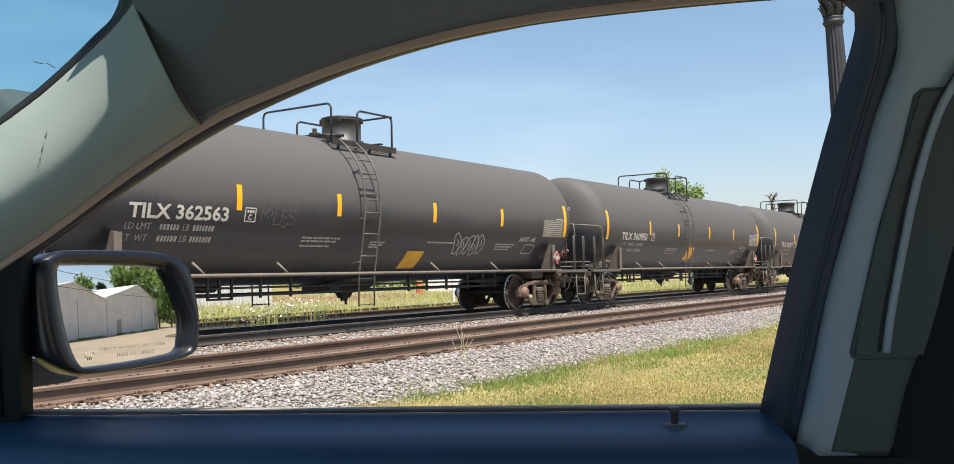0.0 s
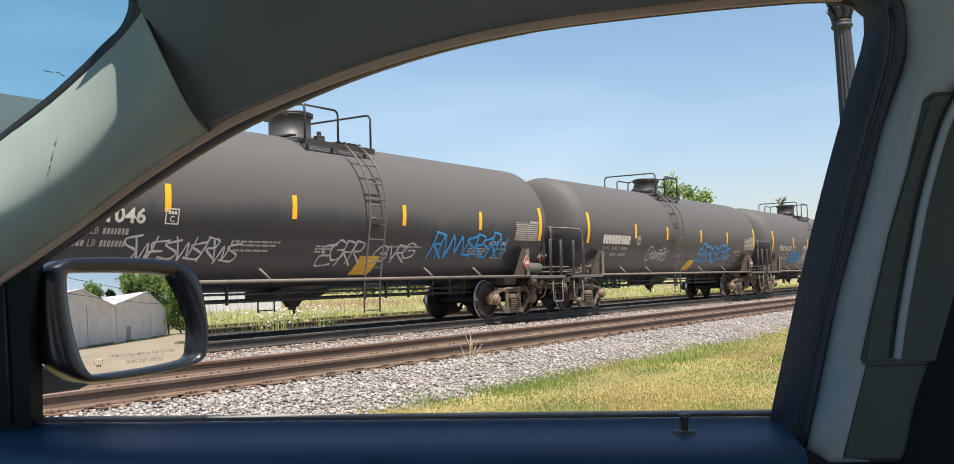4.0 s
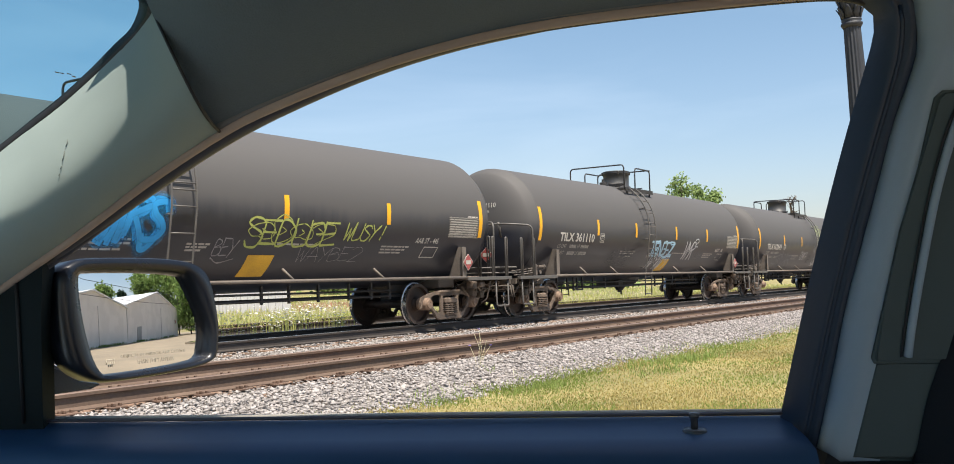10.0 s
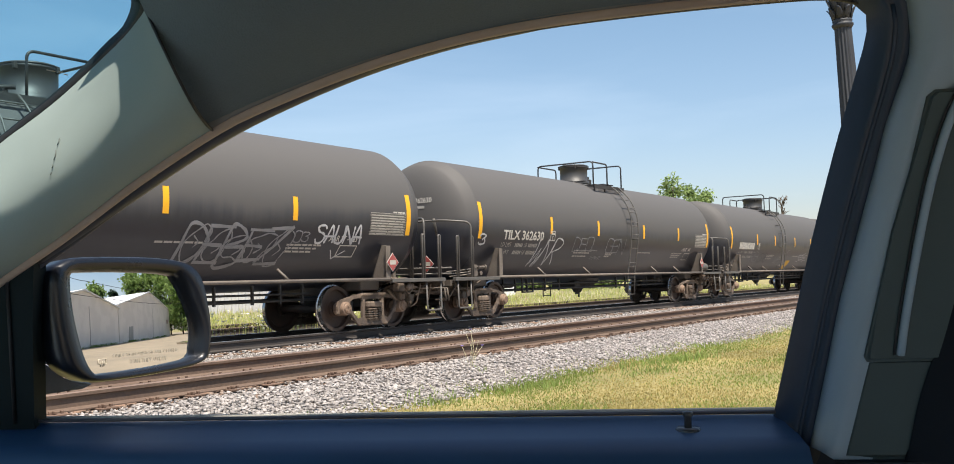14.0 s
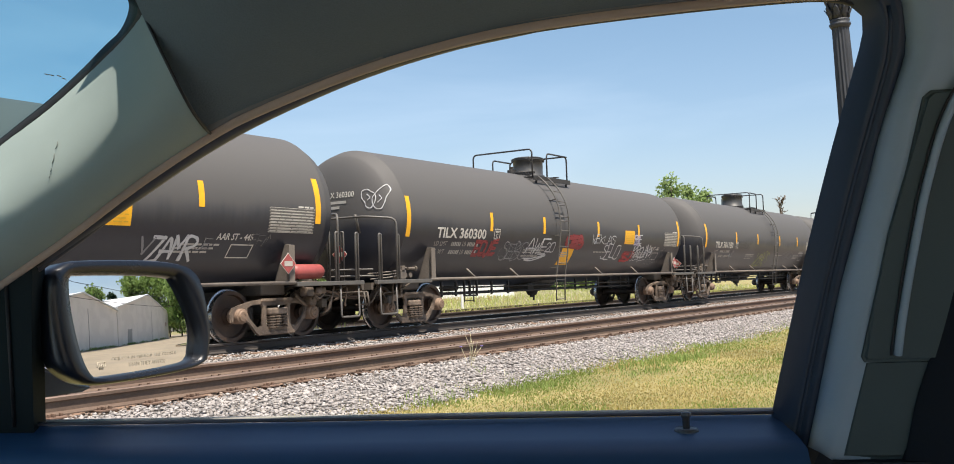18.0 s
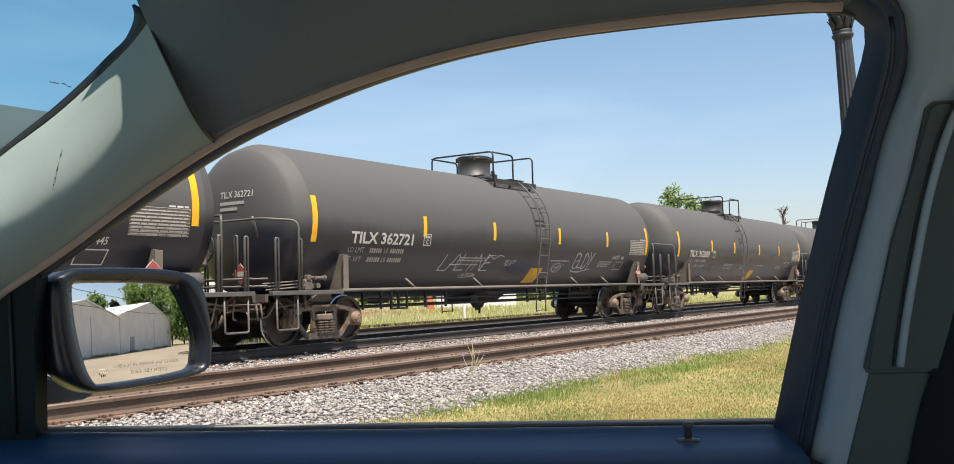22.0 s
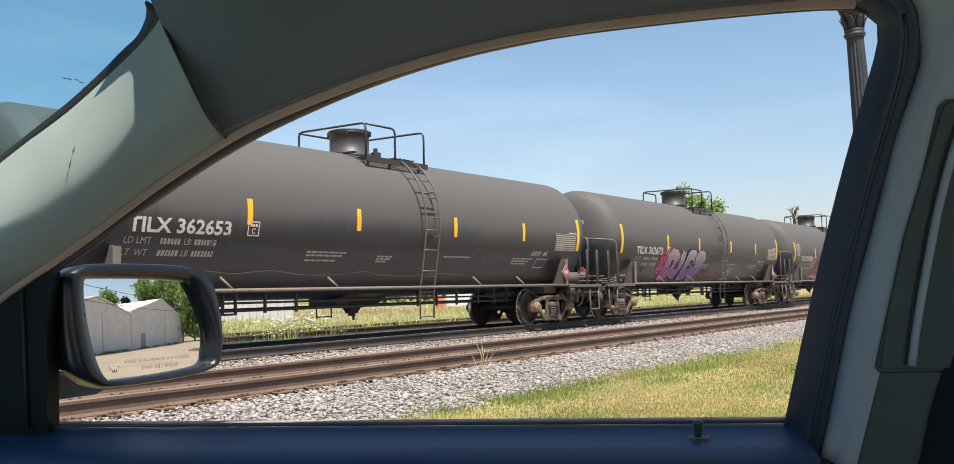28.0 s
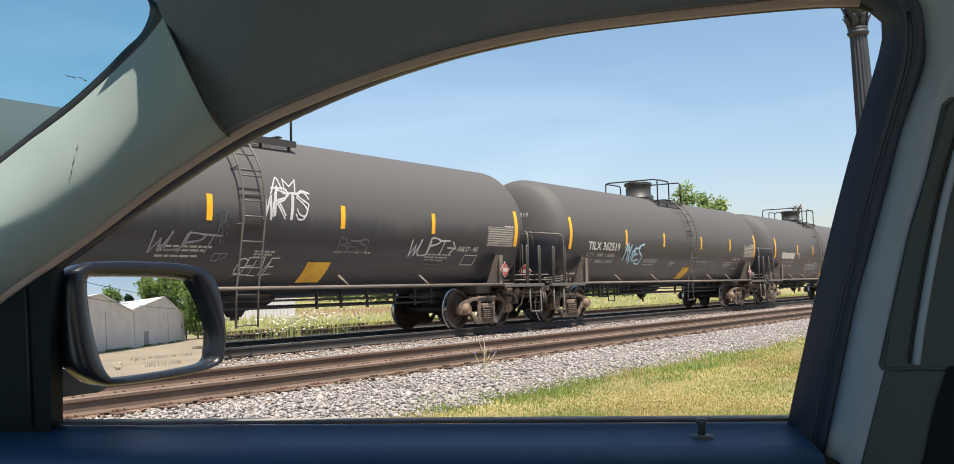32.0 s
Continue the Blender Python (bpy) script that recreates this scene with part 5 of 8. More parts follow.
            tube(bm, [(e * x0, y0, z0), (e * x1, y1, z1)], 0.02, 5)
        box(bm, e * 7.95 - 0.07, e * 7.95 + 0.07, -1.22, -1.04, 0.54, 0.70, 0.02)
        part("end_deck", bm, M["frame"], car)
        # pipes, hose and levers hung round the coupler
        bm = bmesh.new()
        for pts, r in (([(8.2, -0.9, 0.86), (8.62, -0.86, 0.80), (8.80, -0.62, 0.70), (8.86, -0.40, 0.62)], 0.026), ([(7.6, -0.75, 0.74), (8.3, -0.70, 0.66), (8.7, -0.45, 0.70)], 0.024), ([(8.05, -1.38, 0.93), (8.0, -1.30, 0.50), (7.92, -1.18, 0.42)], 0.018),
                       ([(8.86, -0.40, 0.62), (8.92, -0.34, 0.40), (8.97, -0.12, 0.33)], 0.034), ([(7.35, -1.05, 0.80), (7.85, -1.0, 0.44)], 0.03), ([(8.45, -1.36, 0.90), (8.55, -1.2, 0.56), (8.80, -1.0, 0.54)], 0.018), ([(8.80, -1.35, 0.72), (8.84, -0.1, 0.70)], 0.016)):
            tube(bm, arc_pts([(e * x, y, z) for x, y, z in pts], 0.10, 3), r, 6)
        box(bm, e * 8.60 - 0.06, e * 8.60 + 0.06, -0.98, -0.80, 0.70, 0.88, 0.02)
        box(bm, e * 7.72 - 0.09, e * 7.72 + 0.09, -1.16, -0.96, 0.58, 0.76, 0.03)
        part("brake_rigging", bm, M["truck"], car, "rust-brown brake pipes and levers")
        pts = [(e * 8.05, -1.5, 1.0), (e * 8.05, -1.5, 2.30), (e * 8.47, -1.0, 2.35), (e * 8.47, 1.0, 2.35), (e * 8.05, 1.5, 2.30), (e * 8.05, 1.5, 1.0)]
        part("end_handrail", tube(bmesh.new(), arc_pts(pts, 0.16), 0.024, 7), M["rail_paint"], car)
        for yg in (-0.62, 0.17):
            pts = [(e * 8.74, yg - 0.035, 0.98), (e * 8.74, yg - 0.035, 2.04), (e * 8.74, yg + 0.035, 2.04), (e * 8.74, yg + 0.035, 0.98)]
            part("end_grab", tube(bmesh.new(), arc_pts(pts, 0.03, 3), 0.022, 6), M["rail_paint"], car)
        pts = [(e * 8.78, -1.45, 1.25), (e * 8.78, 1.45, 1.25)]
        bm = tube(bmesh.new(), pts, 0.018, 6)
        tube(bm, [(e * 8.78, -1.45, 1.12), (e * 8.78, 1.45, 1.12)], 0.018, 6)
        part("end_crossbar", bm, M["rail_paint"], car)
        part("handrail_stay", tube(bmesh.new(), [(e * 8.47, -0.75, 2.40), (e * 8.34, -0.75, 2.02)], 0.035, 6), rp, car)
        bm = bmesh.new()
        box(bm, min(e * 8.5, e * 8.98), max(e * 8.5, e * 8.98), -0.12, 0.12, 0.72, 0.95, 0.03)
        box(bm, e * 8.86 - 0.1, e * 8.86 + 0.1, -0.2, 0.2, 0.68, 1.0, 0.05)
        part("coupler", bm, M["dark_iron"], car)
        part("brake_hose", tube(bmesh.new(), arc_pts([(e * 8.7, -0.3, 0.8), (e * 8.82, -0.32, 0.4), (e * 8.95, -0.1, 0.42)], 0.1), 0.028, 6), M["rubber"], car)
    def placard(name, m):
        pl = None
        for k, (r, d, mm) in enumerate(((0.192, 0.0, "white"), (0.178, 0.005, "red"))):
            bm = extrude_xz(bmesh.new(), [(0, -r), (r, 0), (0, r), (-r, 0)], -d - 0.003, -d + 0.003)
            pl = part("placard" if k == 0 else "placard_face", bm, M[mm], car if k == 0 else pl, "red diamond hazard placard" if k == 0 else "", loc=m if k == 0 else None)
        part("number_panel", box(bmesh.new(), -0.10, 0.10, -0.012, -0.009, -0.045, 0.045), M["panel_grey"], pl)
    placard("placard", pose(6.86, -1.58, 1.36))
    placard("placard", pose(-6.86, 1.56, 1.36, 0, 0, 180))
    placard("placard", pose(-8.74, -0.55, 1.58, 0, 0, -86))
    placard("placard", pose(8.72, 0.70, 1.48, 0, 0, 90))
    # air reservoir and valve at the trailing end, brake wheel at the leading end
    bm = bmesh.new()
    prof = [(0.02, -0.41), (0.10, -0.39), (0.14, -0.33), (0.14, 0.33), (0.10, 0.39), (0.02, 0.41)]
    lathe(bm, prof, "x", 18, (7.42, -1.27, 1.22))
    part("air_reservoir", smooth_by_angle(bm), M["rail_paint"], car, "dark dusty brake air reservoir")
    bm = bmesh.new()
    box(bm, 7.20, 7.62, -1.36, -1.05, 0.98, 1.05, 0.015)
    box(bm, 7.30, 7.48, -1.40, -1.20, 0.76, 0.93, 0.025)
    box(bm, 7.72, 7.86, -1.36, -1.20, 0.80, 0.92, 0.02)
    lathe(bm, [(0.02, -0.05), (0.07, -0.04), (0.07, 0.04), (0.02, 0.05)], "y", 12, (7.60, -1.40, 0.86))
    tube(bm, arc_pts([(7.48, -1.33, 0.86), (7.66, -1.36, 0.70), (7.9, -1.30, 0.84)], 0.06), 0.018, 6)
    tube(bm, [(7.10, -1.33, 1.06), (7.30, -1.34, 0.90)], 0.016, 6)
    tube(bm, [(7.86, -1.30, 0.86), (8.3, -1.25, 0.80), (8.6, -1.0, 0.86)], 0.018, 6)
    part("retainer_valve", smooth_by_angle(bm), M["truck"], car, "rusty brown valve gear below the reservoir")
    bm = bmesh.new()
    box(bm, -7.66, -7.46, -1.28, -1.06, 1.02, 1.24, 0.03)
    box(bm, -7.46, -7.34, -1.22, -1.08, 1.06, 1.16, 0.02)
    box(bm, -7.62, -7.52, -1.30, -1.20, 1.22, 1.32, 0.015)
    lathe(bm, [(0.035, -0.12), (0.035, 0.12), (0.06, 0.12), (0.06, 0.16)], "x", 10, (-7.28, -1.26, 1.26))
    lathe(bm, [(0.055, -0.05), (0.055, 0.06)], "y", 10, (-7.30, -1.22, 1.12))
    tube(bm, [(-7.30, -1.26, 1.26), (-7.46, -1.22, 1.28), (-7.56, -1.2, 1.2)], 0.022, 6)
    for k in range(3):
        tube(bm, [(-8.72, -1.34 + 0.04 * k, 1.05 + 0.055 * k), (-8.1, -1.32 + 0.04 * k, 1.08 + 0.055 * k), (-7.6, -1.25 + 0.04 * k, 1.12 + 0.05 * k)], 0.015, 6)
    part("brake_valve", bm, M["saddle"], car, "grey brake valve on the end deck")
    bm = bmesh.new()
    ring = [(8.86, -0.10 + 0.28 * math.cos(t), 1.85 + 0.28 * math.sin(t)) for t in (2 * math.pi * k / 20 for k in range(20))]
    tube(bm, ring, 0.017, 6, closed=True)
    for k in range(5):
        t = 2 * math.pi * k / 5
        tube(bm, [(8.86, -0.10, 1.85), (8.86, -0.10 + 0.28 * math.cos(t), 1.85 + 0.28 * math.sin(t))], 0.012, 5)
    bw = part("brake_wheel", bm, M["dark_iron"], car)
    bm = bmesh.new()
    box(bm, 8.55, 8.83, -0.25, 0.05, 1.5, 1.95, 0.04)
    box(bm, 8.6, 8.7, -0.2, 0.0, 0.98, 1.55)
    part("brake_housing", bm, M["saddle"], car)
    # outlet and piping below the belly
    bm = bmesh.new()
    lathe(bm, [(0.98, 0.92), (0.86, 0.78), (0.62, 0.66), (0.24, 0.61), (0.16, 0.50), (0.1, 0.5), (0.1, 0.44)], "z", 16, (0.0, 0, 0))
    bmesh.ops.scale(bm, vec=(1, 0.62, 1), verts=bm.verts)
    tube(bm, [(0, -0.05, 0.5), (0, -0.05, 0.36)], 0.03, 6)
    box(bm, -0.9, -0.55, -0.4, 0.4, 0.66, 0.85, 0.03)
    part("outlet_valve", bm, M["dark_iron"], car)
    for y in (-0.55, 0.5):
        bm = bmesh.new()
        tube(bm, [(-5.7, y, 0.66), (5.7, y, 0.66)], 0.028, 6)
        if y < 0:
            tube(bm, [(-5.3, y - 0.02, 0.8), (5.5, y - 0.02, 0.78)], 0.022, 6)
        part("brake_pipe", bm, M["dark_iron"], car)
    for x in (-5.2, -4.6, -4.0, -3.0, -2.2, 1.6, 2.3, 3.1, 4.0, 4.7, 5.3):
        bm = bmesh.new()
        box(bm, x - 0.02, x + 0.02, -0.58, -0.53, 0.6, 1.0)
        part("pipe_hanger", bm, M["dark_iron"], car)
    bm = bmesh.new()
    lathe(bm, [(0.02, -0.3), (0.11, -0.28), (0.12, 0.0), (0.11, 0.28), (0.02, 0.3)], "x", 14, (-3.6, 0.35, 0.82))
    part("brake_cylinder", smooth_by_angle(bm), M["dark_iron"], car)
    bm = bmesh.new()
    box(bm, -4.32, -4.27, -0.62, -0.57, 0.58, 1.0, 0.01)
    box(bm, -3.77, -3.72, -0.62, -0.57, 0.58, 1.0, 0.01)
    box(bm, -4.26, -3.78, -0.62, -0.58, 0.58, 0.62)
    part("bracket_plate", bm, M["dark_iron"], car)
    # yellow reflective strips
    strips = [(-7.62, 1.93, 2.79, 0.07), (-4.26, 2.13, 2.57, 0.06), (-1.58, 2.13, 2.56, 0.06), (1.57, 2.12, 2.55, 0.06), (4.41, 2.12, 2.55, 0.06), (7.52, 1.93, 2.78, 0.07)]
    for s in (-1, 1):
        for x, z0, z1, w in strips if s < 0 else strips[::5]:
            part("reflective_strip", patch("reflective_strip", x - w, x + w, z0, z1, M["yellow"], 0.006, side=s), None, car, "yellow reflective strip")
    # lettering common to all cars
    v, f = letters("AAR ST - 445", 0.115, 0.80, 0.018)
    part("stencil", wrapped("stencil", 5.17, 1.765, v, f, M["white"], 0.008, 0.22), None, car)
    v, f = letters("LD LMT", 0.1, 0.48)
    part("stencil", wrapped("stencil", -6.6, 1.76, v, f, M["grey_stencil"], 0.007), None, car)
    v, f = letters("LT  WT", 0.1, 0.46)
    part("stencil", wrapped("stencil", -6.6, 1.58, v, f, M["grey_stencil"], 0.007), None, car)
    for z, seed in ((1.76, 1), (1.58, 2)):
        tagged(part("stencil_bar", bars("stencil_bar", [(-5.95, -5.55, z, 0.09), (-5.3, -4.85, z, 0.09)], M["grey_stencil"], 0.008, seed, (0.035, 0.055), 0.02), None, car), kind="stuff")
        v, f = letters("LB", 0.1, 0.13)
        part("stencil", wrapped("stencil", -5.5, z, v, f, M["grey_stencil"], 0.007), None, car)
    for x0, x1, zs, seed in ((-2.72, -1.66, (1.69, 1.63, 1.54), 3), (-0.72, -0.2, (1.64, 1.59, 1.54), 4), (1.24, 2.28, (1.67,), 5), (4.10, 5.0, (1.67, 1.61, 1.55), 6)):
        tagged(part("stencil_bar", bars("stencil_bar", [(x0, x1 - 0.1 * k, z, 0.032) for k, z in enumerate(zs)], M["grey_stencil"], 0.008, seed), None, car), kind="stuff")
    plate = part("data_panel", patch("data_panel", 6.29, 7.42, 1.92, 2.36, M["rail_paint"], 0.006), None, car, "inspection data panel with ruled rows of pale print")
    part("panel_text", bars("panel_text", [(6.32, 7.38, 1.936 + 0.052 * k, 0.020) for k in range(8)], M["panel_grey"], 0.01, 8, (0.10, 0.34), 0.022), None, plate)
    part("panel_text", bars("panel_text", [(7.0, 7.40, 2.375, 0.03)], M["white"], 0.01, 9), None, plate)
    rules = [(6.29, 7.42, 1.92 + 0.0541 * k, 1.929 + 0.0541 * k) for k in range(9)] + [(x, x + 0.016, 1.92, 2.36) for x in (6.29, 7.404)]
    v, f = [], []
    for a0, a1, c0, c1 in rules:
        f.append(tuple(range(len(v), len(v) + 4)))
        v += [skin(a0, c0, 0.011), skin(a1, c0, 0.011), skin(a1, c1, 0.011), skin(a0, c1, 0.011)]
    part("panel_rules", mesh_from("panel_rules", v, f, M["panel_grey"]), None, plate)
    for nm, x0, x1, z0, z1, w in (("mark_box", -4.24, -3.98, 1.94, 2.19, 0.020), ("mark_box", 5.49, 6.0, 1.47, 1.70, 0.018)):
        V, F = [], []
        for a0, a1, c0, c1 in ((x0, x1, z0, z0 + w), (x0, x1, z1 - w, z1), (x0, x0 + w, z0 + w, z1 - w), (x1 - w, x1, z0 + w, z1 - w)):
            b = len(V)
            sl = 0.15 if x0 > 0 else 0
            V += [skin(a + sl * (c - z0), c, 0.008) for a, c in ((a0, c0), (a1, c0), (a1, c1), (a0, c1))]
            F.append((b, b + 1, b + 2, b + 3))
        part(nm, mesh_from(nm, V, F, M["white"]), None, car)
    v, f = letters("C", 0.10, 0.085, 0.02)
    part("stencil", wrapped("stencil", -4.155, 1.975, v, f, M["white"], 0.008), None, car)
    part("stencil_bar", bars("stencil_bar", [(-4.19, -4.03, 2.10, 0.045)], M["white"], 0.008, 7, (0.04, 0.06), 0.012), None, car)
    meshes = []
    bm = sideframe_mesh()
    bmesh.ops.recalc_face_normals(bm, faces=bm.faces)
    for b, mm, nm in ((bm, "truck", "sideframe"), (spring_mesh(), "spring", "spring_nest")):
        bmesh.ops.recalc_face_normals(b, faces=b.faces)
        me = bpy.data.meshes.new(nm)
        b.to_mesh(me)
        b.free()
        me.materials.append(M[mm])
        meshes.append(me)
    wm = wheelset_mesh()
    for e in (-1, 1):
        build_truck(car, e * TRUCK_X, (wm, *meshes))
    return car


TANK_CAR = build_tank_car()
FIRST, LAST = -1, 36
CARS = {FIRST: TANK_CAR}
for i in range(FIRST + 1, LAST + 1):
    CARS[i] = copy_thing(TANK_CAR, pose(0, 0, 0))
for i, ob in CARS.items():
    ob.matrix_basis = pose(15.72 + CAR_L * i, TRACK_Y[1], 0)

# the short yellow strips were not put on at quite the same places
SHIFT = {"a": (-0.12, -0.24, -0.22, -0.22), "b": (0.05, 0.15, 0.22, 0.28), "c": (0.0, 0.92, 0.42, 0.38)}
for i, ob in CARS.items():
    kind = "c" if i in (13, 18, 22) else "b" if i in (4, 7, 12, 15, 20, 21, 23, 26, 28, 29, 30, 31, 34, 36) else "a"
    short = sorted([o for o in ob.children if o.name.startswith("reflective_strip") and len(o.data.vertices) and o.data.vertices[0].co.y < 0], key=lambda o: o.data.vertices[0].co.x)[1:5]
    for o, d in zip(short, SHIFT[kind]):
        o.location.x += d
    if kind == "c":
        for o in ob.children:
            if o.name.startswith("reflective_strip"):
                X, Z = [[v.co[k] for v in o.data.vertices] for k in (0, 2)]
                o.data = patch("reflective_strip", min(X), max(X), min(Z) + 0.17, max(Z) + 0.17, M["yellow"], 0.006, side=1 if o.data.vertices[0].co.y > 0 else -1)
    if kind == "a":
        for o in [o for o in ob.children if o.name.startswith("air_reservoir")]:
            bpy.data.objects.remove(o)
        continue
    # a second build of car: platform the other way round, ladder on the other side of the dome
    struts = sorted([o for o in ob.children if o.name.startswith("strut")], key=lambda o: o.data.vertices[0].co.x)
    for k, o in enumerate(struts):
        o.location.x += (0.54, 1.19, 1.28, 0.68)[k // 2]
    for o in ob.children:
        if o.name.startswith("stencil_bar") and o.data.vertices[0].co.x > 1:
            o.location.x += 0.27
        elif o.name.startswith("placard"):
            x = o.matrix_basis.translation.x
            o.matrix_basis = (pose(-0.22, 0, 0) if 6 < x < 7 else pose(0, -0.18, -0.23) if x < -8 else pose(0, 0, 0)) @ o.matrix_basis
        if o.name.split(".")[0] in ("platform", "railing", "valve"):
            o.matrix_basis = pose(0, 0, 0, 0, 0, 180) @ o.matrix_basis
        elif o.name.startswith("ladder"):
            o.matrix_basis = pose(-0.30, 0, 0, 0, 0, 180) @ o.matrix_basis

# one car carries a red air reservoir
for o in CARS[18].children:
    if o.name.startswith("air_reservoir"):
        o.data = o.data.copy()
        o.data.materials[0] = M["red"]

# ---- reporting marks ----
NUMBERS = ["362563", "360950", "362577", "362746", "361046", "", "361127", "362720", "362623", "360230", "362624", "361110", "362549", "360231", "363119", "362630", "",
           "362669", "360277", "360300", "361150", "362574", "360254", "362721", "362609", "360327", "362516", "363283", "", "362653", "362673", "362533", "362600", "362616", "362519"]


def head_skin(y, z, off=0.012):
    """A point on the leading head of the tank."""
    r = min(0.99, math.hypot(y, z - ZA) / RT)
    return (-HALF - HEAD * (1 - r ** (2 / KNUCKLE)) ** (KNUCKLE / 2) - off, y, z)


for i, ob in CARS.items():
    num = NUMBERS[i] if 0 <= i < len(NUMBERS) else ""
    if num:
        v, f = letters("TILX " + num, 0.24, 1.98, 0.027)
        part("reporting_mark", wrapped("reporting_mark", -6.58, 1.93, v, f, M["white"], 0.014), None, ob, "white stencilled reporting mark")
        v, f = letters("TILX " + num, 0.125, 0.84, 0.008)
        me = mesh_from("end_mark", [head_skin(0.27 - u, 2.80 + w) for u, w in v], [q[::-1] for q in f], M["white"])
        part("end_mark", me, None, ob)
    else:
        part("reporting_mark", bars("reporting_mark", [(-6.64, -4.75, 1.93, 0.26)], M["white"], 0.012, i), None, ob, "white stencilled mark")
    V, F = [], []
    for k, (a, b, z) in enumerate(((0.27, -0.38, 2.67), (0.27, -0.2, 2.56))):
        n = len(V)
        V += [head_skin(a, z), head_skin(b, z), head_skin(b, z + 0.06), head_skin(a, z + 0.06)]
        F.append((n + 3, n + 2, n + 1, n))
    part("end_stencil", mesh_from("end_stencil", V, F, M["grey_stencil"]), None, ob)

# a square yellow panel on some cars, a square notice on others
PANEL = patch("warning_panel", 0.66, 1.28, 1.12, 1.49, M["yellow_panel"], 0.007)
PANEL_B = patch("warning_panel", -0.66, 0.0, 1.33, 1.77, M["yellow"], 0.007)
NOTICE = patch("notice_panel", 3.19, 3.89, 1.94, 2.35, M["yellow"], 0.007)
NOTICE_ROWS = bars("notice_text", [(3.24, 3.84, 1.99 + 0.055 * k, 0.02) for k in range(6)], M["yellow_panel"], 0.01, 12)
for i, ob in CARS.items():
    if i in (9, 13, 18, 19, 22, 25, 27):
        nt_ = part("notice_panel", NOTICE, None, ob, "yellow notice panel")
        part("notice_text", NOTICE_ROWS, None, nt_)
        nt_.location.x = -0.42 if i in (13, 18, 22) else 0.0
    if i not in (7, 9, 12, 13, 14, 15, 21, 22, 26, 27, 29, 30, 31, 18, 20):
        part("warning_panel", PANEL_B if i in (1, 19, 25) else PANEL, None, ob, "faded square yellow panel")

# ---- graffiti ----
def spray(name, colour, soft=0.012, most=0.94, high=None, z0=0.0, z1=1.0):
    """Spray paint: thins out over a soft width from the stroke's edge, patchy; may run into another colour up the tank."""
    m = mat(name, colour, 0.55, 0, 0.25, 4, 30, 0.02)
    nt = m.node_tree
    b = nt.nodes["Principled BSDF"]
    if high:
        co_, sep_, rg_, mx_ = (nt.nodes.new("ShaderNode" + k) for k in ("TexCoord", "SeparateXYZ", "MapRange", "Mix"))
        rg_.inputs["From Min"].default_value, rg_.inputs["From Max"].default_value = z0, z1
        mx_.data_type = "RGBA"
        mx_.inputs["B"].default_value = (*high, 1)
        nt.links.new(co_.outputs["Object"], sep_.inputs[0])
        nt.links.new(sep_.outputs["Z"], rg_.inputs["Value"])
        nt.links.new(rg_.outputs[0], mx_.inputs["Factor"])
        nt.links.new(b.inputs["Base Color"].links[0].from_socket, mx_.inputs["A"])
        nt.links.new(mx_.outputs["Result"], b.inputs["Base Color"])
    cov = nt.nodes.new("ShaderNodeAttribute")
    cov.attribute_name = "cover"
    co = nt.nodes.new("ShaderNodeTexCoord")
    ns = nt.nodes.new("ShaderNodeTexNoise")
    ns.inputs["Scale"].default_value, ns.inputs["Detail"].default_value = 14.0, 4
    nt.links.new(co.outputs["Object"], ns.inputs["Vector"])
    ad = nt.nodes.new("ShaderNodeMath")
    ad.operation = "MULTIPLY_ADD"
    ad.inputs[1].default_value = soft * 0.9
    nt.links.new(ns.outputs["Fac"], ad.inputs[0])
    nt.links.new(cov.outputs["Fac"], ad.inputs[2])
    rg = nt.nodes.new("ShaderNodeMapRange")
    rg.interpolation_type = "SMOOTHSTEP"
    rg.inputs["From Min"].default_value, rg.inputs["From Max"].default_value, rg.inputs["To Max"].default_value = soft * 0.35, soft * 1.35, most
    nt.links.new(ad.outputs[0], rg.inputs["Value"])
    tr = nt.nodes.new("ShaderNodeBsdfTransparent")
    mx = nt.nodes.new("ShaderNodeMixShader")
    nt.links.new(rg.outputs[0], mx.inputs["Fac"])
    nt.links.new(tr.outputs[0], mx.inputs[1])
    nt.links.new(b.outputs[0], mx.inputs[2])
    nt.links.new(mx.outputs[0], nt.nodes["Material Output"].inputs["Surface"])
    return m


HUES = {"blue": (0.025, 0.30, 0.66), "white": (0.50, 0.50, 0.51), "grey": (0.20, 0.20, 0.21), "faint": (0.10, 0.10, 0.105), "lime": (0.38, 0.42, 0.11), "green": (0.14, 0.22, 0.055), "yellow": (0.6, 0.52, 0.08),
        "red": (0.36, 0.03, 0.03), "pink": (0.48, 0.06, 0.16), "dull_red": (0.24, 0.03, 0.035), "purple": (0.22, 0.14, 0.34), "lilac": (0.42, 0.36, 0.5), "deep_blue": (0.05, 0.19, 0.42), "pale_blue": (0.40, 0.60, 0.72), "navy": (0.04, 0.06, 0.16), "black": (0.008, 0.008, 0.010)}
PAINT = {k: spray("spray_" + k, c) for k, c in HUES.items()}
PAINT["fade"] = spray("spray_grey_to_purple", (0.15, 0.09, 0.27), high=(0.27, 0.26, 0.30), z0=1.45, z1=1.80)
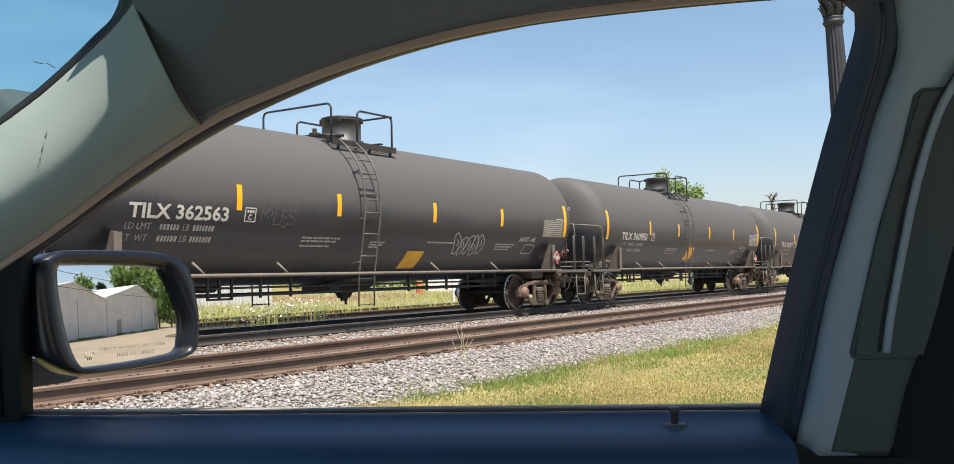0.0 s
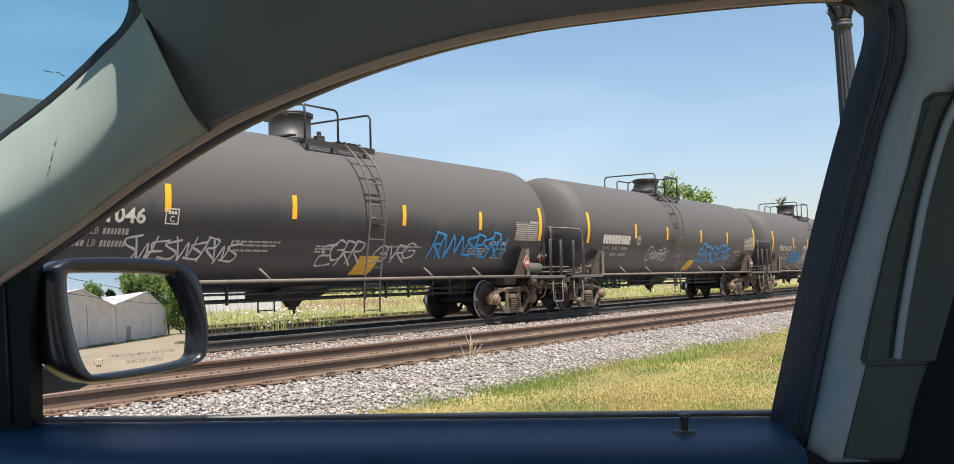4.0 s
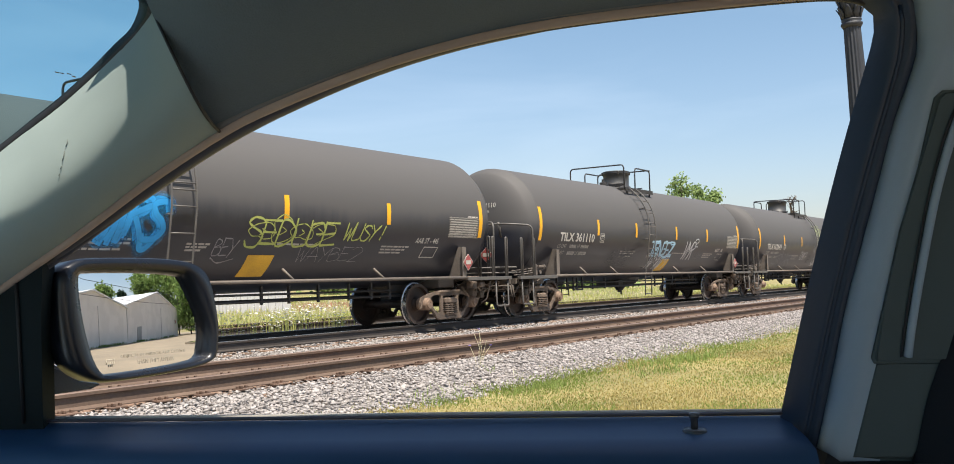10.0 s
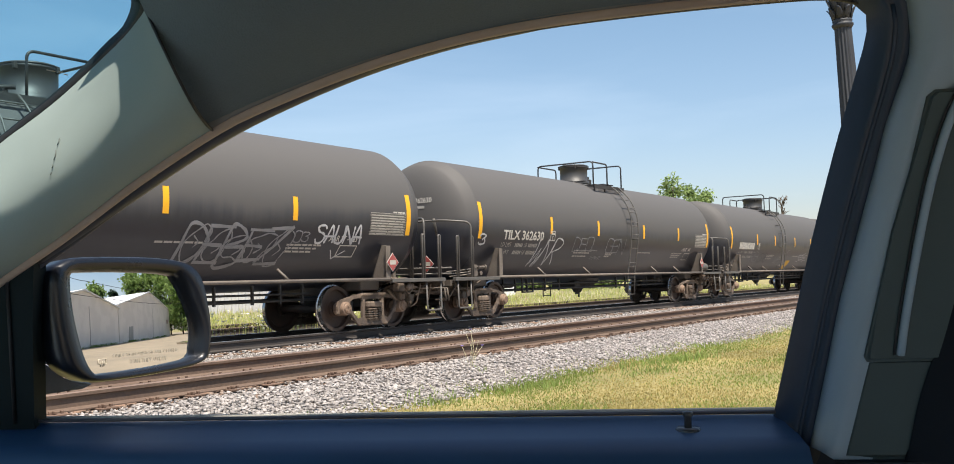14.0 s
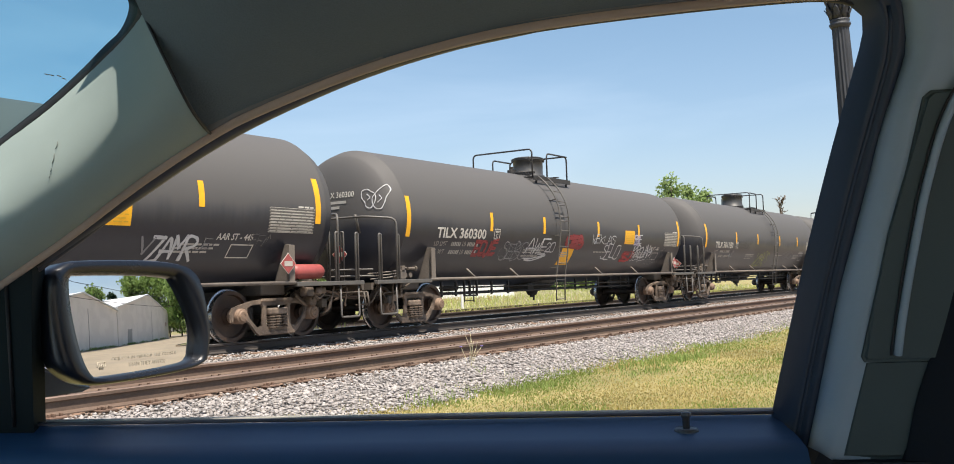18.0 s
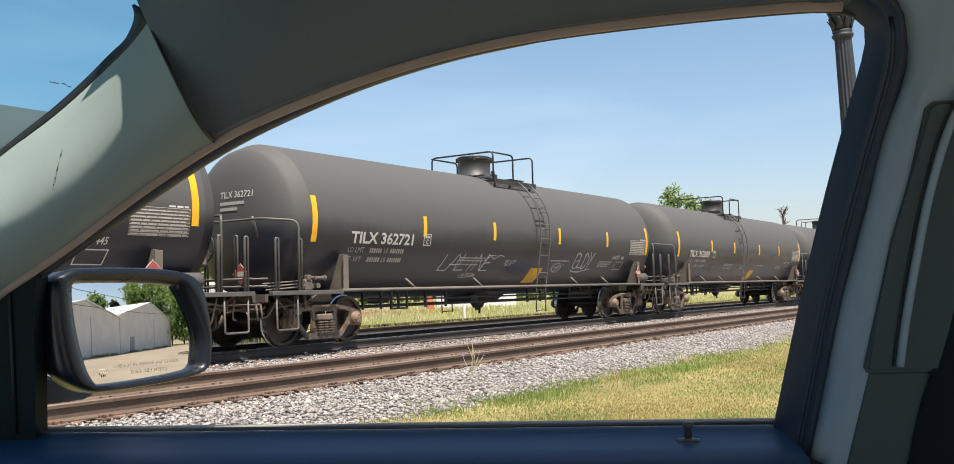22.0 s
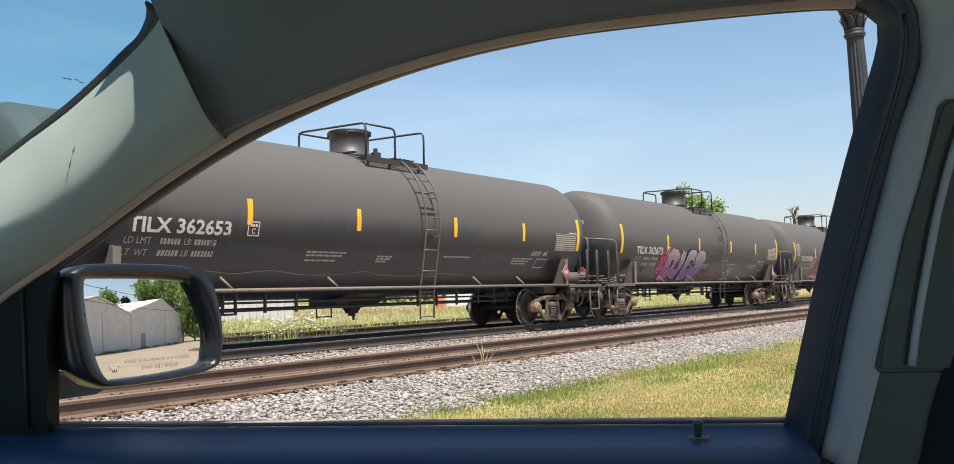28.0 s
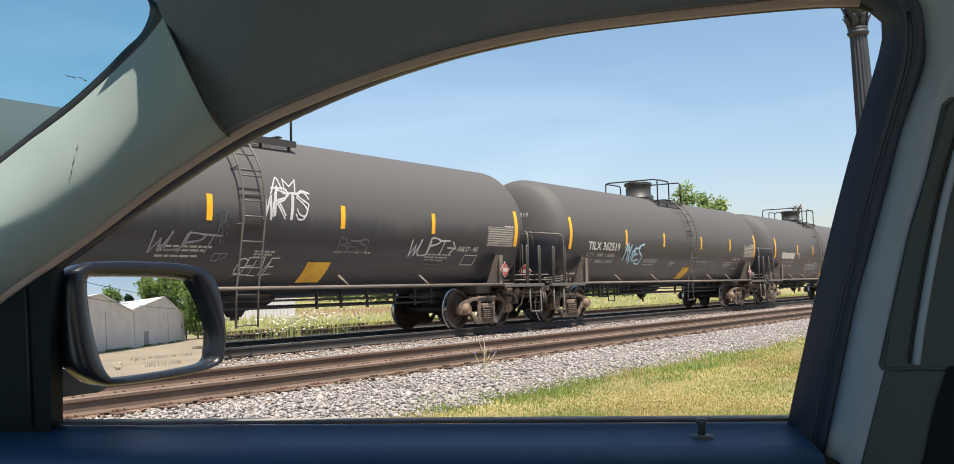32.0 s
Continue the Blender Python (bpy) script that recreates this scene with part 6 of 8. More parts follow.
PAINT["lime_fade"] = spray("spray_lime_to_white", (0.42, 0.50, 0.07), high=(0.66, 0.67, 0.66), z0=1.52, z1=1.74)
PAINT["pale_lime"] = spray("spray_lime_to_pale", (0.55, 0.58, 0.50), high=(0.46, 0.55, 0.22), z0=2.3, z1=3.0)
for k in ("blue", "pink", "white"):
    PAINT[k + "_mist"] = spray("spray_mist_" + k, HUES[k], 0.06, 0.17)
GLYPH = {"A": "00 26 40|02 42", "B": "00 06 26 35 34 03 33 42 41 30 00", "C": "45 36 16 05 01 10 30 41", "D": "00 06 26 44 42 20 00", "E": "46 06|06 00|00 40|03 33", "F": "46 06|06 00|03 33",
         "G": "45 36 16 05 01 10 30 41 43 23", "H": "00 06|40 46|03 43", "I": "20 26", "J": "36 31 20 00 01", "K": "00 06|46 03|03 40", "L": "06 00|00 40", "M": "00 06|06 23|23 46|46 40", "N": "00 06|06 40|40 46",
         "O": "16 05 01 10 30 41 45 36 16", "P": "00 06 36 45 34 03", "R": "00 06 36 45 34 03|13 40", "S": "45 36 16 05 14 33 42 30 10 01", "T": "06 46|26 20", "U": "06 01 10 30 41 46",
         "V": "06 20|20 46", "W": "06 10|10 24|24 30|30 46", "X": "00 46|06 40", "Y": "06 23|46 23 10", "Z": "06 46|46 00|00 40", "0": "16 05 01 10 30 41 45 36 16", "1": "15 26 20", "2": "05 16 36 45 44 00|00 40",
         "3": "05 16 36 45 34 23 34 42 41 30 10 01", "4": "36 02|02 42|36 30", "5": "46 06 04 34 42 30 00", "7": "06 46 20", "$": "45 26 05 14 33 42 20 01|27 20", ">": "03 43|25 43|43 21", "!": "26 22|21 20",
         "a": "44 14 03 01 10 31 44|44 40", "d": "46 40|43 13 02 10 30 41", "g": "44 14 03 11 31 44|44 40 20 00", "h": "06 00|03 24 43 40", "k": "06 00|44 02|12 40", "l": "16 11 20", "o": "14 03 01 10 30 41 43 34 14",
         "r": "00 04|02 14 34", "u": "04 01 10 30 41 44", "y": "04 21|44 20 00", "s": "43 14 03 32 41 10 00", "t": "26 21 30|04 44", "v": "04 20|20 44", "e": "02 42 44 14 02 10 40", "i": "24 20|25 26", "n": "00 04|03 14 34 40",
         "~": "00 14 22 36 44", "@": "03 16 36 45 42 30 11 02 14 34 43 22 12"}


def stroke_pts(line, tight):
    """Points along a line, its corners eased: tight 0 is round, 1 is straight."""
    P = [np.array(p, float) for p in line]
    if len(P) == 2:
        return [P[0] + (P[1] - P[0]) * t for t in np.linspace(0, 1, 5)]
    closed = np.linalg.norm(P[0] - P[-1]) < 1e-6
    Q = [P[-2] if closed else 2 * P[0] - P[1]] + P + [P[1] if closed else 2 * P[-1] - P[-2]]
    out, s = [], 0.5 * (1 - tight)
    for i in range(1, len(Q) - 2):
        a, b, c, d = Q[i - 1:i + 3]
        m0, m1 = (c - a) * s, (d - b) * s
        for t in np.linspace(0, 1, 6, endpoint=False):
            out.append((2 * t ** 3 - 3 * t * t + 1) * b + (t ** 3 - 2 * t * t + t) * m0 + (3 * t * t - 2 * t ** 3) * c + (t ** 3 - t * t) * m1)
    return out + [P[-1]]


def ribbon(V, F, C, line, w, off, place=skin, tight=0.15):
    """A spray stroke as a strip, with the distance from its edge kept at each point."""
    pts = stroke_pts(line, tight)
    n, b = len(pts), len(V)
    for i, p in enumerate(pts):
        d = pts[min(i + 1, n - 1)] - pts[max(i - 1, 0)]
        d = d / (np.linalg.norm(d) + 1e-9)
        ww = w * (0.5 + (0.07 * math.sin(i * 0.9 + b) if w < 0.1 else 0.0))
        q, e = np.array([-d[1], d[0]]) * ww, d * w * 0.35 * (-1 if i == 0 else 1 if i == n - 1 else 0)
        V += [place(*(p + q + e), off), place(*(p + e), off), place(*(p - q + e), off)]
        C += [0.0, ww, 0.0]
    F += [(b + 3 * i + k, b + 3 * i + k + 1, b + 3 * i + k + 4, b + 3 * i + k + 3) for i in range(n - 1) for k in (0, 1)]


def word_lines(word, x0, x1, z0, z1, rnd, slant=0.15, jitter=0.12, over=1.0, rise=0.0):
    out = []
    step, H = (x1 - x0) / max(1, len(word)), z1 - z0
    for k, ch in enumerate(word):
        up, sc = rise * (k + 0.5 - len(word) / 2) + rnd.uniform(-1, 1) * jitter * 0.3 * H, 1 + rnd.uniform(-1, 1) * jitter * 0.6
        for stroke in GLYPH.get(ch, "").split("|"):
            pts = []
            for xy in stroke.split():
                u, v = 0.5 + (int(xy[0]) / 4 - 0.5) * 0.8 * over, 0.5 + (int(xy[1]) / 6 - 0.5) * sc
                pts.append(np.array([x0 + (k + u) * step + slant * (v - 0.5) * H + rnd.uniform(-1, 1) * jitter * step * 0.22, z0 + (0.04 + 0.92 * v) * H + up + rnd.uniform(-1, 1) * jitter * H * 0.2]))
            if len(pts) > 1:
                if stroke.split()[0] == stroke.split()[-1]:
                    pts[-1] = pts[0]
                out.append(pts)
    return out


def scrawl_lines(x0, x1, z0, z1, rnd, n=7):
    """Loose letter-like loops across a box: leaning stems, hooks and bowls that run into one another."""
    out, step, H = [], (x1 - x0) / n, z1 - z0
    for k in range(n):
        c = x0 + (k + 0.5) * step
        up, dn = z0 + H * rnd.uniform(0.72, 1.0), z0 + H * rnd.uniform(0.0, 0.25)
        m, h = (up + dn) / 2, step * 0.75
        kind = rnd.randrange(6)
        stem = [(c - h * 0.8, dn), (c - h * 0.2, up)]
        if kind == 0:
            made = [stem, [(c - h * 0.3, up), (c + h * 0.9, up - 0.1 * H), (c + h * 0.6, m + 0.05 * H), (c - h * 0.3, m), (c + h * 1.2, dn)]]
        elif kind == 1:
            made = [[(c + h, up), (c - h * 0.6, up - 0.08 * H), (c - h * 0.3, m), (c + h * 0.6, m), (c - h * 0.8, m - 0.05 * H), (c - h * 0.7, dn), (c + h * 1.1, dn + 0.06 * H)]]
        elif kind == 2:
            made = [[(c + h * 0.9, up), (c - h * 0.5, up - 0.12 * H), (c - h * 0.4, m + 0.1 * H), (c + h * 0.7, m - 0.1 * H), (c + h * 0.3, dn), (c - h * 1.0, dn + 0.05 * H)]]
        elif kind == 3:
            made = [[(c - h * 0.9, dn), (c - h * 0.3, up), (c + h * 0.2, dn + 0.2 * H), (c + h * 0.5, dn), (c + h, up)]]
        elif kind == 4:
            made = [[(c + h * 0.9, up - 0.1 * H), (c, up), (c - h * 0.9, m), (c - h * 0.3, dn), (c + h * 0.8, dn + 0.1 * H), (c + h * 0.9, m), (c, m)]]
        else:
            made = [[(c - h, up), (c - h * 0.2, dn)], [(c - h * 0.2, dn), (c + h * 0.3, m + 0.2 * H), (c + h * 0.6, dn + 0.1 * H), (c + h * 1.1, up)]]
        out += [[np.array(p) for p in line] for line in made]
    return out


def swash(x0, x1, z, rnd, h=0.05):
    """A quick line under a word."""
    return [np.array(p) for p in ((x0, z + rnd.uniform(-h, h)), (x0 * 0.6 + x1 * 0.4, z - h), (x1, z + rnd.uniform(0, 1.5 * h)))]


def bubble_lines(x0, x1, z0, z1, rnd, n):
    """Rounded outline letters that lean on one another."""
    out, step, H = [], (x1 - x0) / n, z1 - z0
    for k in range(n):
        c, m = x0 + (k + 0.5) * step, z0 + H * rnd.uniform(0.42, 0.58)
        a, b, tilt = step * rnd.uniform(0.5, 0.68), H * rnd.uniform(0.36, 0.48), rnd.uniform(-0.1, 0.4)
        q = rnd.uniform(0, 6.28)
        loop = []
        for i in range(11):
            t = 2 * math.pi * i / 10
            r = 1 + 0.22 * math.sin(2 * t + q) + 0.14 * math.sin(3 * t + 2 * q)
            u, v = a * r * math.cos(t), b * r * math.sin(t)
            loop.append(np.array([c + u + tilt * v, m + v]))
        loop[-1] = loop[0]
        out.append(loop)
        s = rnd.choice((-1, 1))
        out.append([np.array(p) for p in ((c - a * 0.25, m + s * b * 0.45), (c + a * 0.2, m + s * b * 0.1), (c - a * 0.1, m - s * b * 0.2))])
    return out


def lay(car, colour, lines, w, off, place=skin, tight=0.15, label=""):
    V, F, C = [], [], []
    for k, line in enumerate(lines):
        ribbon(V, F, C, line, w, off + 0.0004 * k, place, tight)
    me = mesh_from("graffiti", V, F, PAINT[colour])
    me.attributes.new("cover", "FLOAT", "POINT").data.foreach_set("value", C)
    return part("graffiti", me, None, CARS[car], label or "%s spray-painted graffiti" % colour.split("_mist")[0].replace("_", " "))


def tag(car, colour, x0, x1, z0, z1, word="", w=0.0, n=0, seed=0, slant=0.15, jitter=0.18, over=1.15, echo=0, under=0, rise=0.0, loops=0, mist=False, tight=0.15):
    """One piece of graffiti on a tank: a word, outline loops or a loose scrawl; echo goes over it again, under adds a swash below."""
    rnd = random.Random(car * 100 + int(x0 * 10) + seed)
    if loops:
        lines = bubble_lines(x0, x1, z0, z1, rnd, loops)
    elif word:
        lines = word_lines(word, x0, x1, z0, z1, rnd, slant, jitter, over, rise)
    else:
        lines = scrawl_lines(x0, x1, z0, z1, rnd, n or max(3, int((x1 - x0) / 0.24)))
    for k in range(echo):
        d = 0.05 * (z1 - z0) * (k + 1)
        lines += word_lines(word, x0 + d, x1 + d, z0 + d, z1 - d * 0.4, rnd, slant, jitter * 2, over) if word else scrawl_lines(x0 + d, x1 - d, z0 + d, z1 - d, rnd, max(3, int((x1 - x0) / 0.3)))
    for k in range(under):
        lines.append(swash(x0 + 0.1 * k, x1, z0 - 0.05 - 0.05 * k, rnd))
    w = 1.25 * (w or max(0.022, 0.075 * (z1 - z0)))
    if mist:
        lay(car, colour + "_mist", lines, w * 2.6, 0.012, tight=tight)
    return lay(car, colour, lines, w, 0.016, tight=tight)


def block(car, word, x0, x1, z0, z1, layers, w, over=0.95, slant=0.08, jitter=0.04, rise=0.0, tight=0.3):
    """Fat letters laid in layers: colour, width added to the letters', shift across and up."""
    step = (x1 - x0) / len(word)
    for i, ch in enumerate(word):
        for k, (colour, more, dx, dz) in enumerate(layers):
            rnd = random.Random(car * 10 + i)
            up = rise * (i + 0.5 - len(word) / 2) + dz
            lines = word_lines(ch, x0 + step * i + dx, x0 + step * (i + 1) + dx, z0 + up, z1 + up, rnd, slant, jitter, over)
            lay(car, colour, lines, w + more, 0.014 + 0.004 * k + 0.004 * len(layers) * i, tight=tight)


def described(car, label):
    tagged(CARS[car], label)


def head_tag(car, colour, y0, y1, z0, z1, word="", seed=0, w=0.045):
    """A piece on the leading head of a tank."""
    rnd = random.Random(seed)
    lines = word_lines(word, 0, y1 - y0, z0, z1, rnd, 0.2, 0.15, 1.2) if word else bubble_lines(0, y1 - y0, z0, z1, rnd, 2)
    return lay(car, colour, lines, w, 0.016, place=lambda u, z, off: head_skin(y1 - u, z, off))


def ring_line(x, z, a, b, turn=0.0):
    pts = [np.array([x + a * math.cos(t + turn), z + b * math.sin(t + turn)]) for t in (2 * math.pi * i / 10 for i in range(11))]
    pts[-1] = pts[0]
    return pts


def face_doodle(car, colour, x, z):
    """A long-nosed cartoon-like doodle of two rings."""
    lines = [ring_line(x, z, 0.27, 0.27), ring_line(x + 0.02, z - 0.44, 0.24, 0.20), ring_line(x + 0.12, z + 0.02, 0.05, 0.09)]
    lines += [[np.array((x + a, z + b)), np.array((x + c, z + d))] for a, b, c, d in ((0.18, -0.18, 0.44, -0.14), (0.44, -0.14, 0.62, -0.03), (0.44, -0.14, 0.60, -0.17), (-0.08, -0.40, 0.12, -0.36), (-0.06, -0.50, 0.12, -0.44), (0.0, -0.34, -0.02, -0.54), (0.08, -0.34, 0.07, -0.53))]
    lines.append([np.array((x + a, z + b)) for a, b in ((0.20, 0.18), (0.36, 0.22), (0.30, -0.12))])
    lay(car, colour, lines, 0.055, 0.016)


W, G, B = "white", "grey", "blue"
head_tag(18, "faint", -1.25, -0.3, 2.45, 2.85, "RXZ")
head_tag(19, W, -1.28, -0.80, 2.50, 2.95, w=0.028)
head_tag(26, "pale_blue", -1.35, -0.75, 2.5, 3.0, "WMS", 3, 0.045)
tag(0, "faint", -3.86, -3.05, 1.9, 2.2, "MILES"), tag(0, W, 2.30, 3.54, 1.43, 1.86, loops=5, w=0.026)
tag(2, "faint", -4.61, -3.9, 1.39, 1.75, "GN", w=0.02), tag(2, "faint", -3.8, -3.21, 1.5, 1.79, "V44", w=0.02), tag(2, W, 2.40, 3.45, 1.50, 1.72, n=5, w=0.014), tag(2, W, 3.50, 4.25, 1.54, 1.76, n=5, w=0.014), tag(2, W, 4.33, 4.66, 1.70, 1.93, "17", w=0.018), tag(2, W, 4.74, 5.18, 1.74, 1.93, n=4, w=0.014)
tag(3, B, 2.3, 4.19, 1.55, 2.0, "GANDAB", 0.04, echo=1), tag(3, B, 2.09, 2.5, 1.3, 1.6, "5", 0.02), tag(3, B, 2.7, 3.3, 1.28, 1.5, "EN", 0.02), described(3, "black railway tank car with a blue graffiti scrawl")
tag(4, W, -4.9, -2.6, 1.32, 1.78), tag(4, W, -0.5, 0.6, 1.3, 1.78), tag(4, W, 1.1, 2.3, 1.35, 1.8), tag(4, B, 2.9, 5.9, 1.45, 2.1, n=9)
tag(5, B, 1.2, 4.6, 1.4, 2.1, n=9), tag(5, W, -3.2, -1.6, 1.4, 1.9)
tag(6, B, -4.75, -2.95, 1.43, 1.88, "GRNERA", 0.055, mist=True), tag(6, B, -3.08, -2.77, 1.39, 1.53, "HES", 0.018), tag(6, W, -2.65, -1.45, 1.42, 2.22, "SWOB", 0.055, over=1.35, jitter=0.2, tight=0.0), tag(6, W, -2.73, -1.39, 1.27, 2.26, loops=3, w=0.03), tag(6, W, -1.71, -1.27, 1.42, 1.67, "TKU", 0.02, under=1)
tag(6, B, -0.05, 1.40, 1.50, 2.12, "MACES", 0.075, echo=2, slant=0.35, mist=True), tag(6, B, 1.29, 1.8, 1.5, 1.67, "3EN3", 0.018), tag(6, B, 1.25, 2.12, 1.34, 1.5, n=6, w=0.018), tag(6, W, 2.53, 3.81, 1.43, 1.90, loops=5, w=0.028), tag(6, "faint", 4.96, 5.77, 1.39, 1.57, n=4)
described(6, "black railway tank car with blue and white graffiti scrawls")
tag(7, B, -4.5, -2.85, 1.43, 1.87, "GAVIZ>", 0.055, mist=True, under=1), tag(7, B, -2.75, -1.15, 1.68, 2.08, "GANDA>", 0.05, over=1.25), tag(7, B, -1.15, 0.1, 1.55, 2.24, "EMKS", 0.06, echo=2, slant=0.55, jitter=0.2, mist=True)
tag(7, B, -1.05, 0.45, 1.36, 1.66, "OSA", 0.06, over=1.3, tight=0.0), tag(7, W, 1.24, 3.70, 1.60, 2.17, "ACEIWH>", 0.04, slant=0.3, over=0.95, jitter=0.05), tag(7, "faint", 3.71, 4.5, 1.37, 1.54, n=4)
described(7, "black railway tank car covered in blue graffiti and white letters")
tag(8, "lime", -4.4, -2.97, 1.45, 1.87, "BENZ", 0.05, echo=1), tag(8, B, -2.80, -1.40, 1.78, 2.11, "GANDA>", 0.045, over=1.25, mist=True), face_doodle(8, "lime", -0.42, 2.72), tag(8, G, -0.08, 0.42, 1.44, 1.68, "WIRE", 0.02)
tag(8, B, 0.72, 2.17, 1.52, 2.13, "SELOS", 0.07, echo=2, slant=0.3, mist=True), tag(8, "green", 2.28, 3.40, 1.53, 2.18, "GENZ", 0.055, echo=1, over=1.3), tag(8, W, 3.92, 5.12, 1.72, 2.05, "SURFA", 0.032, over=1.2), tag(8, G, 3.26, 4.0, 1.31, 1.6, n=4, w=0.018), tag(8, G, 5.08, 5.71, 1.44, 1.67, "EWZ", 0.022)
described(8, "black railway tank car with lime, blue and green graffiti")
tag(9, B, -2.70, -2.22, 1.78, 2.12, "SE", 0.036, echo=1, jitter=0.3, slant=0.4), tag(9, W, -2.45, -1.55, 1.60, 1.90, "2021", 0.045, over=1.2), tag(9, W, -2.55, -1.75, 1.43, 1.58, "@~", 0.04), tag(9, B, -0.56, 0.55, 1.48, 1.74, "BENEI", 0.05, over=1.25, mist=True), tag(9, B, -0.70, 0.67, 1.46, 1.74, "~>", 0.03), tag(9, G, 0.89, 1.23, 1.45, 1.72, "hls", 0.018), tag(9, W, 1.33, 1.95, 1.42, 1.70, "TKU", 0.038)
tag(9, W, 2.05, 3.12, 1.64, 2.0, "2021", 0.045, over=1.2), tag(9, W, 2.2, 2.75, 1.33, 1.64, "$", 0.04), tag(9, W, 2.05, 2.95, 1.50, 1.62, "~~", 0.03), tag(9, G, 3.08, 3.78, 1.40, 1.61, "BEY", 0.022, under=1), described(9, "black railway tank car with white numerals and blue graffiti")
tag(10, B, -5.08, -3.92, 1.57, 1.91, "HENLY", 0.04, echo=1), tag(10, B, -2.55, -1.27, 1.65, 2.32, "MWRS", 0.085, echo=2, slant=0.35, mist=True), tag(10, "lime", 0.48, 2.72, 1.65, 2.12, "SEDUGE", 0.04, over=1.25, jitter=0.16), tag(10, "lime", 0.6, 2.5, 1.7, 2.14, loops=4, w=0.022), tag(10, "lime", 2.93, 4.17, 1.78, 2.10, "WUSY!", 0.032, slant=0.4), tag(10, G, -0.14, 0.34, 1.46, 1.75, "BEY", 0.025, under=1), tag(10, G, 1.81, 3.57, 1.39, 1.66, "WAYBE2", 0.02)
described(10, "black railway tank car with blue and lime graffiti")
tag(11, "pale_blue", -0.6, 1.2, 1.58, 2.03, "TENGEZ", 0.05, over=1.25, echo=1, mist=False), tag(11, W, -0.35, 1.1, 1.18, 1.68, "WMWM", 0.04, over=1.3, slant=0.35), tag(11, W, 2.22, 3.1, 1.48, 2.1, "VMR", 0.055, slant=0.4, over=1.2), tag(11, W, 3.12, 3.41, 1.92, 2.17, "2", 0.035), tag(11, G, 3.21, 3.84, 1.53, 1.68, "LiE33", 0.018), tag(11, "faint", -3.38, -1.71, 1.27, 1.76, "AWBE", 0.035, echo=1)
tag(12, G, -4.98, -2.74, 1.22, 1.86, n=6), tag(12, W, -1.3, -0.75, 1.54, 1.86, "ON", 0.04), tag(12, W, -0.68, -0.28, 1.68, 1.88, "4!2", 0.03), tag(12, "faint", -0.04, 0.52, 1.40, 1.69, "GEY", 0.03, echo=1), tag(12, W, 0.71, 0.98, 1.80, 2.17, "R8N", 0.02), tag(12, "pale_lime", 1.12, 2.30, 2.45, 3.18, "7TMHWPP", 0.024, over=1.35, slant=0.1), tag(12, "pale_lime", 1.15, 2.40, 1.98, 2.55, "VUVJ", 0.026, slant=0.3, over=1.3)
tag(12, "yellow", 1.59, 3.21, 1.73, 2.07, "GEDUS", 0.042, over=1.25), tag(12, "lime", 1.65, 2.95, 1.72, 2.05, loops=4, w=0.02), tag(12, W, 1.19, 1.96, 1.42, 1.77, "PSE", 0.035, over=1.25, under=2), tag(12, W, 1.25, 1.9, 1.25, 1.45, n=3, w=0.03), tag(12, "lime", 1.97, 2.52, 1.45, 1.65, "@", 0.022), tag(12, G, 2.70, 3.11, 1.41, 1.68, n=3, w=0.02)
block(12, "PHES", 3.50, 5.22, 1.40, 1.98, [("green", 0.05, 0, 0)], 0.20, over=1.0, slant=0.3, jitter=0.1), block(12, "PHES", 3.50, 5.22, 1.40, 1.98, [("black", 0, 0.07, 0.006)], 0.014, over=1.25, slant=0.3, jitter=0.1), tag(12, "faint", 5.27, 6.19, 1.37, 1.96, "REWO", 0.03, echo=1), described(12, "black railway tank car with white, lime and green graffiti")
tag(13, G, -2.48, -0.9, 1.42, 1.98, "WEGZ", 0.05, over=1.3), tag(13, G, -1.0, 0.47, 1.49, 2.0, "EJC>", 0.05, over=1.2, under=1)
tag(14, W, -6.0, -4.0, 1.32, 1.9, "ZUN0X", 0.03, slant=0.4), tag(14, W, -3.84, -2.2, 1.26, 2.0, "WHJ>", 0.035, over=1.2), tag(14, G, 1.78, 4.05, 1.36, 1.97, "DEBEZ", 0.055, over=1.35, jitter=0.2, slant=0.25), tag(14, G, 1.8, 4.15, 1.34, 1.95, loops=5, w=0.03), tag(14, G, 4.23, 4.61, 1.73, 1.93, "03", 0.028), tag(14, W, 4.79, 6.10, 1.74, 2.09, "SAUNA", 0.042, over=1.1), tag(14, W, 5.25, 5.68, 1.45, 1.60, "V", 0.025, slant=0.6)
described(14, "black railway tank car with large white graffiti letters")
tag(15, W, -4.86, -3.6, 1.32, 1.99, "WNR", 0.035, over=1.3, slant=0.4), tag(15, W, -7.62, -7.35, 1.80, 2.05, "3", 0.04), tag(15, G, -2.83, -1.33, 1.70, 2.08, "DEOL", 0.03, over=1.3), tag(15, G, -0.76, 0.46, 1.62, 2.08, "GEN", 0.032, over=1.3), tag(15, G, -1.59, -0.98, 1.44, 1.6, n=3, w=0.02)
tag(16, G, -4.81, -3.8, 1.43, 1.84, "RB", 0.04), tag(16, "faint", -3.6, -2.55, 1.43, 1.84, loops=2, w=0.03), tag(16, G, -1.29, 0.64, 1.3, 1.95, "WAKS", 0.04, slant=0.4), tag(16, W, 2.4, 3.8, 1.45, 1.85)
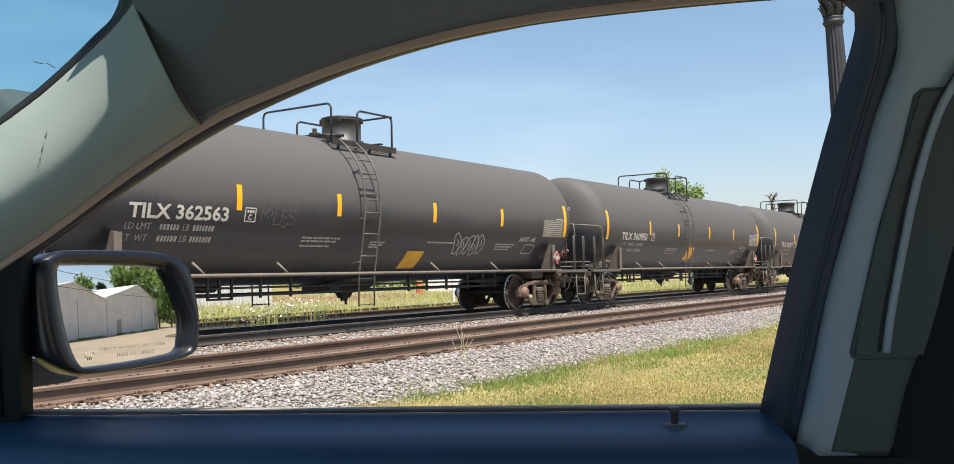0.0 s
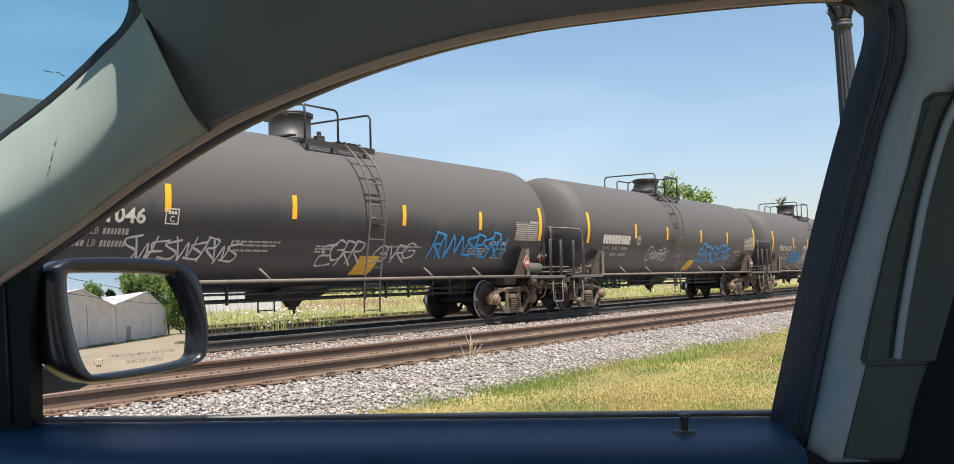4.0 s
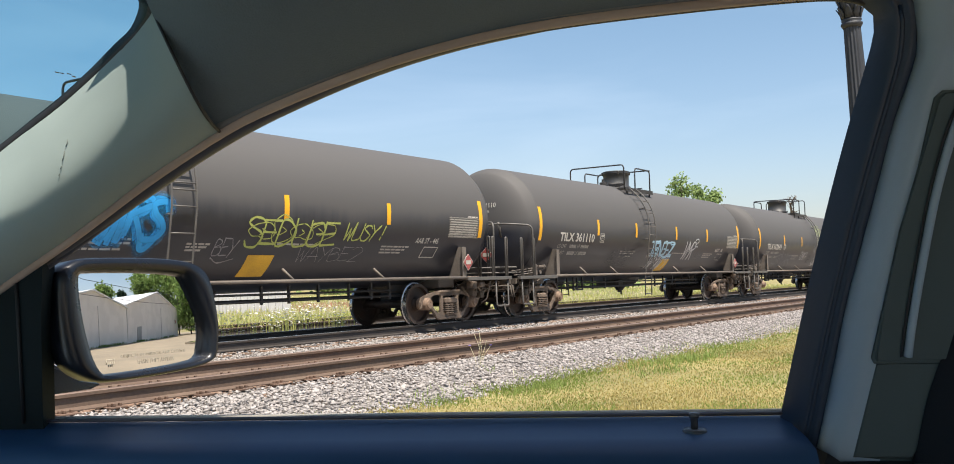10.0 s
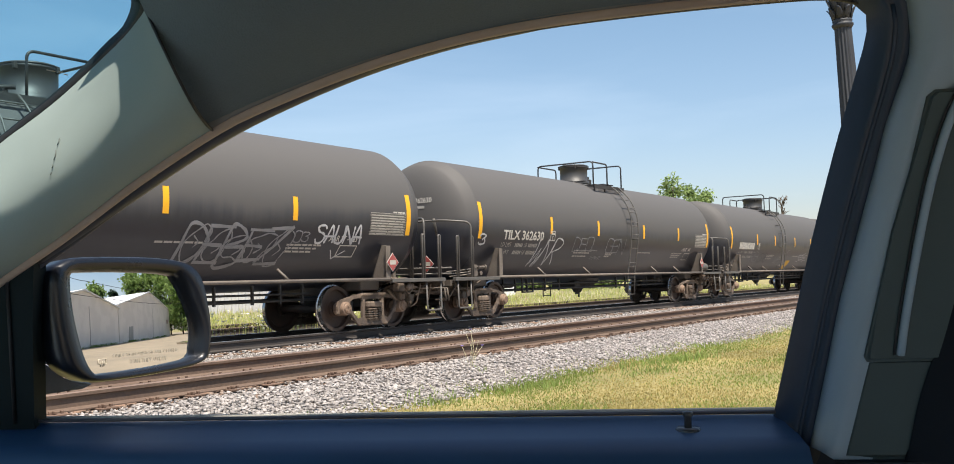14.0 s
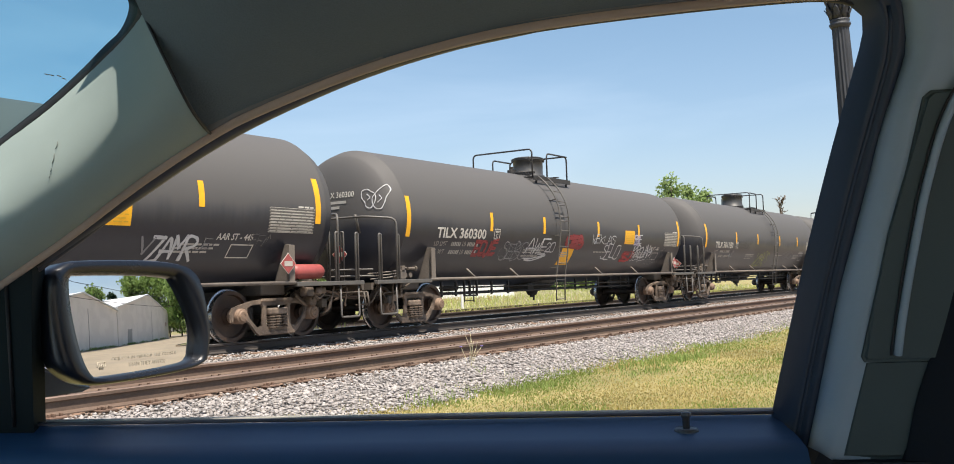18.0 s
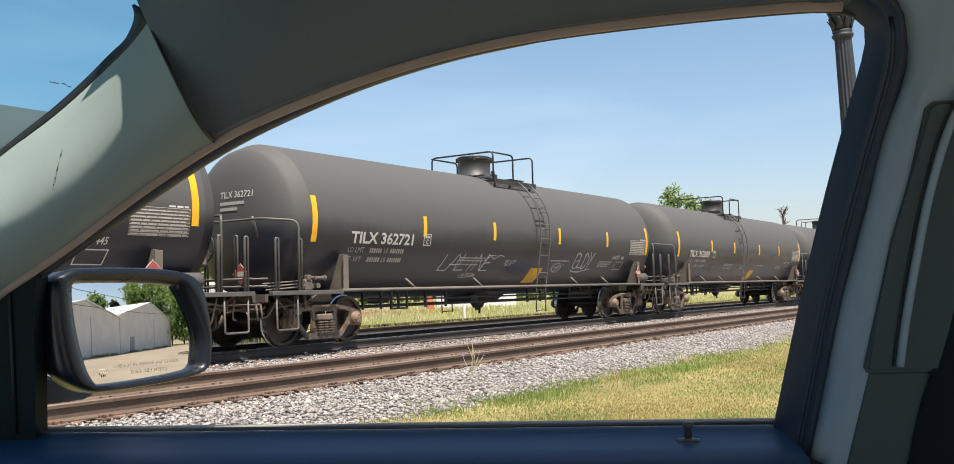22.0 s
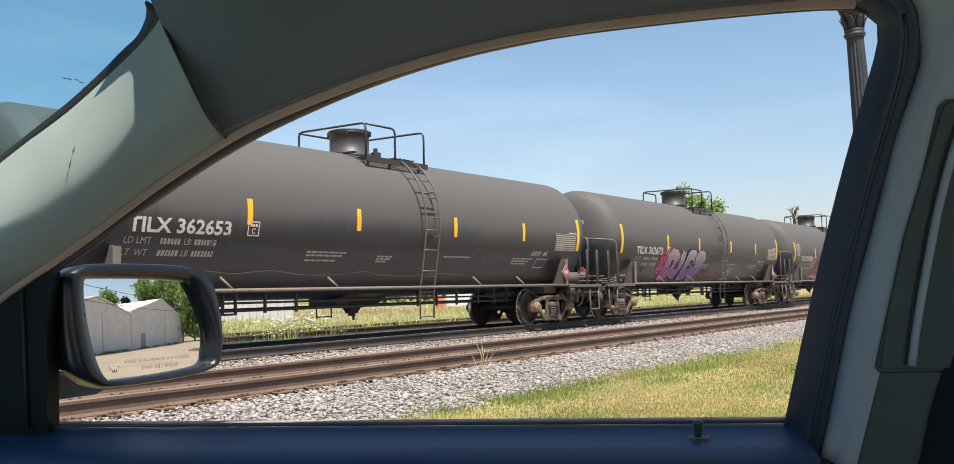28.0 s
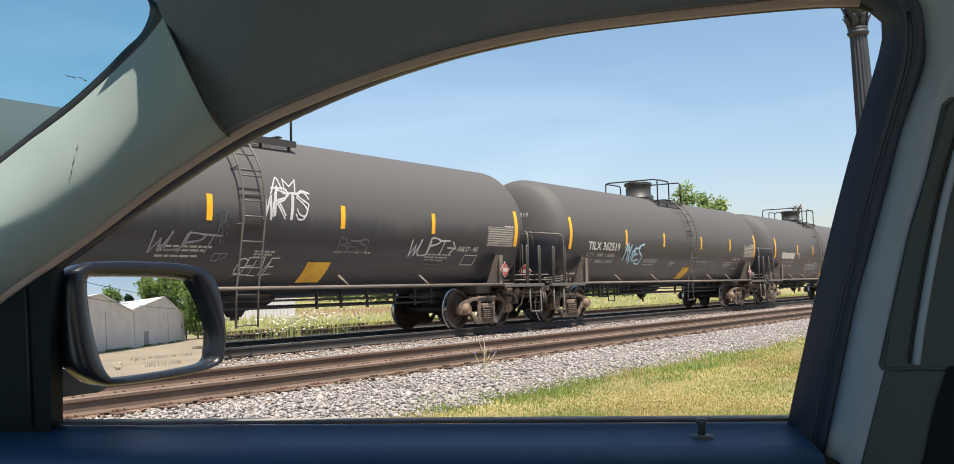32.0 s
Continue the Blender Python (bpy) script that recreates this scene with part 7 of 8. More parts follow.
tag(17, "faint", 3.15, 4.03, 1.40, 1.86, loops=2, w=0.02), tag(17, "faint", 3.25, 3.95, 1.55, 1.75, n=5, w=0.016), tag(17, "lilac", 4.15, 4.84, 1.68, 1.94, "REPS", 0.05, over=1.2), tag(17, G, 5.96, 6.26, 1.40, 1.89, "S", 0.02), tag(17, W, -0.33, 0.23, 1.52, 1.85, "MW", 0.03, slant=0.4), tag(17, G, 1.40, 2.6, 1.73, 1.95, "WUPT>", 0.032, over=1.3, slant=0.4), tag(17, W, 0.98, 2.12, 1.25, 1.54, "ENUZ", 0.035, over=1.2, echo=1), tag(17, G, 2.02, 2.71, 1.43, 1.63, "g9~", 0.022)
tag(18, G, -7.62, -6.70, 2.22, 2.72, "EZX", 0.03, over=1.2), tag(18, W, -5.66, -4.61, 1.26, 1.64, "BEBO", 0.03), tag(18, W, -4.19, -1.9, 1.2, 1.95, "WNEWZ", 0.045, slant=0.4, over=1.2), tag(18, W, -1.69, -0.3, 1.85, 2.2, "REPECHE", 0.032), tag(18, G, 3.7, 3.95, 1.5, 1.8, "V", 0.04), tag(18, W, 3.91, 4.78, 1.43, 1.80, "ZAMR", 0.05, over=1.2), tag(18, G, 4.78, 5.09, 1.62, 1.8, "UE", 0.02), tag(18, "faint", 5.94, 6.38, 1.68, 1.88, "FF~", 0.022), tag(18, "lilac", 0.2, 1.4, 1.3, 1.7)
described(18, "black railway tank car with dense white graffiti")
tag(19, "dull_red", -4.98, -4.05, 1.56, 1.90, "EOJE", 0.055, echo=1), tag(19, G, -3.72, -2.55, 1.46, 1.88, "SEBO", 0.032, over=1.2), tag(19, G, -3.72, -2.55, 1.46, 1.9, loops=3, w=0.02), tag(19, W, -2.57, -1.5, 1.6, 2.03, "AWE", 0.038, over=1.2, slant=0.35, under=2), tag(19, W, -1.6, -1.14, 1.65, 1.9, "20", 0.03), tag(19, "dull_red", -0.55, 0.44, 1.80, 2.08, "OEB", 0.09, echo=1), tag(19, W, 1.01, 2.52, 1.93, 2.17, "WEKLAS", 0.026, over=1.2), tag(19, W, 1.87, 2.98, 1.50, 1.93, "SELO", 0.034, over=1.3), tag(19, W, 3.95, 4.47, 1.95, 2.22, "BE", 0.03), tag(19, "dull_red", 3.3, 4.1, 1.5, 1.72, "EO", 0.04)
tag(19, "lilac", 3.90, 4.36, 1.92, 2.22, "521", 0.04), tag(19, W, 3.99, 5.45, 1.53, 1.90, "KROJN>", 0.045, over=1.1), tag(19, W, 4.05, 5.2, 1.42, 1.5, "~~", 0.025), tag(19, G, 5.27, 6.09, 1.34, 1.50, "SEBA", 0.022), tag(19, G, 6.06, 6.56, 1.34, 1.90, loops=2, w=0.02), tag(19, "red", 3.26, 4.0, 1.44, 1.66, "SEJ", 0.06)
described(19, "black railway tank car with red and white graffiti")
tag(20, G, -7.64, -7.39, 1.44, 1.7, "hrs", 0.018), tag(20, "faint", -3.93, -2.45, 1.95, 2.2, "CGSUR", 0.022), tag(20, G, -4.84, -4.38, 1.52, 1.83, "WR", 0.025, echo=1), tag(20, "lime", -1.15, 0.52, 1.25, 1.78, "WSBRS", 0.026, slant=0.4, over=1.2), tag(20, G, 2.6, 4.4, 1.5, 1.9)
tag(21, W, -0.65, 0.30, 1.5, 1.85, "LAMTR", 0.03, over=1.3), tag(21, W, 0.0, 0.45, 1.38, 1.50, "NKE", 0.018), block(22, "CIC", -3.66, -2.42, 1.45, 1.84, [("black", 0.05, 0, 0), ("lime_fade", 0.03, 0, 0)], 0.15, slant=0.4, jitter=0.0), tag(22, W, -2.95, -2.4, 1.30, 1.37, n=5, w=0.014), described(22, "black railway tank car with a lime and white graffiti piece")
tag(23, W, -3.36, -1.3, 1.42, 1.78, "LALINE", 0.025, slant=0.5, over=1.1), tag(23, W, -1.7, -0.85, 1.66, 1.8, "~", 0.022), tag(23, W, -2.4, -1.8, 1.26, 1.36, n=4, w=0.018), tag(23, W, 1.71, 2.27, 1.40, 1.62, "REBY", 0.02), tag(23, W, 2.88, 3.96, 1.50, 1.92, "GUDY", 0.034, over=1.2, under=1), tag(23, "faint", -0.65, 0.45, 1.30, 1.70, loops=4, w=0.018), tag(23, "navy", -0.6, 0.4, 1.33, 1.66, n=6, w=0.03), tag(24, "faint", -4.99, -4.64, 1.20, 1.58, "S7", 0.02), tag(24, "faint", -4.21, -3.83, 1.43, 1.82, "R5", 0.03)
tag(25, W, -4.24, -2.62, 1.47, 1.88, "gruve", 0.055, jitter=0.03, over=0.9), tag(25, W, -3.42, -3.1, 1.80, 1.86, "!!", 0.03), tag(25, "deep_blue", 1.71, 3.02, 1.62, 1.92), described(25, "black railway tank car with a white graffiti word")
tag(26, W, -7.54, -6.71, 1.86, 2.06, "JUNGLE", 0.026, over=0.8, jitter=0.06), tag(26, G, -7.86, -7.22, 1.47, 1.75, "BLAR", 0.025, echo=1), tag(26, G, -4.03, -2.73, 1.38, 1.92, "TAKUS", 0.035, echo=1, over=1.2, slant=0.3), tag(26, W, -2.69, -1.76, 2.12, 2.46, "BET>", 0.06, over=0.95), tag(26, G, -2.37, -1.60, 1.76, 1.95, "HEKL", 0.02), tag(26, G, -1.50, -0.75, 1.26, 1.84, "SBR", 0.026, echo=1, slant=0.4), tag(26, "lilac", -0.73, 0.15, 1.30, 1.96, "WUL", 0.036, slant=0.25, over=1.2), tag(26, W, 0.2, 0.6, 1.68, 1.9, "O>", 0.022)
tag(26, "pale_blue", 0.95, 1.8, 2.38, 3.08, "WEX", 0.035, echo=1, over=1.3), tag(26, W, 4.76, 5.86, 1.99, 2.4, "BET>", 0.055, over=0.95), tag(26, W, 1.36, 2.32, 1.77, 1.98, "MUSE", 0.024), tag(26, G, 2.68, 3.52, 1.66, 2.08, "@l", 0.016), tag(26, G, 3.26, 3.98, 1.36, 1.74, "WE", 0.03, slant=0.4, under=2), tag(26, "green", 4.03, 4.75, 1.76, 2.3, "NMV", 0.02, slant=0.4), described(26, "black railway tank car with many small white graffiti tags")
tag(27, "navy", 1.2, 2.6, 1.3, 1.7), tag(28, G, -2.0, -0.5, 1.4, 1.8)
lay(29, G, [[np.array(p) for p in ((-4.85, 1.36), (-4.2, 1.32), (-3.4, 1.37), (-2.6, 1.30), (-1.7, 1.30), (-0.9, 1.36), (-0.4, 1.30), (0.6, 1.29), (1.6, 1.33), (2.8, 1.27))]], 0.026, 0.016, label="thin wavy spray-painted line"), tag(29, "faint", -4.99, -4.60, 1.63, 1.93, "@0", 0.02), tag(29, "faint", 2.69, 3.15, 1.51, 1.86, "E5", 0.022)
# one large filled piece, its pink cloud behind it
tag(30, "pink", -4.64, -3.85, 1.34, 2.05, n=6, w=0.05, echo=2, mist=True), block(30, "IC", -4.15, -3.6, 1.25, 2.05, [("pink", 0.1, 0, 0)], 0.2), block(30, "OOO", -3.5, -0.9, 1.35, 1.85, [("pink", 0.06, 0, 0)], 0.2)
block(30, "CICS", -4.02, -0.86, 1.30, 1.98, [("black", 0.16, 0.0, -0.02), ("white", 0.062, 0, 0), ("fade", 0.034, 0, 0)], 0.30, over=0.95, slant=0.16, jitter=0.02, tight=0.1)
tag(30, "dull_red", -0.60, 0.1, 1.22, 1.52, "ONE", 0.03, echo=1), tag(30, "dull_red", 0.1, 1.77, 1.22, 1.42, "DAYCITYWIDE", 0.024, over=1.2), tag(30, "dull_red", -6.6, -5.6, 1.38, 1.6, n=5), tag(30, W, 1.9, 2.45, 1.42, 1.55, "NOT", 0.02), tag(30, W, 1.83, 2.5, 1.28, 1.42, "TODAY", 0.02), tag(30, W, 1.95, 2.62, 1.14, 1.25, "LOL", 0.018), tag(30, G, 3.95, 5.15, 1.60, 1.95, "WUPT>", 0.03, over=1.3)
described(30, "black railway tank car with a large purple graffiti piece")
block(31, "SPF", -4.80, -4.12, 1.58, 1.88, [("red", 0.08, 0, 0), ("white", 0, 0, 0)], 0.055), tag(31, W, -4.93, -4.61, 1.49, 1.6, "WAN", 0.018), tag(31, G, -3.42, -0.38, 1.93, 2.26, "OTTISENOHS", 0.03, over=1.1)
block(31, "JUNGLE", -3.86, -1.12, 1.33, 1.98, [("white", 0.09, 0.05, -0.05), ("white", 0.05, 0, 0), ("red", 0, 0, 0)], 0.21, over=0.85, slant=0.12, jitter=0.1), lay(31, "red", [ring_line(-3.30, 2.02, 0.08, 0.09)], 0.16, 0.036), block(31, ">", -1.35, -0.75, 1.66, 1.98, [("white", 0.04, 0, 0), ("red", 0, 0, 0)], 0.13, over=1.0), tag(31, W, -1.22, -0.9, 1.74, 1.86, "KST", 0.014)
tag(31, G, -0.85, 0.88, 1.2, 1.86, "YANTS2", 0.04, over=1.25, slant=0.35, echo=1), tag(31, W, 1.34, 1.77, 1.67, 1.82, "STU", 0.018)
block(31, "FAIRU", 1.55, 4.55, 1.34, 1.95, [("pale_blue", 0.06, 0.0, 0), ("deep_blue", 0, 0, 0)], 0.24, over=0.85, slant=0.3, jitter=0.08), tag(31, W, 4.92, 5.84, 1.34, 1.54, "SPF", 0.03), tag(31, W, -7.4, -6.75, 2.44, 2.68, "JUNGLE", 0.03), tag(31, W, -7.3, -6.85, 2.16, 2.38, "LOVE", 0.03)
described(31, "black railway tank car with red and blue graffiti lettering")
tag(32, "pink", -4.14, -3.11, 1.60, 1.90, "CASUAL", 0.03, slant=0.6, over=0.95, rise=0.05), tag(32, "pink", 0.51, 1.04, 1.55, 1.84, loops=2, w=0.03), tag(32, "pink", 0.5, 1.0, 1.55, 1.8, "WE", 0.03), tag(32, "lime", 1.34, 2.32, 1.42, 1.75, "GENZ", 0.03, over=1.2, echo=1), tag(32, W, 3.73, 4.97, 1.72, 2.05, "3XK>", 0.03, slant=0.3), tag(32, "faint", -0.15, 0.45, 1.5, 1.7, "EO", 0.03, echo=1)
tag(33, W, -7.3, -6.65, 1.89, 2.44, "WR", 0.04), tag(33, W, -0.66, 0.40, 2.24, 2.75, "WRTS", 0.034, over=1.3, echo=1), tag(33, W, -0.45, 0.15, 2.68, 2.97, "AM", 0.03), tag(33, G, -2.88, -1.58, 1.62, 1.93, "WUPT", 0.035, over=1.3, slant=0.4), tag(33, G, -1.6, -1.3, 1.5, 1.62, "07", 0.022), tag(33, W, -0.97, -0.11, 1.25, 1.54, "CELVE", 0.025, over=1.3), tag(33, "faint", 1.31, 2.16, 1.68, 1.93, "BES", 0.04)
tag(33, W, 3.47, 5.1, 1.66, 2.0, "WUPT>", 0.036, over=1.25, slant=0.3), tag(33, "faint", 4.06, 4.87, 1.38, 1.6, n=4), tag(33, "faint", -1.6, -1.4, 1.78, 2.33, "BS", 0.02), described(33, "black railway tank car with white graffiti high on its side")
tag(34, "pale_blue", -4.2, -3.0, 1.54, 2.2, n=4), tag(34, G, 2.0, 3.6, 1.4, 1.8), tag(35, W, -2.4, -0.8, 1.4, 1.9), tag(36, G, 1.0, 2.6, 1.4, 1.8)


# ---- the car's cabin; its space has x to the rear, y across to the passenger side, z up, from the eye ----
CABIN = pose(0, 0, EYE_Z, 0, 0, 34.02 - 90)
vehicle = tagged(new("car"), "parked car seen from inside with grey trim and dark door", "car")
vehicle.matrix_basis = CABIN


def pane(x, z, inset=0.0):
    """A point on the passenger window's plane."""
    return np.array([x, 1.082 - 0.1074 * x - 0.25 * (z + 0.149) - inset, z])


TOP = [(-0.80, -0.165), (-0.68, -0.08), (-0.557, -0.001), (-0.453, 0.060), (-0.361, 0.118), (-0.274, 0.166), (-0.217, 0.190), (-0.115, 0.223), (-0.017, 0.246), (0.079, 0.260), (0.202, 0.269), (0.322, 0.274), (0.375, 0.2725)]
FRONT_TOP = TOP[:6]
ROOF_TOP = TOP[5:]


# pillar between the windshield and the side window: its crown bulges into the cabin
U_DIR = [(-0.80, -0.075), (-0.66, 0.029), (-0.504, 0.1496), (-0.4716, 0.1735), (-0.4392, 0.1974), (-0.4067, 0.2254), (-0.3806, 0.2496), (-0.3650, 0.2640), (-0.3530, 0.2775), (-0.3440, 0.2905), (-0.3398, 0.2982)]
DEPTH = [1.06, 1.06, 1.055, 1.05, 1.045, 1.035, 1.02, 1.005, 0.985, 0.965, 0.95]
upper = [np.array([a * k, k, b * k]) for (a, b), k in zip(U_DIR, DEPTH)]
lo = spline([pane(*p, 0.012) for p in FRONT_TOP], 40)
hi = spline(upper, 40)


def pillar_rows(lo, hi, bulge, k=9, crown=1.0, bend=lambda q, t: 0.0):
    rows = []
    for i, (a, b) in enumerate(zip(lo, hi)):
        row = []
        for t in np.linspace(0, 1, k):
            e = math.sin(math.pi * t ** crown) ** 0.8
            p = a * (1 - t) + b * t
            row.append(p * (1 - bulge * e) + np.array([bend(i / (len(lo) - 1), t), 0, 0]))
        rows.append(row)
    return rows


def seam_bend(q, t):
    """The pillar trim's upper end is cut along a slightly bowed line."""
    return max(0.0, q - 0.7) / 0.3 * -0.0090 * (1 - (1 - t) ** 8) * (1 - t) ** 0.6


def roof_bend(q, t):
    return max(0.0, 0.3 - q) / 0.3 * -0.0160 * (1 - math.exp(-8 * t))


loft("pillar_trim", pillar_rows(lo, hi, 0.055, 17, 0.85, seam_bend), M["pillar_trim"], vehicle, "greige plastic windshield pillar trim")
FRIT = [(-0.80, -0.066), (-0.66, 0.037), (-0.5039, 0.1561), (-0.4716, 0.1813), (-0.4391, 0.2066), (-0.4066, 0.2358), (-0.3805, 0.2620), (-0.3651, 0.2764), (-0.3567, 0.2933), (-0.3549, 0.3030), (-0.3553, 0.3080), (-0.3570, 0.3135)]
BAND = U_DIR[:-1] + [(-0.3392, 0.2990), (-0.3455, 0.3085)]
edge, band = (spline([np.array([a * k, k, b * k]) for (a, b), k in zip(line, DEPTH + [0.945])], 60) for line in (FRIT, BAND))
loft("windshield_seal", [[p * 0.998, (p + q) * 0.499, q * 0.998] for p, q in zip(edge, [h + np.array([0.002, 0, -0.003]) for h in band])], M["rubber"], vehicle, "black windshield edge band", thick=0.003)
GRID = [p for r in pillar_rows(spline(lo, 160), spline(hi, 160), 0.055, 60, 0.85, seam_bend) for p in r]


def on_pillar(u, w):
    """The pillar's surface towards a direction from the eye, a hair in front of it."""
    p = min(GRID, key=lambda q: (q[0] / q[1] - u) ** 2 + (q[2] / q[1] - w) ** 2)
    return np.array([u, 1, w]) * p[1] * 0.9985


for x0, z0, x1, z1 in ((-0.4317, 0.160, -0.4338, 0.1525), (-0.4352, 0.1475, -0.4375, 0.137), (-0.4385, 0.132, -0.4395, 0.1285), (-0.4405, 0.124, -0.4412, 0.1215)):
    part("trim_scuff", tube(bmesh.new(), [on_pillar(x0, z0), on_pillar((x0 + x1) / 2 + 0.0005, (z0 + z1) / 2), on_pillar(x1, z1)], 0.0005, 5), M["scuff"], vehicle)
# headliner and roof rail above the side window
lo2 = spline([pane(*p, 0.012) for p in ROOF_TOP] + [np.array([0.50, 0.92, 0.30])], 44)
hi2 = spline([np.array([-0.321, 0.95, 0.310]), np.array([-0.20, 0.80, 0.36]), np.array([0.10, 0.72, 0.43]), np.array([0.45, 0.66, 0.47]), np.array([0.75, 0.64, 0.47])], 44)
loft("roof_rail_trim", pillar_rows(lo2, hi2, 0.04, 13, 1.0, roof_bend), M["headliner"], vehicle, "grey cloth headliner edge")
part("trim_seam", tube(bmesh.new(), [p * 0.998 for p in pillar_rows(lo, hi, 0.055, 17, 0.85, seam_bend)[-1]], 0.0017, 6), M["rubber"], vehicle)
# edge lip of the trim, sun bounce in its brown and fading in the strip above, then the rubber seal round the opening
part("trim_lip", tube(bmesh.new(), spline([pane(*p, 0.014) for p in TOP], 60), 0.0062, 8), M["lip"], vehicle)
part("trim_edge", tube(bmesh.new(), spline([pane(x, z + 0.0085, 0.0175) for x, z in TOP], 60), 0.0062, 8), M["edge"], vehicle)
ring = [pane(*p, 0.0) + np.array([0, 0, 0.0015]) for p in TOP] + [pane(0.408, 0.262), pane(0.418, 0.240)]
part("window_seal", tube(bmesh.new(), spline(ring, 80), 0.0058, 8), M["rubber"], vehicle, "black rubber window seal")
part("outer_seal", tube(bmesh.new(), [p + np.array([0, 0.008, -0.0065 * min(1, max(-0.6, 0.9 - 2.6 * (p[0] + 0.35)))]) for p in spline(ring, 80)], 0.0045, 8), M["channel"], vehicle)
CHANNEL = [(-0.80, -0.175), (-0.68, -0.09), (-0.558, -0.008), (-0.454, 0.052), (-0.362, 0.106), (-0.289, 0.147), (-0.218, 0.180), (-0.115, 0.217), (-0.017, 0.242), (0.079, 0.2575)]
loft("window_channel", [[p, p * 0.4 + q * 0.6 + np.array([0, -0.003, 0]), q, q + np.array([0, 0.012, 0.002])] for p, q in zip(spline([pane(*p, 0.004) for p in TOP[:10]], 50), spline([pane(*p, -0.003) for p in CHANNEL], 50))], M["channel"], vehicle, "dark grey glass run channel", thick=0.003)

# the door
door = part("door", loft("door_panel_skin", [[pane(x, z, i) for i, z in ((-0.004, -0.1575), (0.004, -0.1605), (0.02, -0.1655), (0.06, -0.1710), (0.090, -0.1790), (0.108, -0.20), (0.115, -0.26), (0.12, -0.60))] for x in np.linspace(-1.0, 0.336, 16)], M["door_trim"], vehicle).data, None, vehicle, "dark blue-black vinyl door top")
bpy.data.objects.remove(bpy.data.objects["door_panel_skin"])
bm = bmesh.new()
tube(bm, [pane(-0.9, -0.1545, 0.0), pane(0.345, -0.1545, 0.0)], 0.0022, 8)
part("belt_seal", bm, M["channel"], door, "dark grey window belt seal")
bm = bmesh.new()
tube(bm, [pane(-0.9, -0.1565, -0.03), pane(0.345, -0.1565, -0.03)], 0.003, 8)
part("outer_belt_seal", bm, M["panel_grey"], door)
kx = pane(0.2285, -0.1685, 0.035)
bm = bmesh.new()
lathe(bm, [(0.0135, -0.008), (0.0135, 0.001), (0.0115, 0.0035), (0.0065, 0.0035)], "z", 20, kx)
collar = part("lock_collar", smooth_by_angle(bm), M["knob"], door)
bm = bmesh.new()
lathe(bm, [(0.0040, 0.0), (0.0040, 0.0140), (0.0054, 0.0152), (0.0056, 0.0188), (0.0044, 0.0202), (0.001, 0.0206)], "z", 16, kx)
part("lock_knob", smooth_by_angle(bm), M["knob"], collar, "black door lock pull knob")
# sail panel in the window's front corner
bm = bmesh.new()
sail = [(-0.517, -0.157), (-0.505, -0.04), (-0.494, 0.036), (-0.56, 0.0), (-0.70, -0.085), (-0.85, -0.19), (-0.85, -0.30), (-0.517, -0.30)]
A = [bm.verts.new(pane(*p, 0.012)) for p in sail]
B = [bm.verts.new(pane(*p, -0.02)) for p in sail]
bm.faces.new(A)
bm.faces.new(B[::-1])
for i in range(len(sail)):
    bm.faces.new((A[i], B[i], B[(i + 1) % len(sail)], A[(i + 1) % len(sail)]))
part("sail_panel", bm, M["sail"], door, "black corner panel behind the mirror")
part("sail_groove", tube(bmesh.new(), [pane(-0.528, 0.012, 0.014), pane(-0.540, -0.155, 0.014)], 0.002, 6), M["rubber"], door)

# rear edge of the door frame and the pillar behind it
rear = [(0.375, 0.2725), (0.401, 0.257), (0.404, 0.235), (0.399, 0.211), (0.377, 0.116), (0.357, 0.016), (0.337, -0.101), (0.329, -0.150), (0.318, -0.22), (0.30, -0.34)]
inner = [(0.380, 0.298), (0.425, 0.272), (0.438, 0.232), (0.433, 0.191), (0.409, 0.090), (0.386, -0.023), (0.370, -0.13), (0.361, -0.19), (0.351, -0.25), (0.334, -0.36)]
a = spline([pane(*p, 0.0) for p in rear], 40)
b = spline([pane(*p, 0.028) for p in inner], 40)
rows = [[p * (1 - t) + q * t + np.array([0, -0.012 * math.sin(math.pi * t) + (0.006 if 0.5 < t < 0.62 else 0), 0]) for t in np.linspace(0, 1, 11)] for p, q in zip(a, b)]
loft("door_rear_frame", rows, M["door_frame"], door, "dark blue-black door frame")
part("frame_ridge", tube(bmesh.new(), [r[6] + np.array([0, -0.002, 0]) for r in rows[3:]], 0.0028, 6), M["door_frame"], door)
def rail(pts, inset, n=36):
    return spline([pane(x, z, inset) for x, z in pts], n)


STRIP = [(0.436, 0.300), (0.449, 0.268), (0.456, 0.235), (0.452, 0.200), (0.436, 0.159), (0.428, 0.096), (0.417, 0.037), (0.407, -0.029), (0.395, -0.088), (0.388, -0.123), (0.381, -0.161), (0.372, -0.194), (0.362, -0.245)]
EDGE = [(0.380, 0.298), (0.425, 0.272), (0.4365, 0.232), (0.437, 0.203), (0.420, 0.143), (0.409, 0.087), (0.397, 0.029), (0.385, -0.029), (0.374, -0.106), (0.362, -0.185), (0.350, -0.245)]
BACK = [(0.560, 0.34), (0.560, 0.25), (0.545, 0.19), (0.520, 0.12), (0.489, 0.035), (0.476, -0.037), (0.466, -0.086), (0.454, -0.136), (0.446, -0.199), (0.438, -0.245)]
e0, e1, e2 = rail(EDGE, 0.028), rail(STRIP, 0.052), rail(BACK, 0.046)
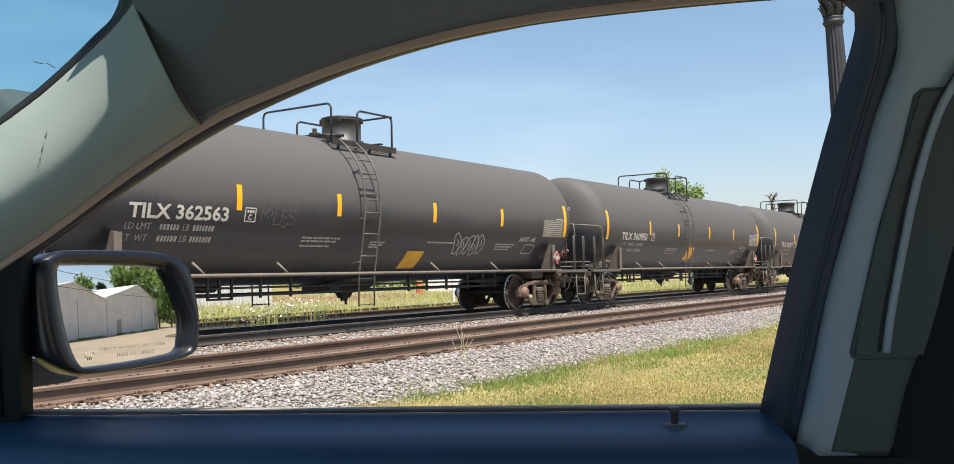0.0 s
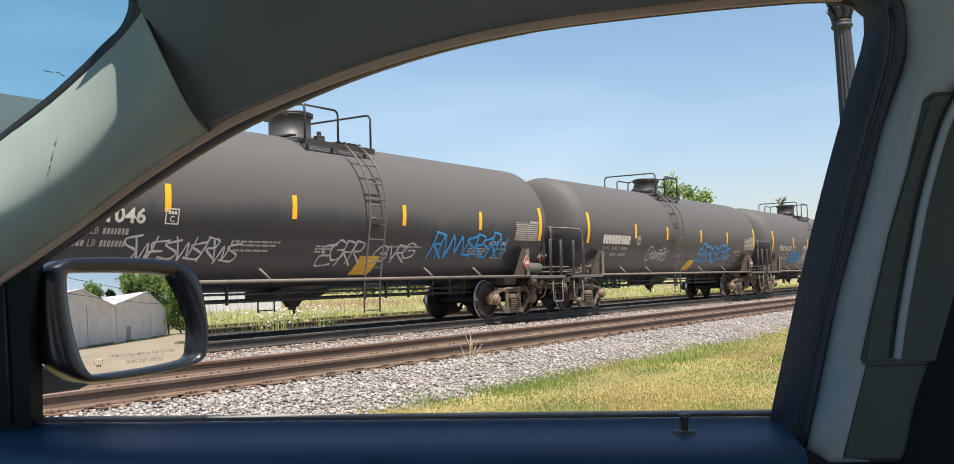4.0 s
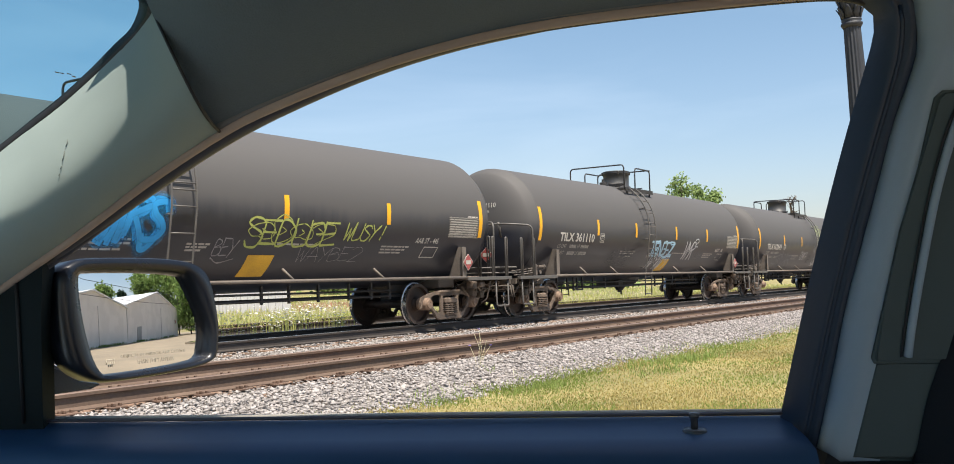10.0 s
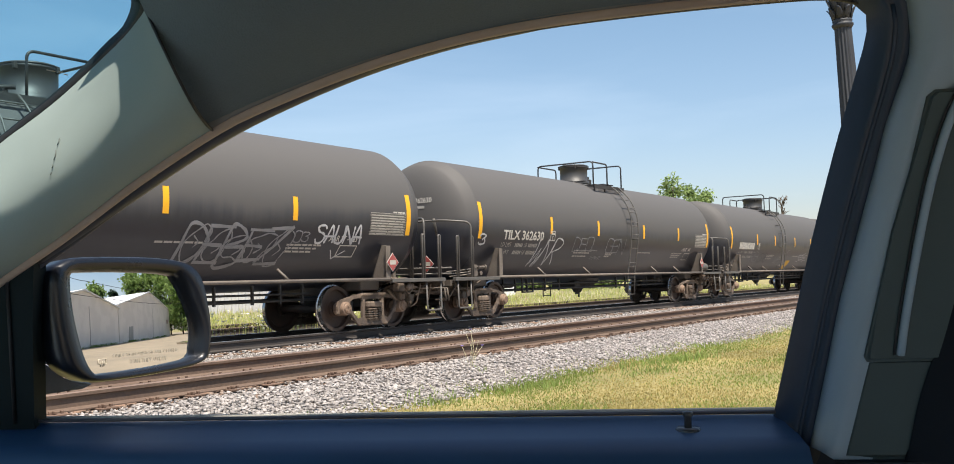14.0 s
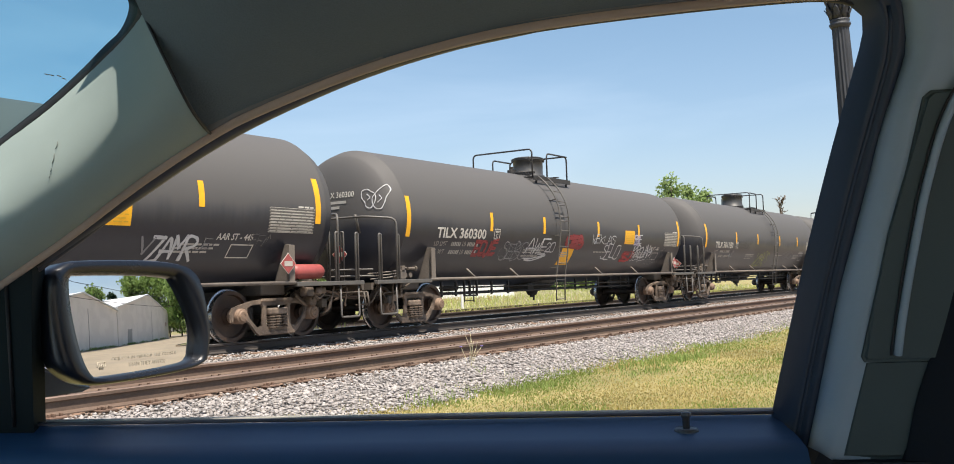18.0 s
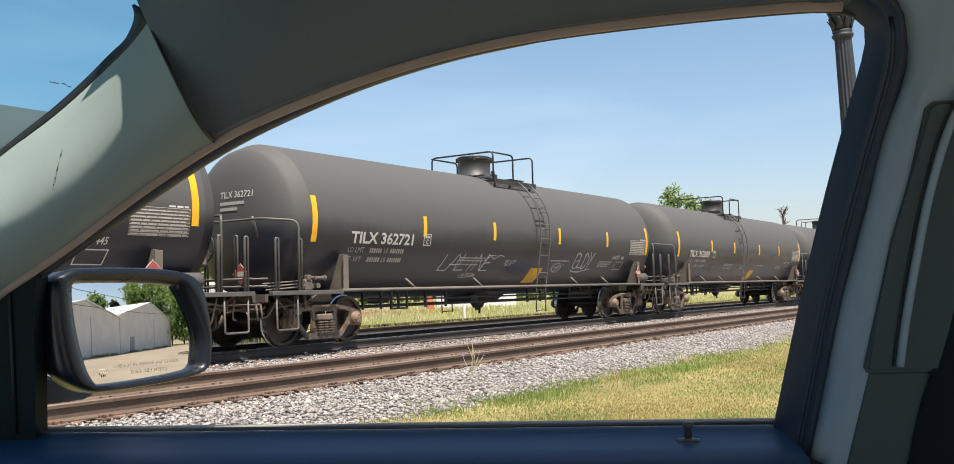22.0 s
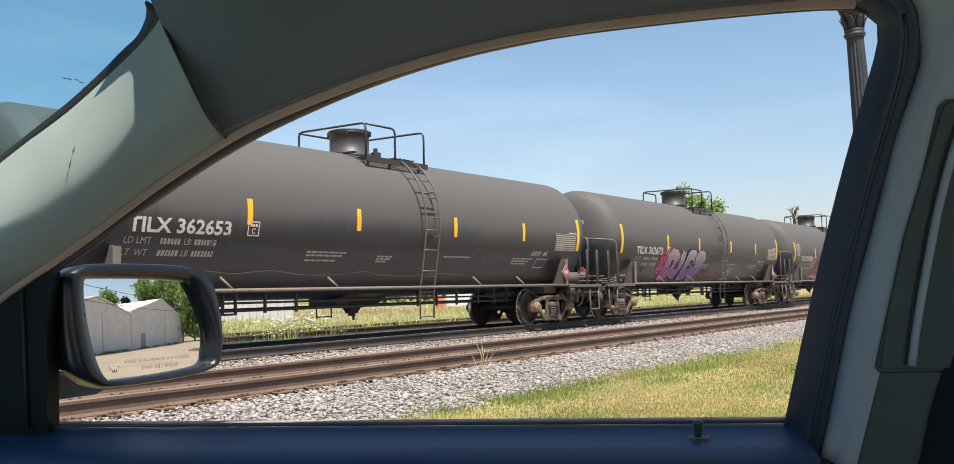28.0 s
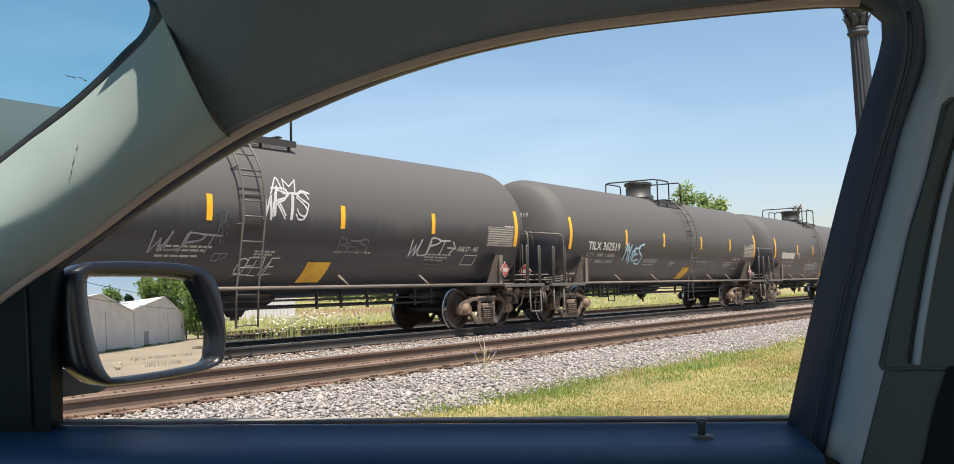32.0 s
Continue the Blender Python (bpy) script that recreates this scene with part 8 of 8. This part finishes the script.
pillar = loft("rear_pillar_trim", [[p, p * 0.75 + q * 0.25 + np.array([0, -0.010, 0]), p * 0.35 + q * 0.65 + np.array([0, -0.010, 0]), q, q * 0.6 + r * 0.4, r, r + np.array([0.01, 0.03, 0])] for p, q, r in zip(e0, e1, e2)], M["b_trim"], vehicle, "pale grey centre pillar trim", thick=0.004)


def plate(name, outline, inset, depth, material, parent, label="", bevel=0.004, flare=0.0):
    """A flat moulding on the pillar with rounded edges."""
    bm = bmesh.new()
    A = [bm.verts.new(pane(x, z, inset + depth)) for x, z in outline]
    cx, cz = np.mean(outline, axis=0)
    B = [bm.verts.new(pane(x + flare * (x - cx), z + 0.3 * flare * (z - cz), inset - 0.006)) for x, z in outline]
    top = bm.faces.new(A)
    bm.faces.new(B[::-1])
    n = len(outline)
    for i in range(n):
        bm.faces.new((A[i], B[i], B[(i + 1) % n], A[(i + 1) % n]))
    bmesh.ops.bevel(bm, geom=list(top.edges), offset=bevel, segments=3, affect="EDGES")
    return part(name, bm, material, parent, label)


guide = plate("belt_guide", [(0.441, 0.163), (0.448, 0.169), (0.62, 0.172), (0.60, 0.10), (0.500, -0.0953), (0.4005, -0.0953), (0.3970, -0.0895), (0.4065, -0.029), (0.4165, 0.037), (0.430, 0.096)], 0.052, 0.010, M["charcoal"], pillar, "seat belt guide panel, pillar shade in its dark grey")
plate("lower_cover", [(0.3995, -0.0915), (0.500, -0.0915), (0.4465, -0.199), (0.381, -0.1985)], 0.050, 0.0070, M["charcoal"], pillar, bevel=0.005, flare=0.22)
BAR = [(0.490, 0.20), (0.462, 0.15), (0.446, 0.085), (0.437, 0.020), (0.430, -0.048), (0.4275, -0.088)]
part("belt_bar", tube(bmesh.new(), [p + np.array([0.002, 0, 0]) for p in rail(BAR, 0.064, 24)], 0.0042, 10), M["b_trim"], guide, "raised grey belt slot edge")
# thin dark tube put in for the shade line beside the bar
part("belt_slot", tube(bmesh.new(), [p + np.array([-0.0045, 0, 0]) for p in rail(BAR, 0.0630, 24)], 0.0010, 8), M["rubber"], guide, "dark line for the shade along the belt bar")
f0, f1 = rail(BACK, 0.058), rail([(x + 0.30, z) for x, z in BACK], 0.10)
loft("rear_door_trim", [[p + np.array([0.006, 0.02, 0]), p + np.array([0.004, 0, 0]), p * 0.5 + q * 0.5, q] for p, q in zip(f0, f1)], M["rear_trim"], vehicle, "black trim behind the pillar", thick=0.006)
bm = bmesh.new()
v = [bm.verts.new(pane(x, z, i)) for i in (0.03, 0.066) for x, z in ((0.340, -0.235), (0.3565, -0.188), (0.372, -0.1985), (0.80, -0.204), (0.80, -0.60), (0.345, -0.60))]
bm.faces.new(v[6:])
bm.faces.new(v[5::-1])
for i in range(6):
    bm.faces.new((v[i], v[i + 6], v[(i + 1) % 6 + 6], v[(i + 1) % 6]))
part("lower_pillar_cover", bm, M["rear_trim"], vehicle)

# closing shell of the cabin, out of view; floor and dashboard kept pale to bounce light
for nm, dims, mm in (("roof_panel", (-0.12, 1.9, -0.62, 0.75, 0.47, 0.50), "headliner"), ("floor_pan", (-1.3, 1.9, -0.72, 1.0, -0.95, -0.90), "b_trim"), ("driver_door_panel", (-1.0, 0.4, -0.60, -0.52, -0.90, -0.15), "door_trim"),
                     ("rear_bulkhead", (1.75, 1.9, -0.62, 1.0, -0.90, 0.10), "door_trim"), ("driver_side_pillar", (0.22, 0.40, -0.62, -0.56, -0.15, 0.47), "headliner"), ("rear_side_pillar", (1.55, 1.9, -0.62, -0.56, -0.15, 0.47), "headliner"), ("dashboard", (-1.25, -0.72, -0.6, 1.0, -0.90, -0.30), "b_trim")):
    bm = bmesh.new()
    box(bm, *dims, bevel=0.01)
    part(nm, bm, M[mm], vehicle)
# plain lower body and the wheels on which the car stands
bm = bmesh.new()
box(bm, -2.1, 2.3, -0.70, 1.12, -1.14, -0.955, 0.05)
part("underbody", bm, M["sail"], vehicle)
for x in (-1.55, 1.25):
    for y in (-0.66, 1.02):
        gz = -1.29 + 0.313 - 0.045 * (y > 0)
        wl = part("wheel", smooth_by_angle(lathe(bmesh.new(), [(0.10, -0.09), (0.26, -0.10), (0.305, -0.075), (0.315, 0.0), (0.305, 0.075), (0.26, 0.10), (0.10, 0.09)], "y", 28, (x, y, gz))), M["rubber"], vehicle, "black rubber tyre")
        part("rim", lathe(bmesh.new(), [(0.02, -0.085), (0.19, -0.07), (0.205, -0.098), (0.205, 0.098), (0.19, 0.07), (0.02, 0.085)], "y", 20, (x, y, gz)), M["door_grey"], wl)
# front edge of the roof, above the windshield; out of view, its curve shaped to cut the pillar's sun patch
front = spline([np.array([x, y, z]) for x, y, z in ((-0.389, 0.991, 0.345), (-0.372, 0.986, 0.345), (-0.360, 0.980, 0.345), (-0.348, 0.973, 0.345), (-0.337, 0.962, 0.345), (-0.328, 0.947, 0.345), (-0.321, 0.932, 0.345), (-0.314, 0.916, 0.345), (-0.309, 0.903, 0.347),
                                                    (-0.32, 0.85, 0.356), (-0.40, 0.74, 0.375), (-0.46, 0.60, 0.38), (-0.48, 0.15, 0.39), (-0.46, -0.25, 0.38), (-0.40, -0.62, 0.31))], 90)
loft("roof_header", [[p, p + np.array([0.12, 0, 0.03 + (0.44 - p[2]) * 0.6]), np.array([-0.10, p[1] * (0.75 if p[1] > 0.7 else 1), 0.475])] for p in front], M["headliner"], vehicle, "grey cloth roof header", thick=0.02)
# unseen visor-shaped panel, added under the header to keep sun off the door
BLOCKER = [(-0.27, 0.904), (-0.52, 0.901), (-0.56, 0.874), (-0.56, 0.30), (-0.535, 0.265), (-0.36, 0.26), (-0.30, 0.60)]
bm = bmesh.new()
A = [bm.verts.new((x, y, 0.362 + 0.03 * (0.89 - y))) for x, y in BLOCKER]
B = [bm.verts.new((x, y, 0.382 + 0.03 * (0.89 - y))) for x, y in BLOCKER]
caps = [bm.faces.new(A), bm.faces.new(B[::-1])]
for i in range(len(BLOCKER)):
    bm.faces.new((A[i], B[i], B[(i + 1) % len(BLOCKER)], A[(i + 1) % len(BLOCKER)]))
bmesh.ops.bevel(bm, geom=list({e for c_ in caps for e in c_.edges}), offset=0.007, segments=2, affect="EDGES")
part("sun_visor", bm, M["headliner"], vehicle, "unseen visor-shaped panel added to keep sun off the door")
loft("driver_roof_rail", [[np.array([x, -0.60, z]), np.array([x, -0.62, 0.48])] for x, z in ((-0.40, 0.30), (0.2, 0.36), (1.0, 0.36), (1.9, 0.3))], M["headliner"], vehicle, thick=0.03)
# windshield
ws = [upper[0], upper[2], upper[5], upper[8], upper[-1], np.array([-0.325, 0.95, 0.315]), np.array([-0.34, 0.93, 0.40])]
rows = [[np.array(p) * np.array([1, 1, 1]) + np.array([-0.002, 0.004, 0.003]), np.array([p[0] - 0.30, 0.15, p[2] + 0.03]), np.array([p[0] - 0.02, -0.60, p[2]])] for p in ws]
wsh = loft("windshield", rows, M["windshield"], vehicle, "slightly tinted windshield glass")
wsh.visible_shadow = False
bm = bmesh.new()
for k, (dx, dz) in enumerate(((0, 0), (0.008, -0.001), (0.013, -0.004), (-0.005, 0.001))):
    p = np.array([-0.440 + dx, 1, 0.232 + dz]) * 0.90
    tube(bm, [p, p + np.array([0.004, 0, -0.0012])], 0.0005, 5)
part("bird_splash", bm, M["panel_grey"], wsh)

# the door mirror, outside the window
MC = np.array([-0.4313, 1.22, -0.0397])
MN = np.array([0.8541, -0.5186, 0.0401])
EX = np.array([0.5190, 0.8548, 0.0])
EZ = np.cross(MN, EX)


def mloc(u, w, out=0.0):
    return MC + EX * u + EZ * w + MN * out


GLASS = [(-0.095, 0.051), (-0.079, 0.060), (0.047, 0.0570), (0.071, 0.044), (0.098, -0.008), (0.100, -0.044), (0.082, -0.058), (-0.042, -0.064), (-0.070, -0.058), (-0.088, -0.010)]
HOUSE = [(-0.128, 0.052), (-0.112, 0.071), (-0.080, 0.078), (0.045, 0.077), (0.097, 0.062), (0.115, 0.015), (0.117, -0.037), (0.094, -0.066), (-0.045, -0.074), (-0.090, -0.066), (-0.117, -0.036)]


def ringed(pts, n=72):
    P = np.array(pts + pts[:3], float)
    c = spline(P, n * 3)
    c = np.array(c)
    k0 = np.argmin(np.linalg.norm(c[: len(c) // 3] - P[1], axis=1))
    k1 = len(c) // 2 + np.argmin(np.linalg.norm(c[len(c) // 2:] - P[-2], axis=1))
    seg = c[k0:k1]
    s = np.r_[0, np.cumsum(np.linalg.norm(np.diff(seg, axis=0), axis=1))]
    u = np.linspace(0, s[-1], n, endpoint=False)
    return np.c_[np.interp(u, s, seg[:, 0]), np.interp(u, s, seg[:, 1])]


gl, ho = ringed(GLASS), ringed(HOUSE)
# start both outlines at the same angle
ang = lambda P: np.arctan2(P[:, 1], P[:, 0])
gl = np.roll(gl, -int(np.argmin(abs(ang(gl) - 2.5))), 0)
ho = np.roll(ho, -int(np.argmin(abs(ang(ho) - 2.5))), 0)
mirror = part("door_mirror", mesh_from("door_mirror", *grid_mesh([
    [mloc(*(g * 1.0), -0.004) for g in gl], [mloc(*(g * 1.015), 0.006) for g in gl], [mloc(*(0.55 * g + 0.45 * h), 0.014) for g, h in zip(gl, ho)], [mloc(*(h * 0.97), 0.014) for h in ho], [mloc(*h, 0.004) for h in ho],
    [mloc(*(h * 0.985), -0.022) for h in ho], [mloc(*(h * 0.86 + np.array([0.012, 0])), -0.052) for h in ho], [mloc(*(h * 0.5 + np.array([0.02, 0])), -0.075) for h in ho], [mloc(*(h * 0.05 + np.array([0.02, 0])), -0.082) for h in ho]], close=True), M["mirror_shell"], True), None, vehicle, "black plastic door mirror housing")
RM = 1.4
rows = []
for k in range(0, 11):
    rows.append([mloc(*(g * (k / 10 * 1.015 + 1e-4)), -(np.dot(g, g) * (k / 10) ** 2) / (2 * RM)) for g in gl])
part("mirror_glass", mesh_from("mirror_glass", *grid_mesh(rows, close=True), M["mirror"], True), None, mirror, "convex silvered mirror glass")


def on_mirror(u, w, out=0.0006):
    return mloc(u, w, out - (u * u + w * w) / (2 * RM))


for body, u0, w0, h, wd in (("OBJECTS IN MIRROR ARE CLOSER", -0.034, -0.0475, 0.0052, 0.104), ("THAN THEY APPEAR", -0.010, -0.0560, 0.0052, 0.060)):
    v, f = letters(body, h, wd)
    part("mirror_lettering", mesh_from("mirror_lettering", [on_mirror(u0 + u, w0 + w) for u, w in v], f, M["etch"]), None, mirror)
bm = bmesh.new()
tube(bm, [on_mirror(*p) for p in ((-0.055, -0.0530), (-0.044, -0.0530), (-0.044, -0.0470), (-0.055, -0.0470))], 0.0005, 4, closed=True)
for u in (-0.052, -0.0495, -0.047):
    tube(bm, [on_mirror(u, -0.0560), on_mirror(u, -0.0495)], 0.0004, 4)
part("heater_symbol", bm, M["etch"], mirror)
# mirror foot
FOOT = [(-0.558, -0.094), (-0.538, -0.092), (-0.523, -0.098), (-0.512, -0.115), (-0.476, -0.119), (-0.489, -0.125), (-0.542, -0.131), (-0.563, -0.133)]
bm = bmesh.new()
A = [bm.verts.new(pane(x, z, -0.07)) for x, z in FOOT]
B = [bm.verts.new(pane(x - 0.03, z, -0.12)) for x, z in FOOT]
top = bm.faces.new(A)
bm.faces.new(B[::-1])
for i in range(len(FOOT)):
    bm.faces.new((A[i], B[i], B[(i + 1) % len(FOOT)], A[(i + 1) % len(FOOT)]))
bmesh.ops.bevel(bm, geom=list(top.edges), offset=0.004, segments=3, affect="EDGES")
part("mirror_foot", bm, M["foot_grey"], mirror, "grey plastic mirror mounting foot")

# ---- single stones of the ballast ----
ROCK_MESHES = []
for v, fcs in ROCKS:
    ROCK_MESHES.append(mesh_from("stone", v, [tuple(int(i) for i in q) for q in fcs], M["stone_part"]))
rs = random.Random(9)
for p, s in zip(*NEAR_STONES):
    m = pose(*p, rs.uniform(-40, 40), rs.uniform(-40, 40), rs.uniform(0, 360)) @ Matrix.Diagonal((s, s, s, 1))
    part("stone", ROCK_MESHES[rs.randrange(len(ROCK_MESHES))], None, ballast, loc=m)

# ---- movement ----
TRAIN = [(0, 15.72), (1, -2.72), (2, -21.01), (3, -39.34), (6, -94.54), (7, -113.01), (8, -131.44), (9, -149.87), (10, -168.36), (11, -186.84), (12, -205.41), (13, -223.87), (14, -242.39),
         (17, -298.15), (18, -316.71), (19, -335.32), (20, -353.98), (21, -372.61), (22, -391.24), (23, -409.93), (24, -428.55), (25, -447.21), (28, -503.90), (29, -522.62), (30, -541.42), (31, -560.03), (32, -578.83)]


def train_at(t):
    """The train's place along the track, gliding through the timed places."""
    T, S = [a for a, _ in TRAIN], [b for _, b in TRAIN]
    k = max(0, min(len(T) - 2, int(np.searchsorted(T, t)) - 1))
    def slope(i):
        a, b = max(0, i - 1), min(len(T) - 1, i + 1)
        return (S[b] - S[a]) / (T[b] - T[a])
    h = T[k + 1] - T[k]
    u = (t - T[k]) / h
    return ((2 * u ** 3 - 3 * u * u + 1) * S[k] + (u ** 3 - 2 * u * u + u) * h * slope(k) + (3 * u * u - 2 * u ** 3) * S[k + 1] + (u ** 3 - u * u) * h * slope(k + 1))


def motions():
    times = [0.5 * k for k in range(65)]
    for i, ob in CARS.items():
        walk(ob, [(t, pose(train_at(t) + CAR_L * i, TRACK_Y[1], 0)) for t in times])
    # all wheels turn together: one wheelset of each kind is keyed, the others follow the same keys
    turning = [math.degrees((train_at(k / 30) - train_at(0)) / WHEEL_R) for k in range(961)]
    keyed = {}
    for i, ob in CARS.items():
        for tk in [o for o in ob.children if o.name.startswith("truck")]:
            for ws_ in [o for o in tk.children if o.name.startswith("wheelset")]:
                s = round(ws_.matrix_basis.translation.x, 3)
                if s not in keyed:
                    walk(ws_, [(k / 30, pose(s, 0, WHEEL_R, 0, a, 0)) for k, a in enumerate(turning)])
                    keyed[s] = ws_
                else:
                    src = keyed[s].animation_data
                    ws_.rotation_mode = "QUATERNION"
                    ws_.animation_data_create()
                    ws_.animation_data.action = src.action
                    ws_.animation_data.action_slot = src.action_slot


motions()
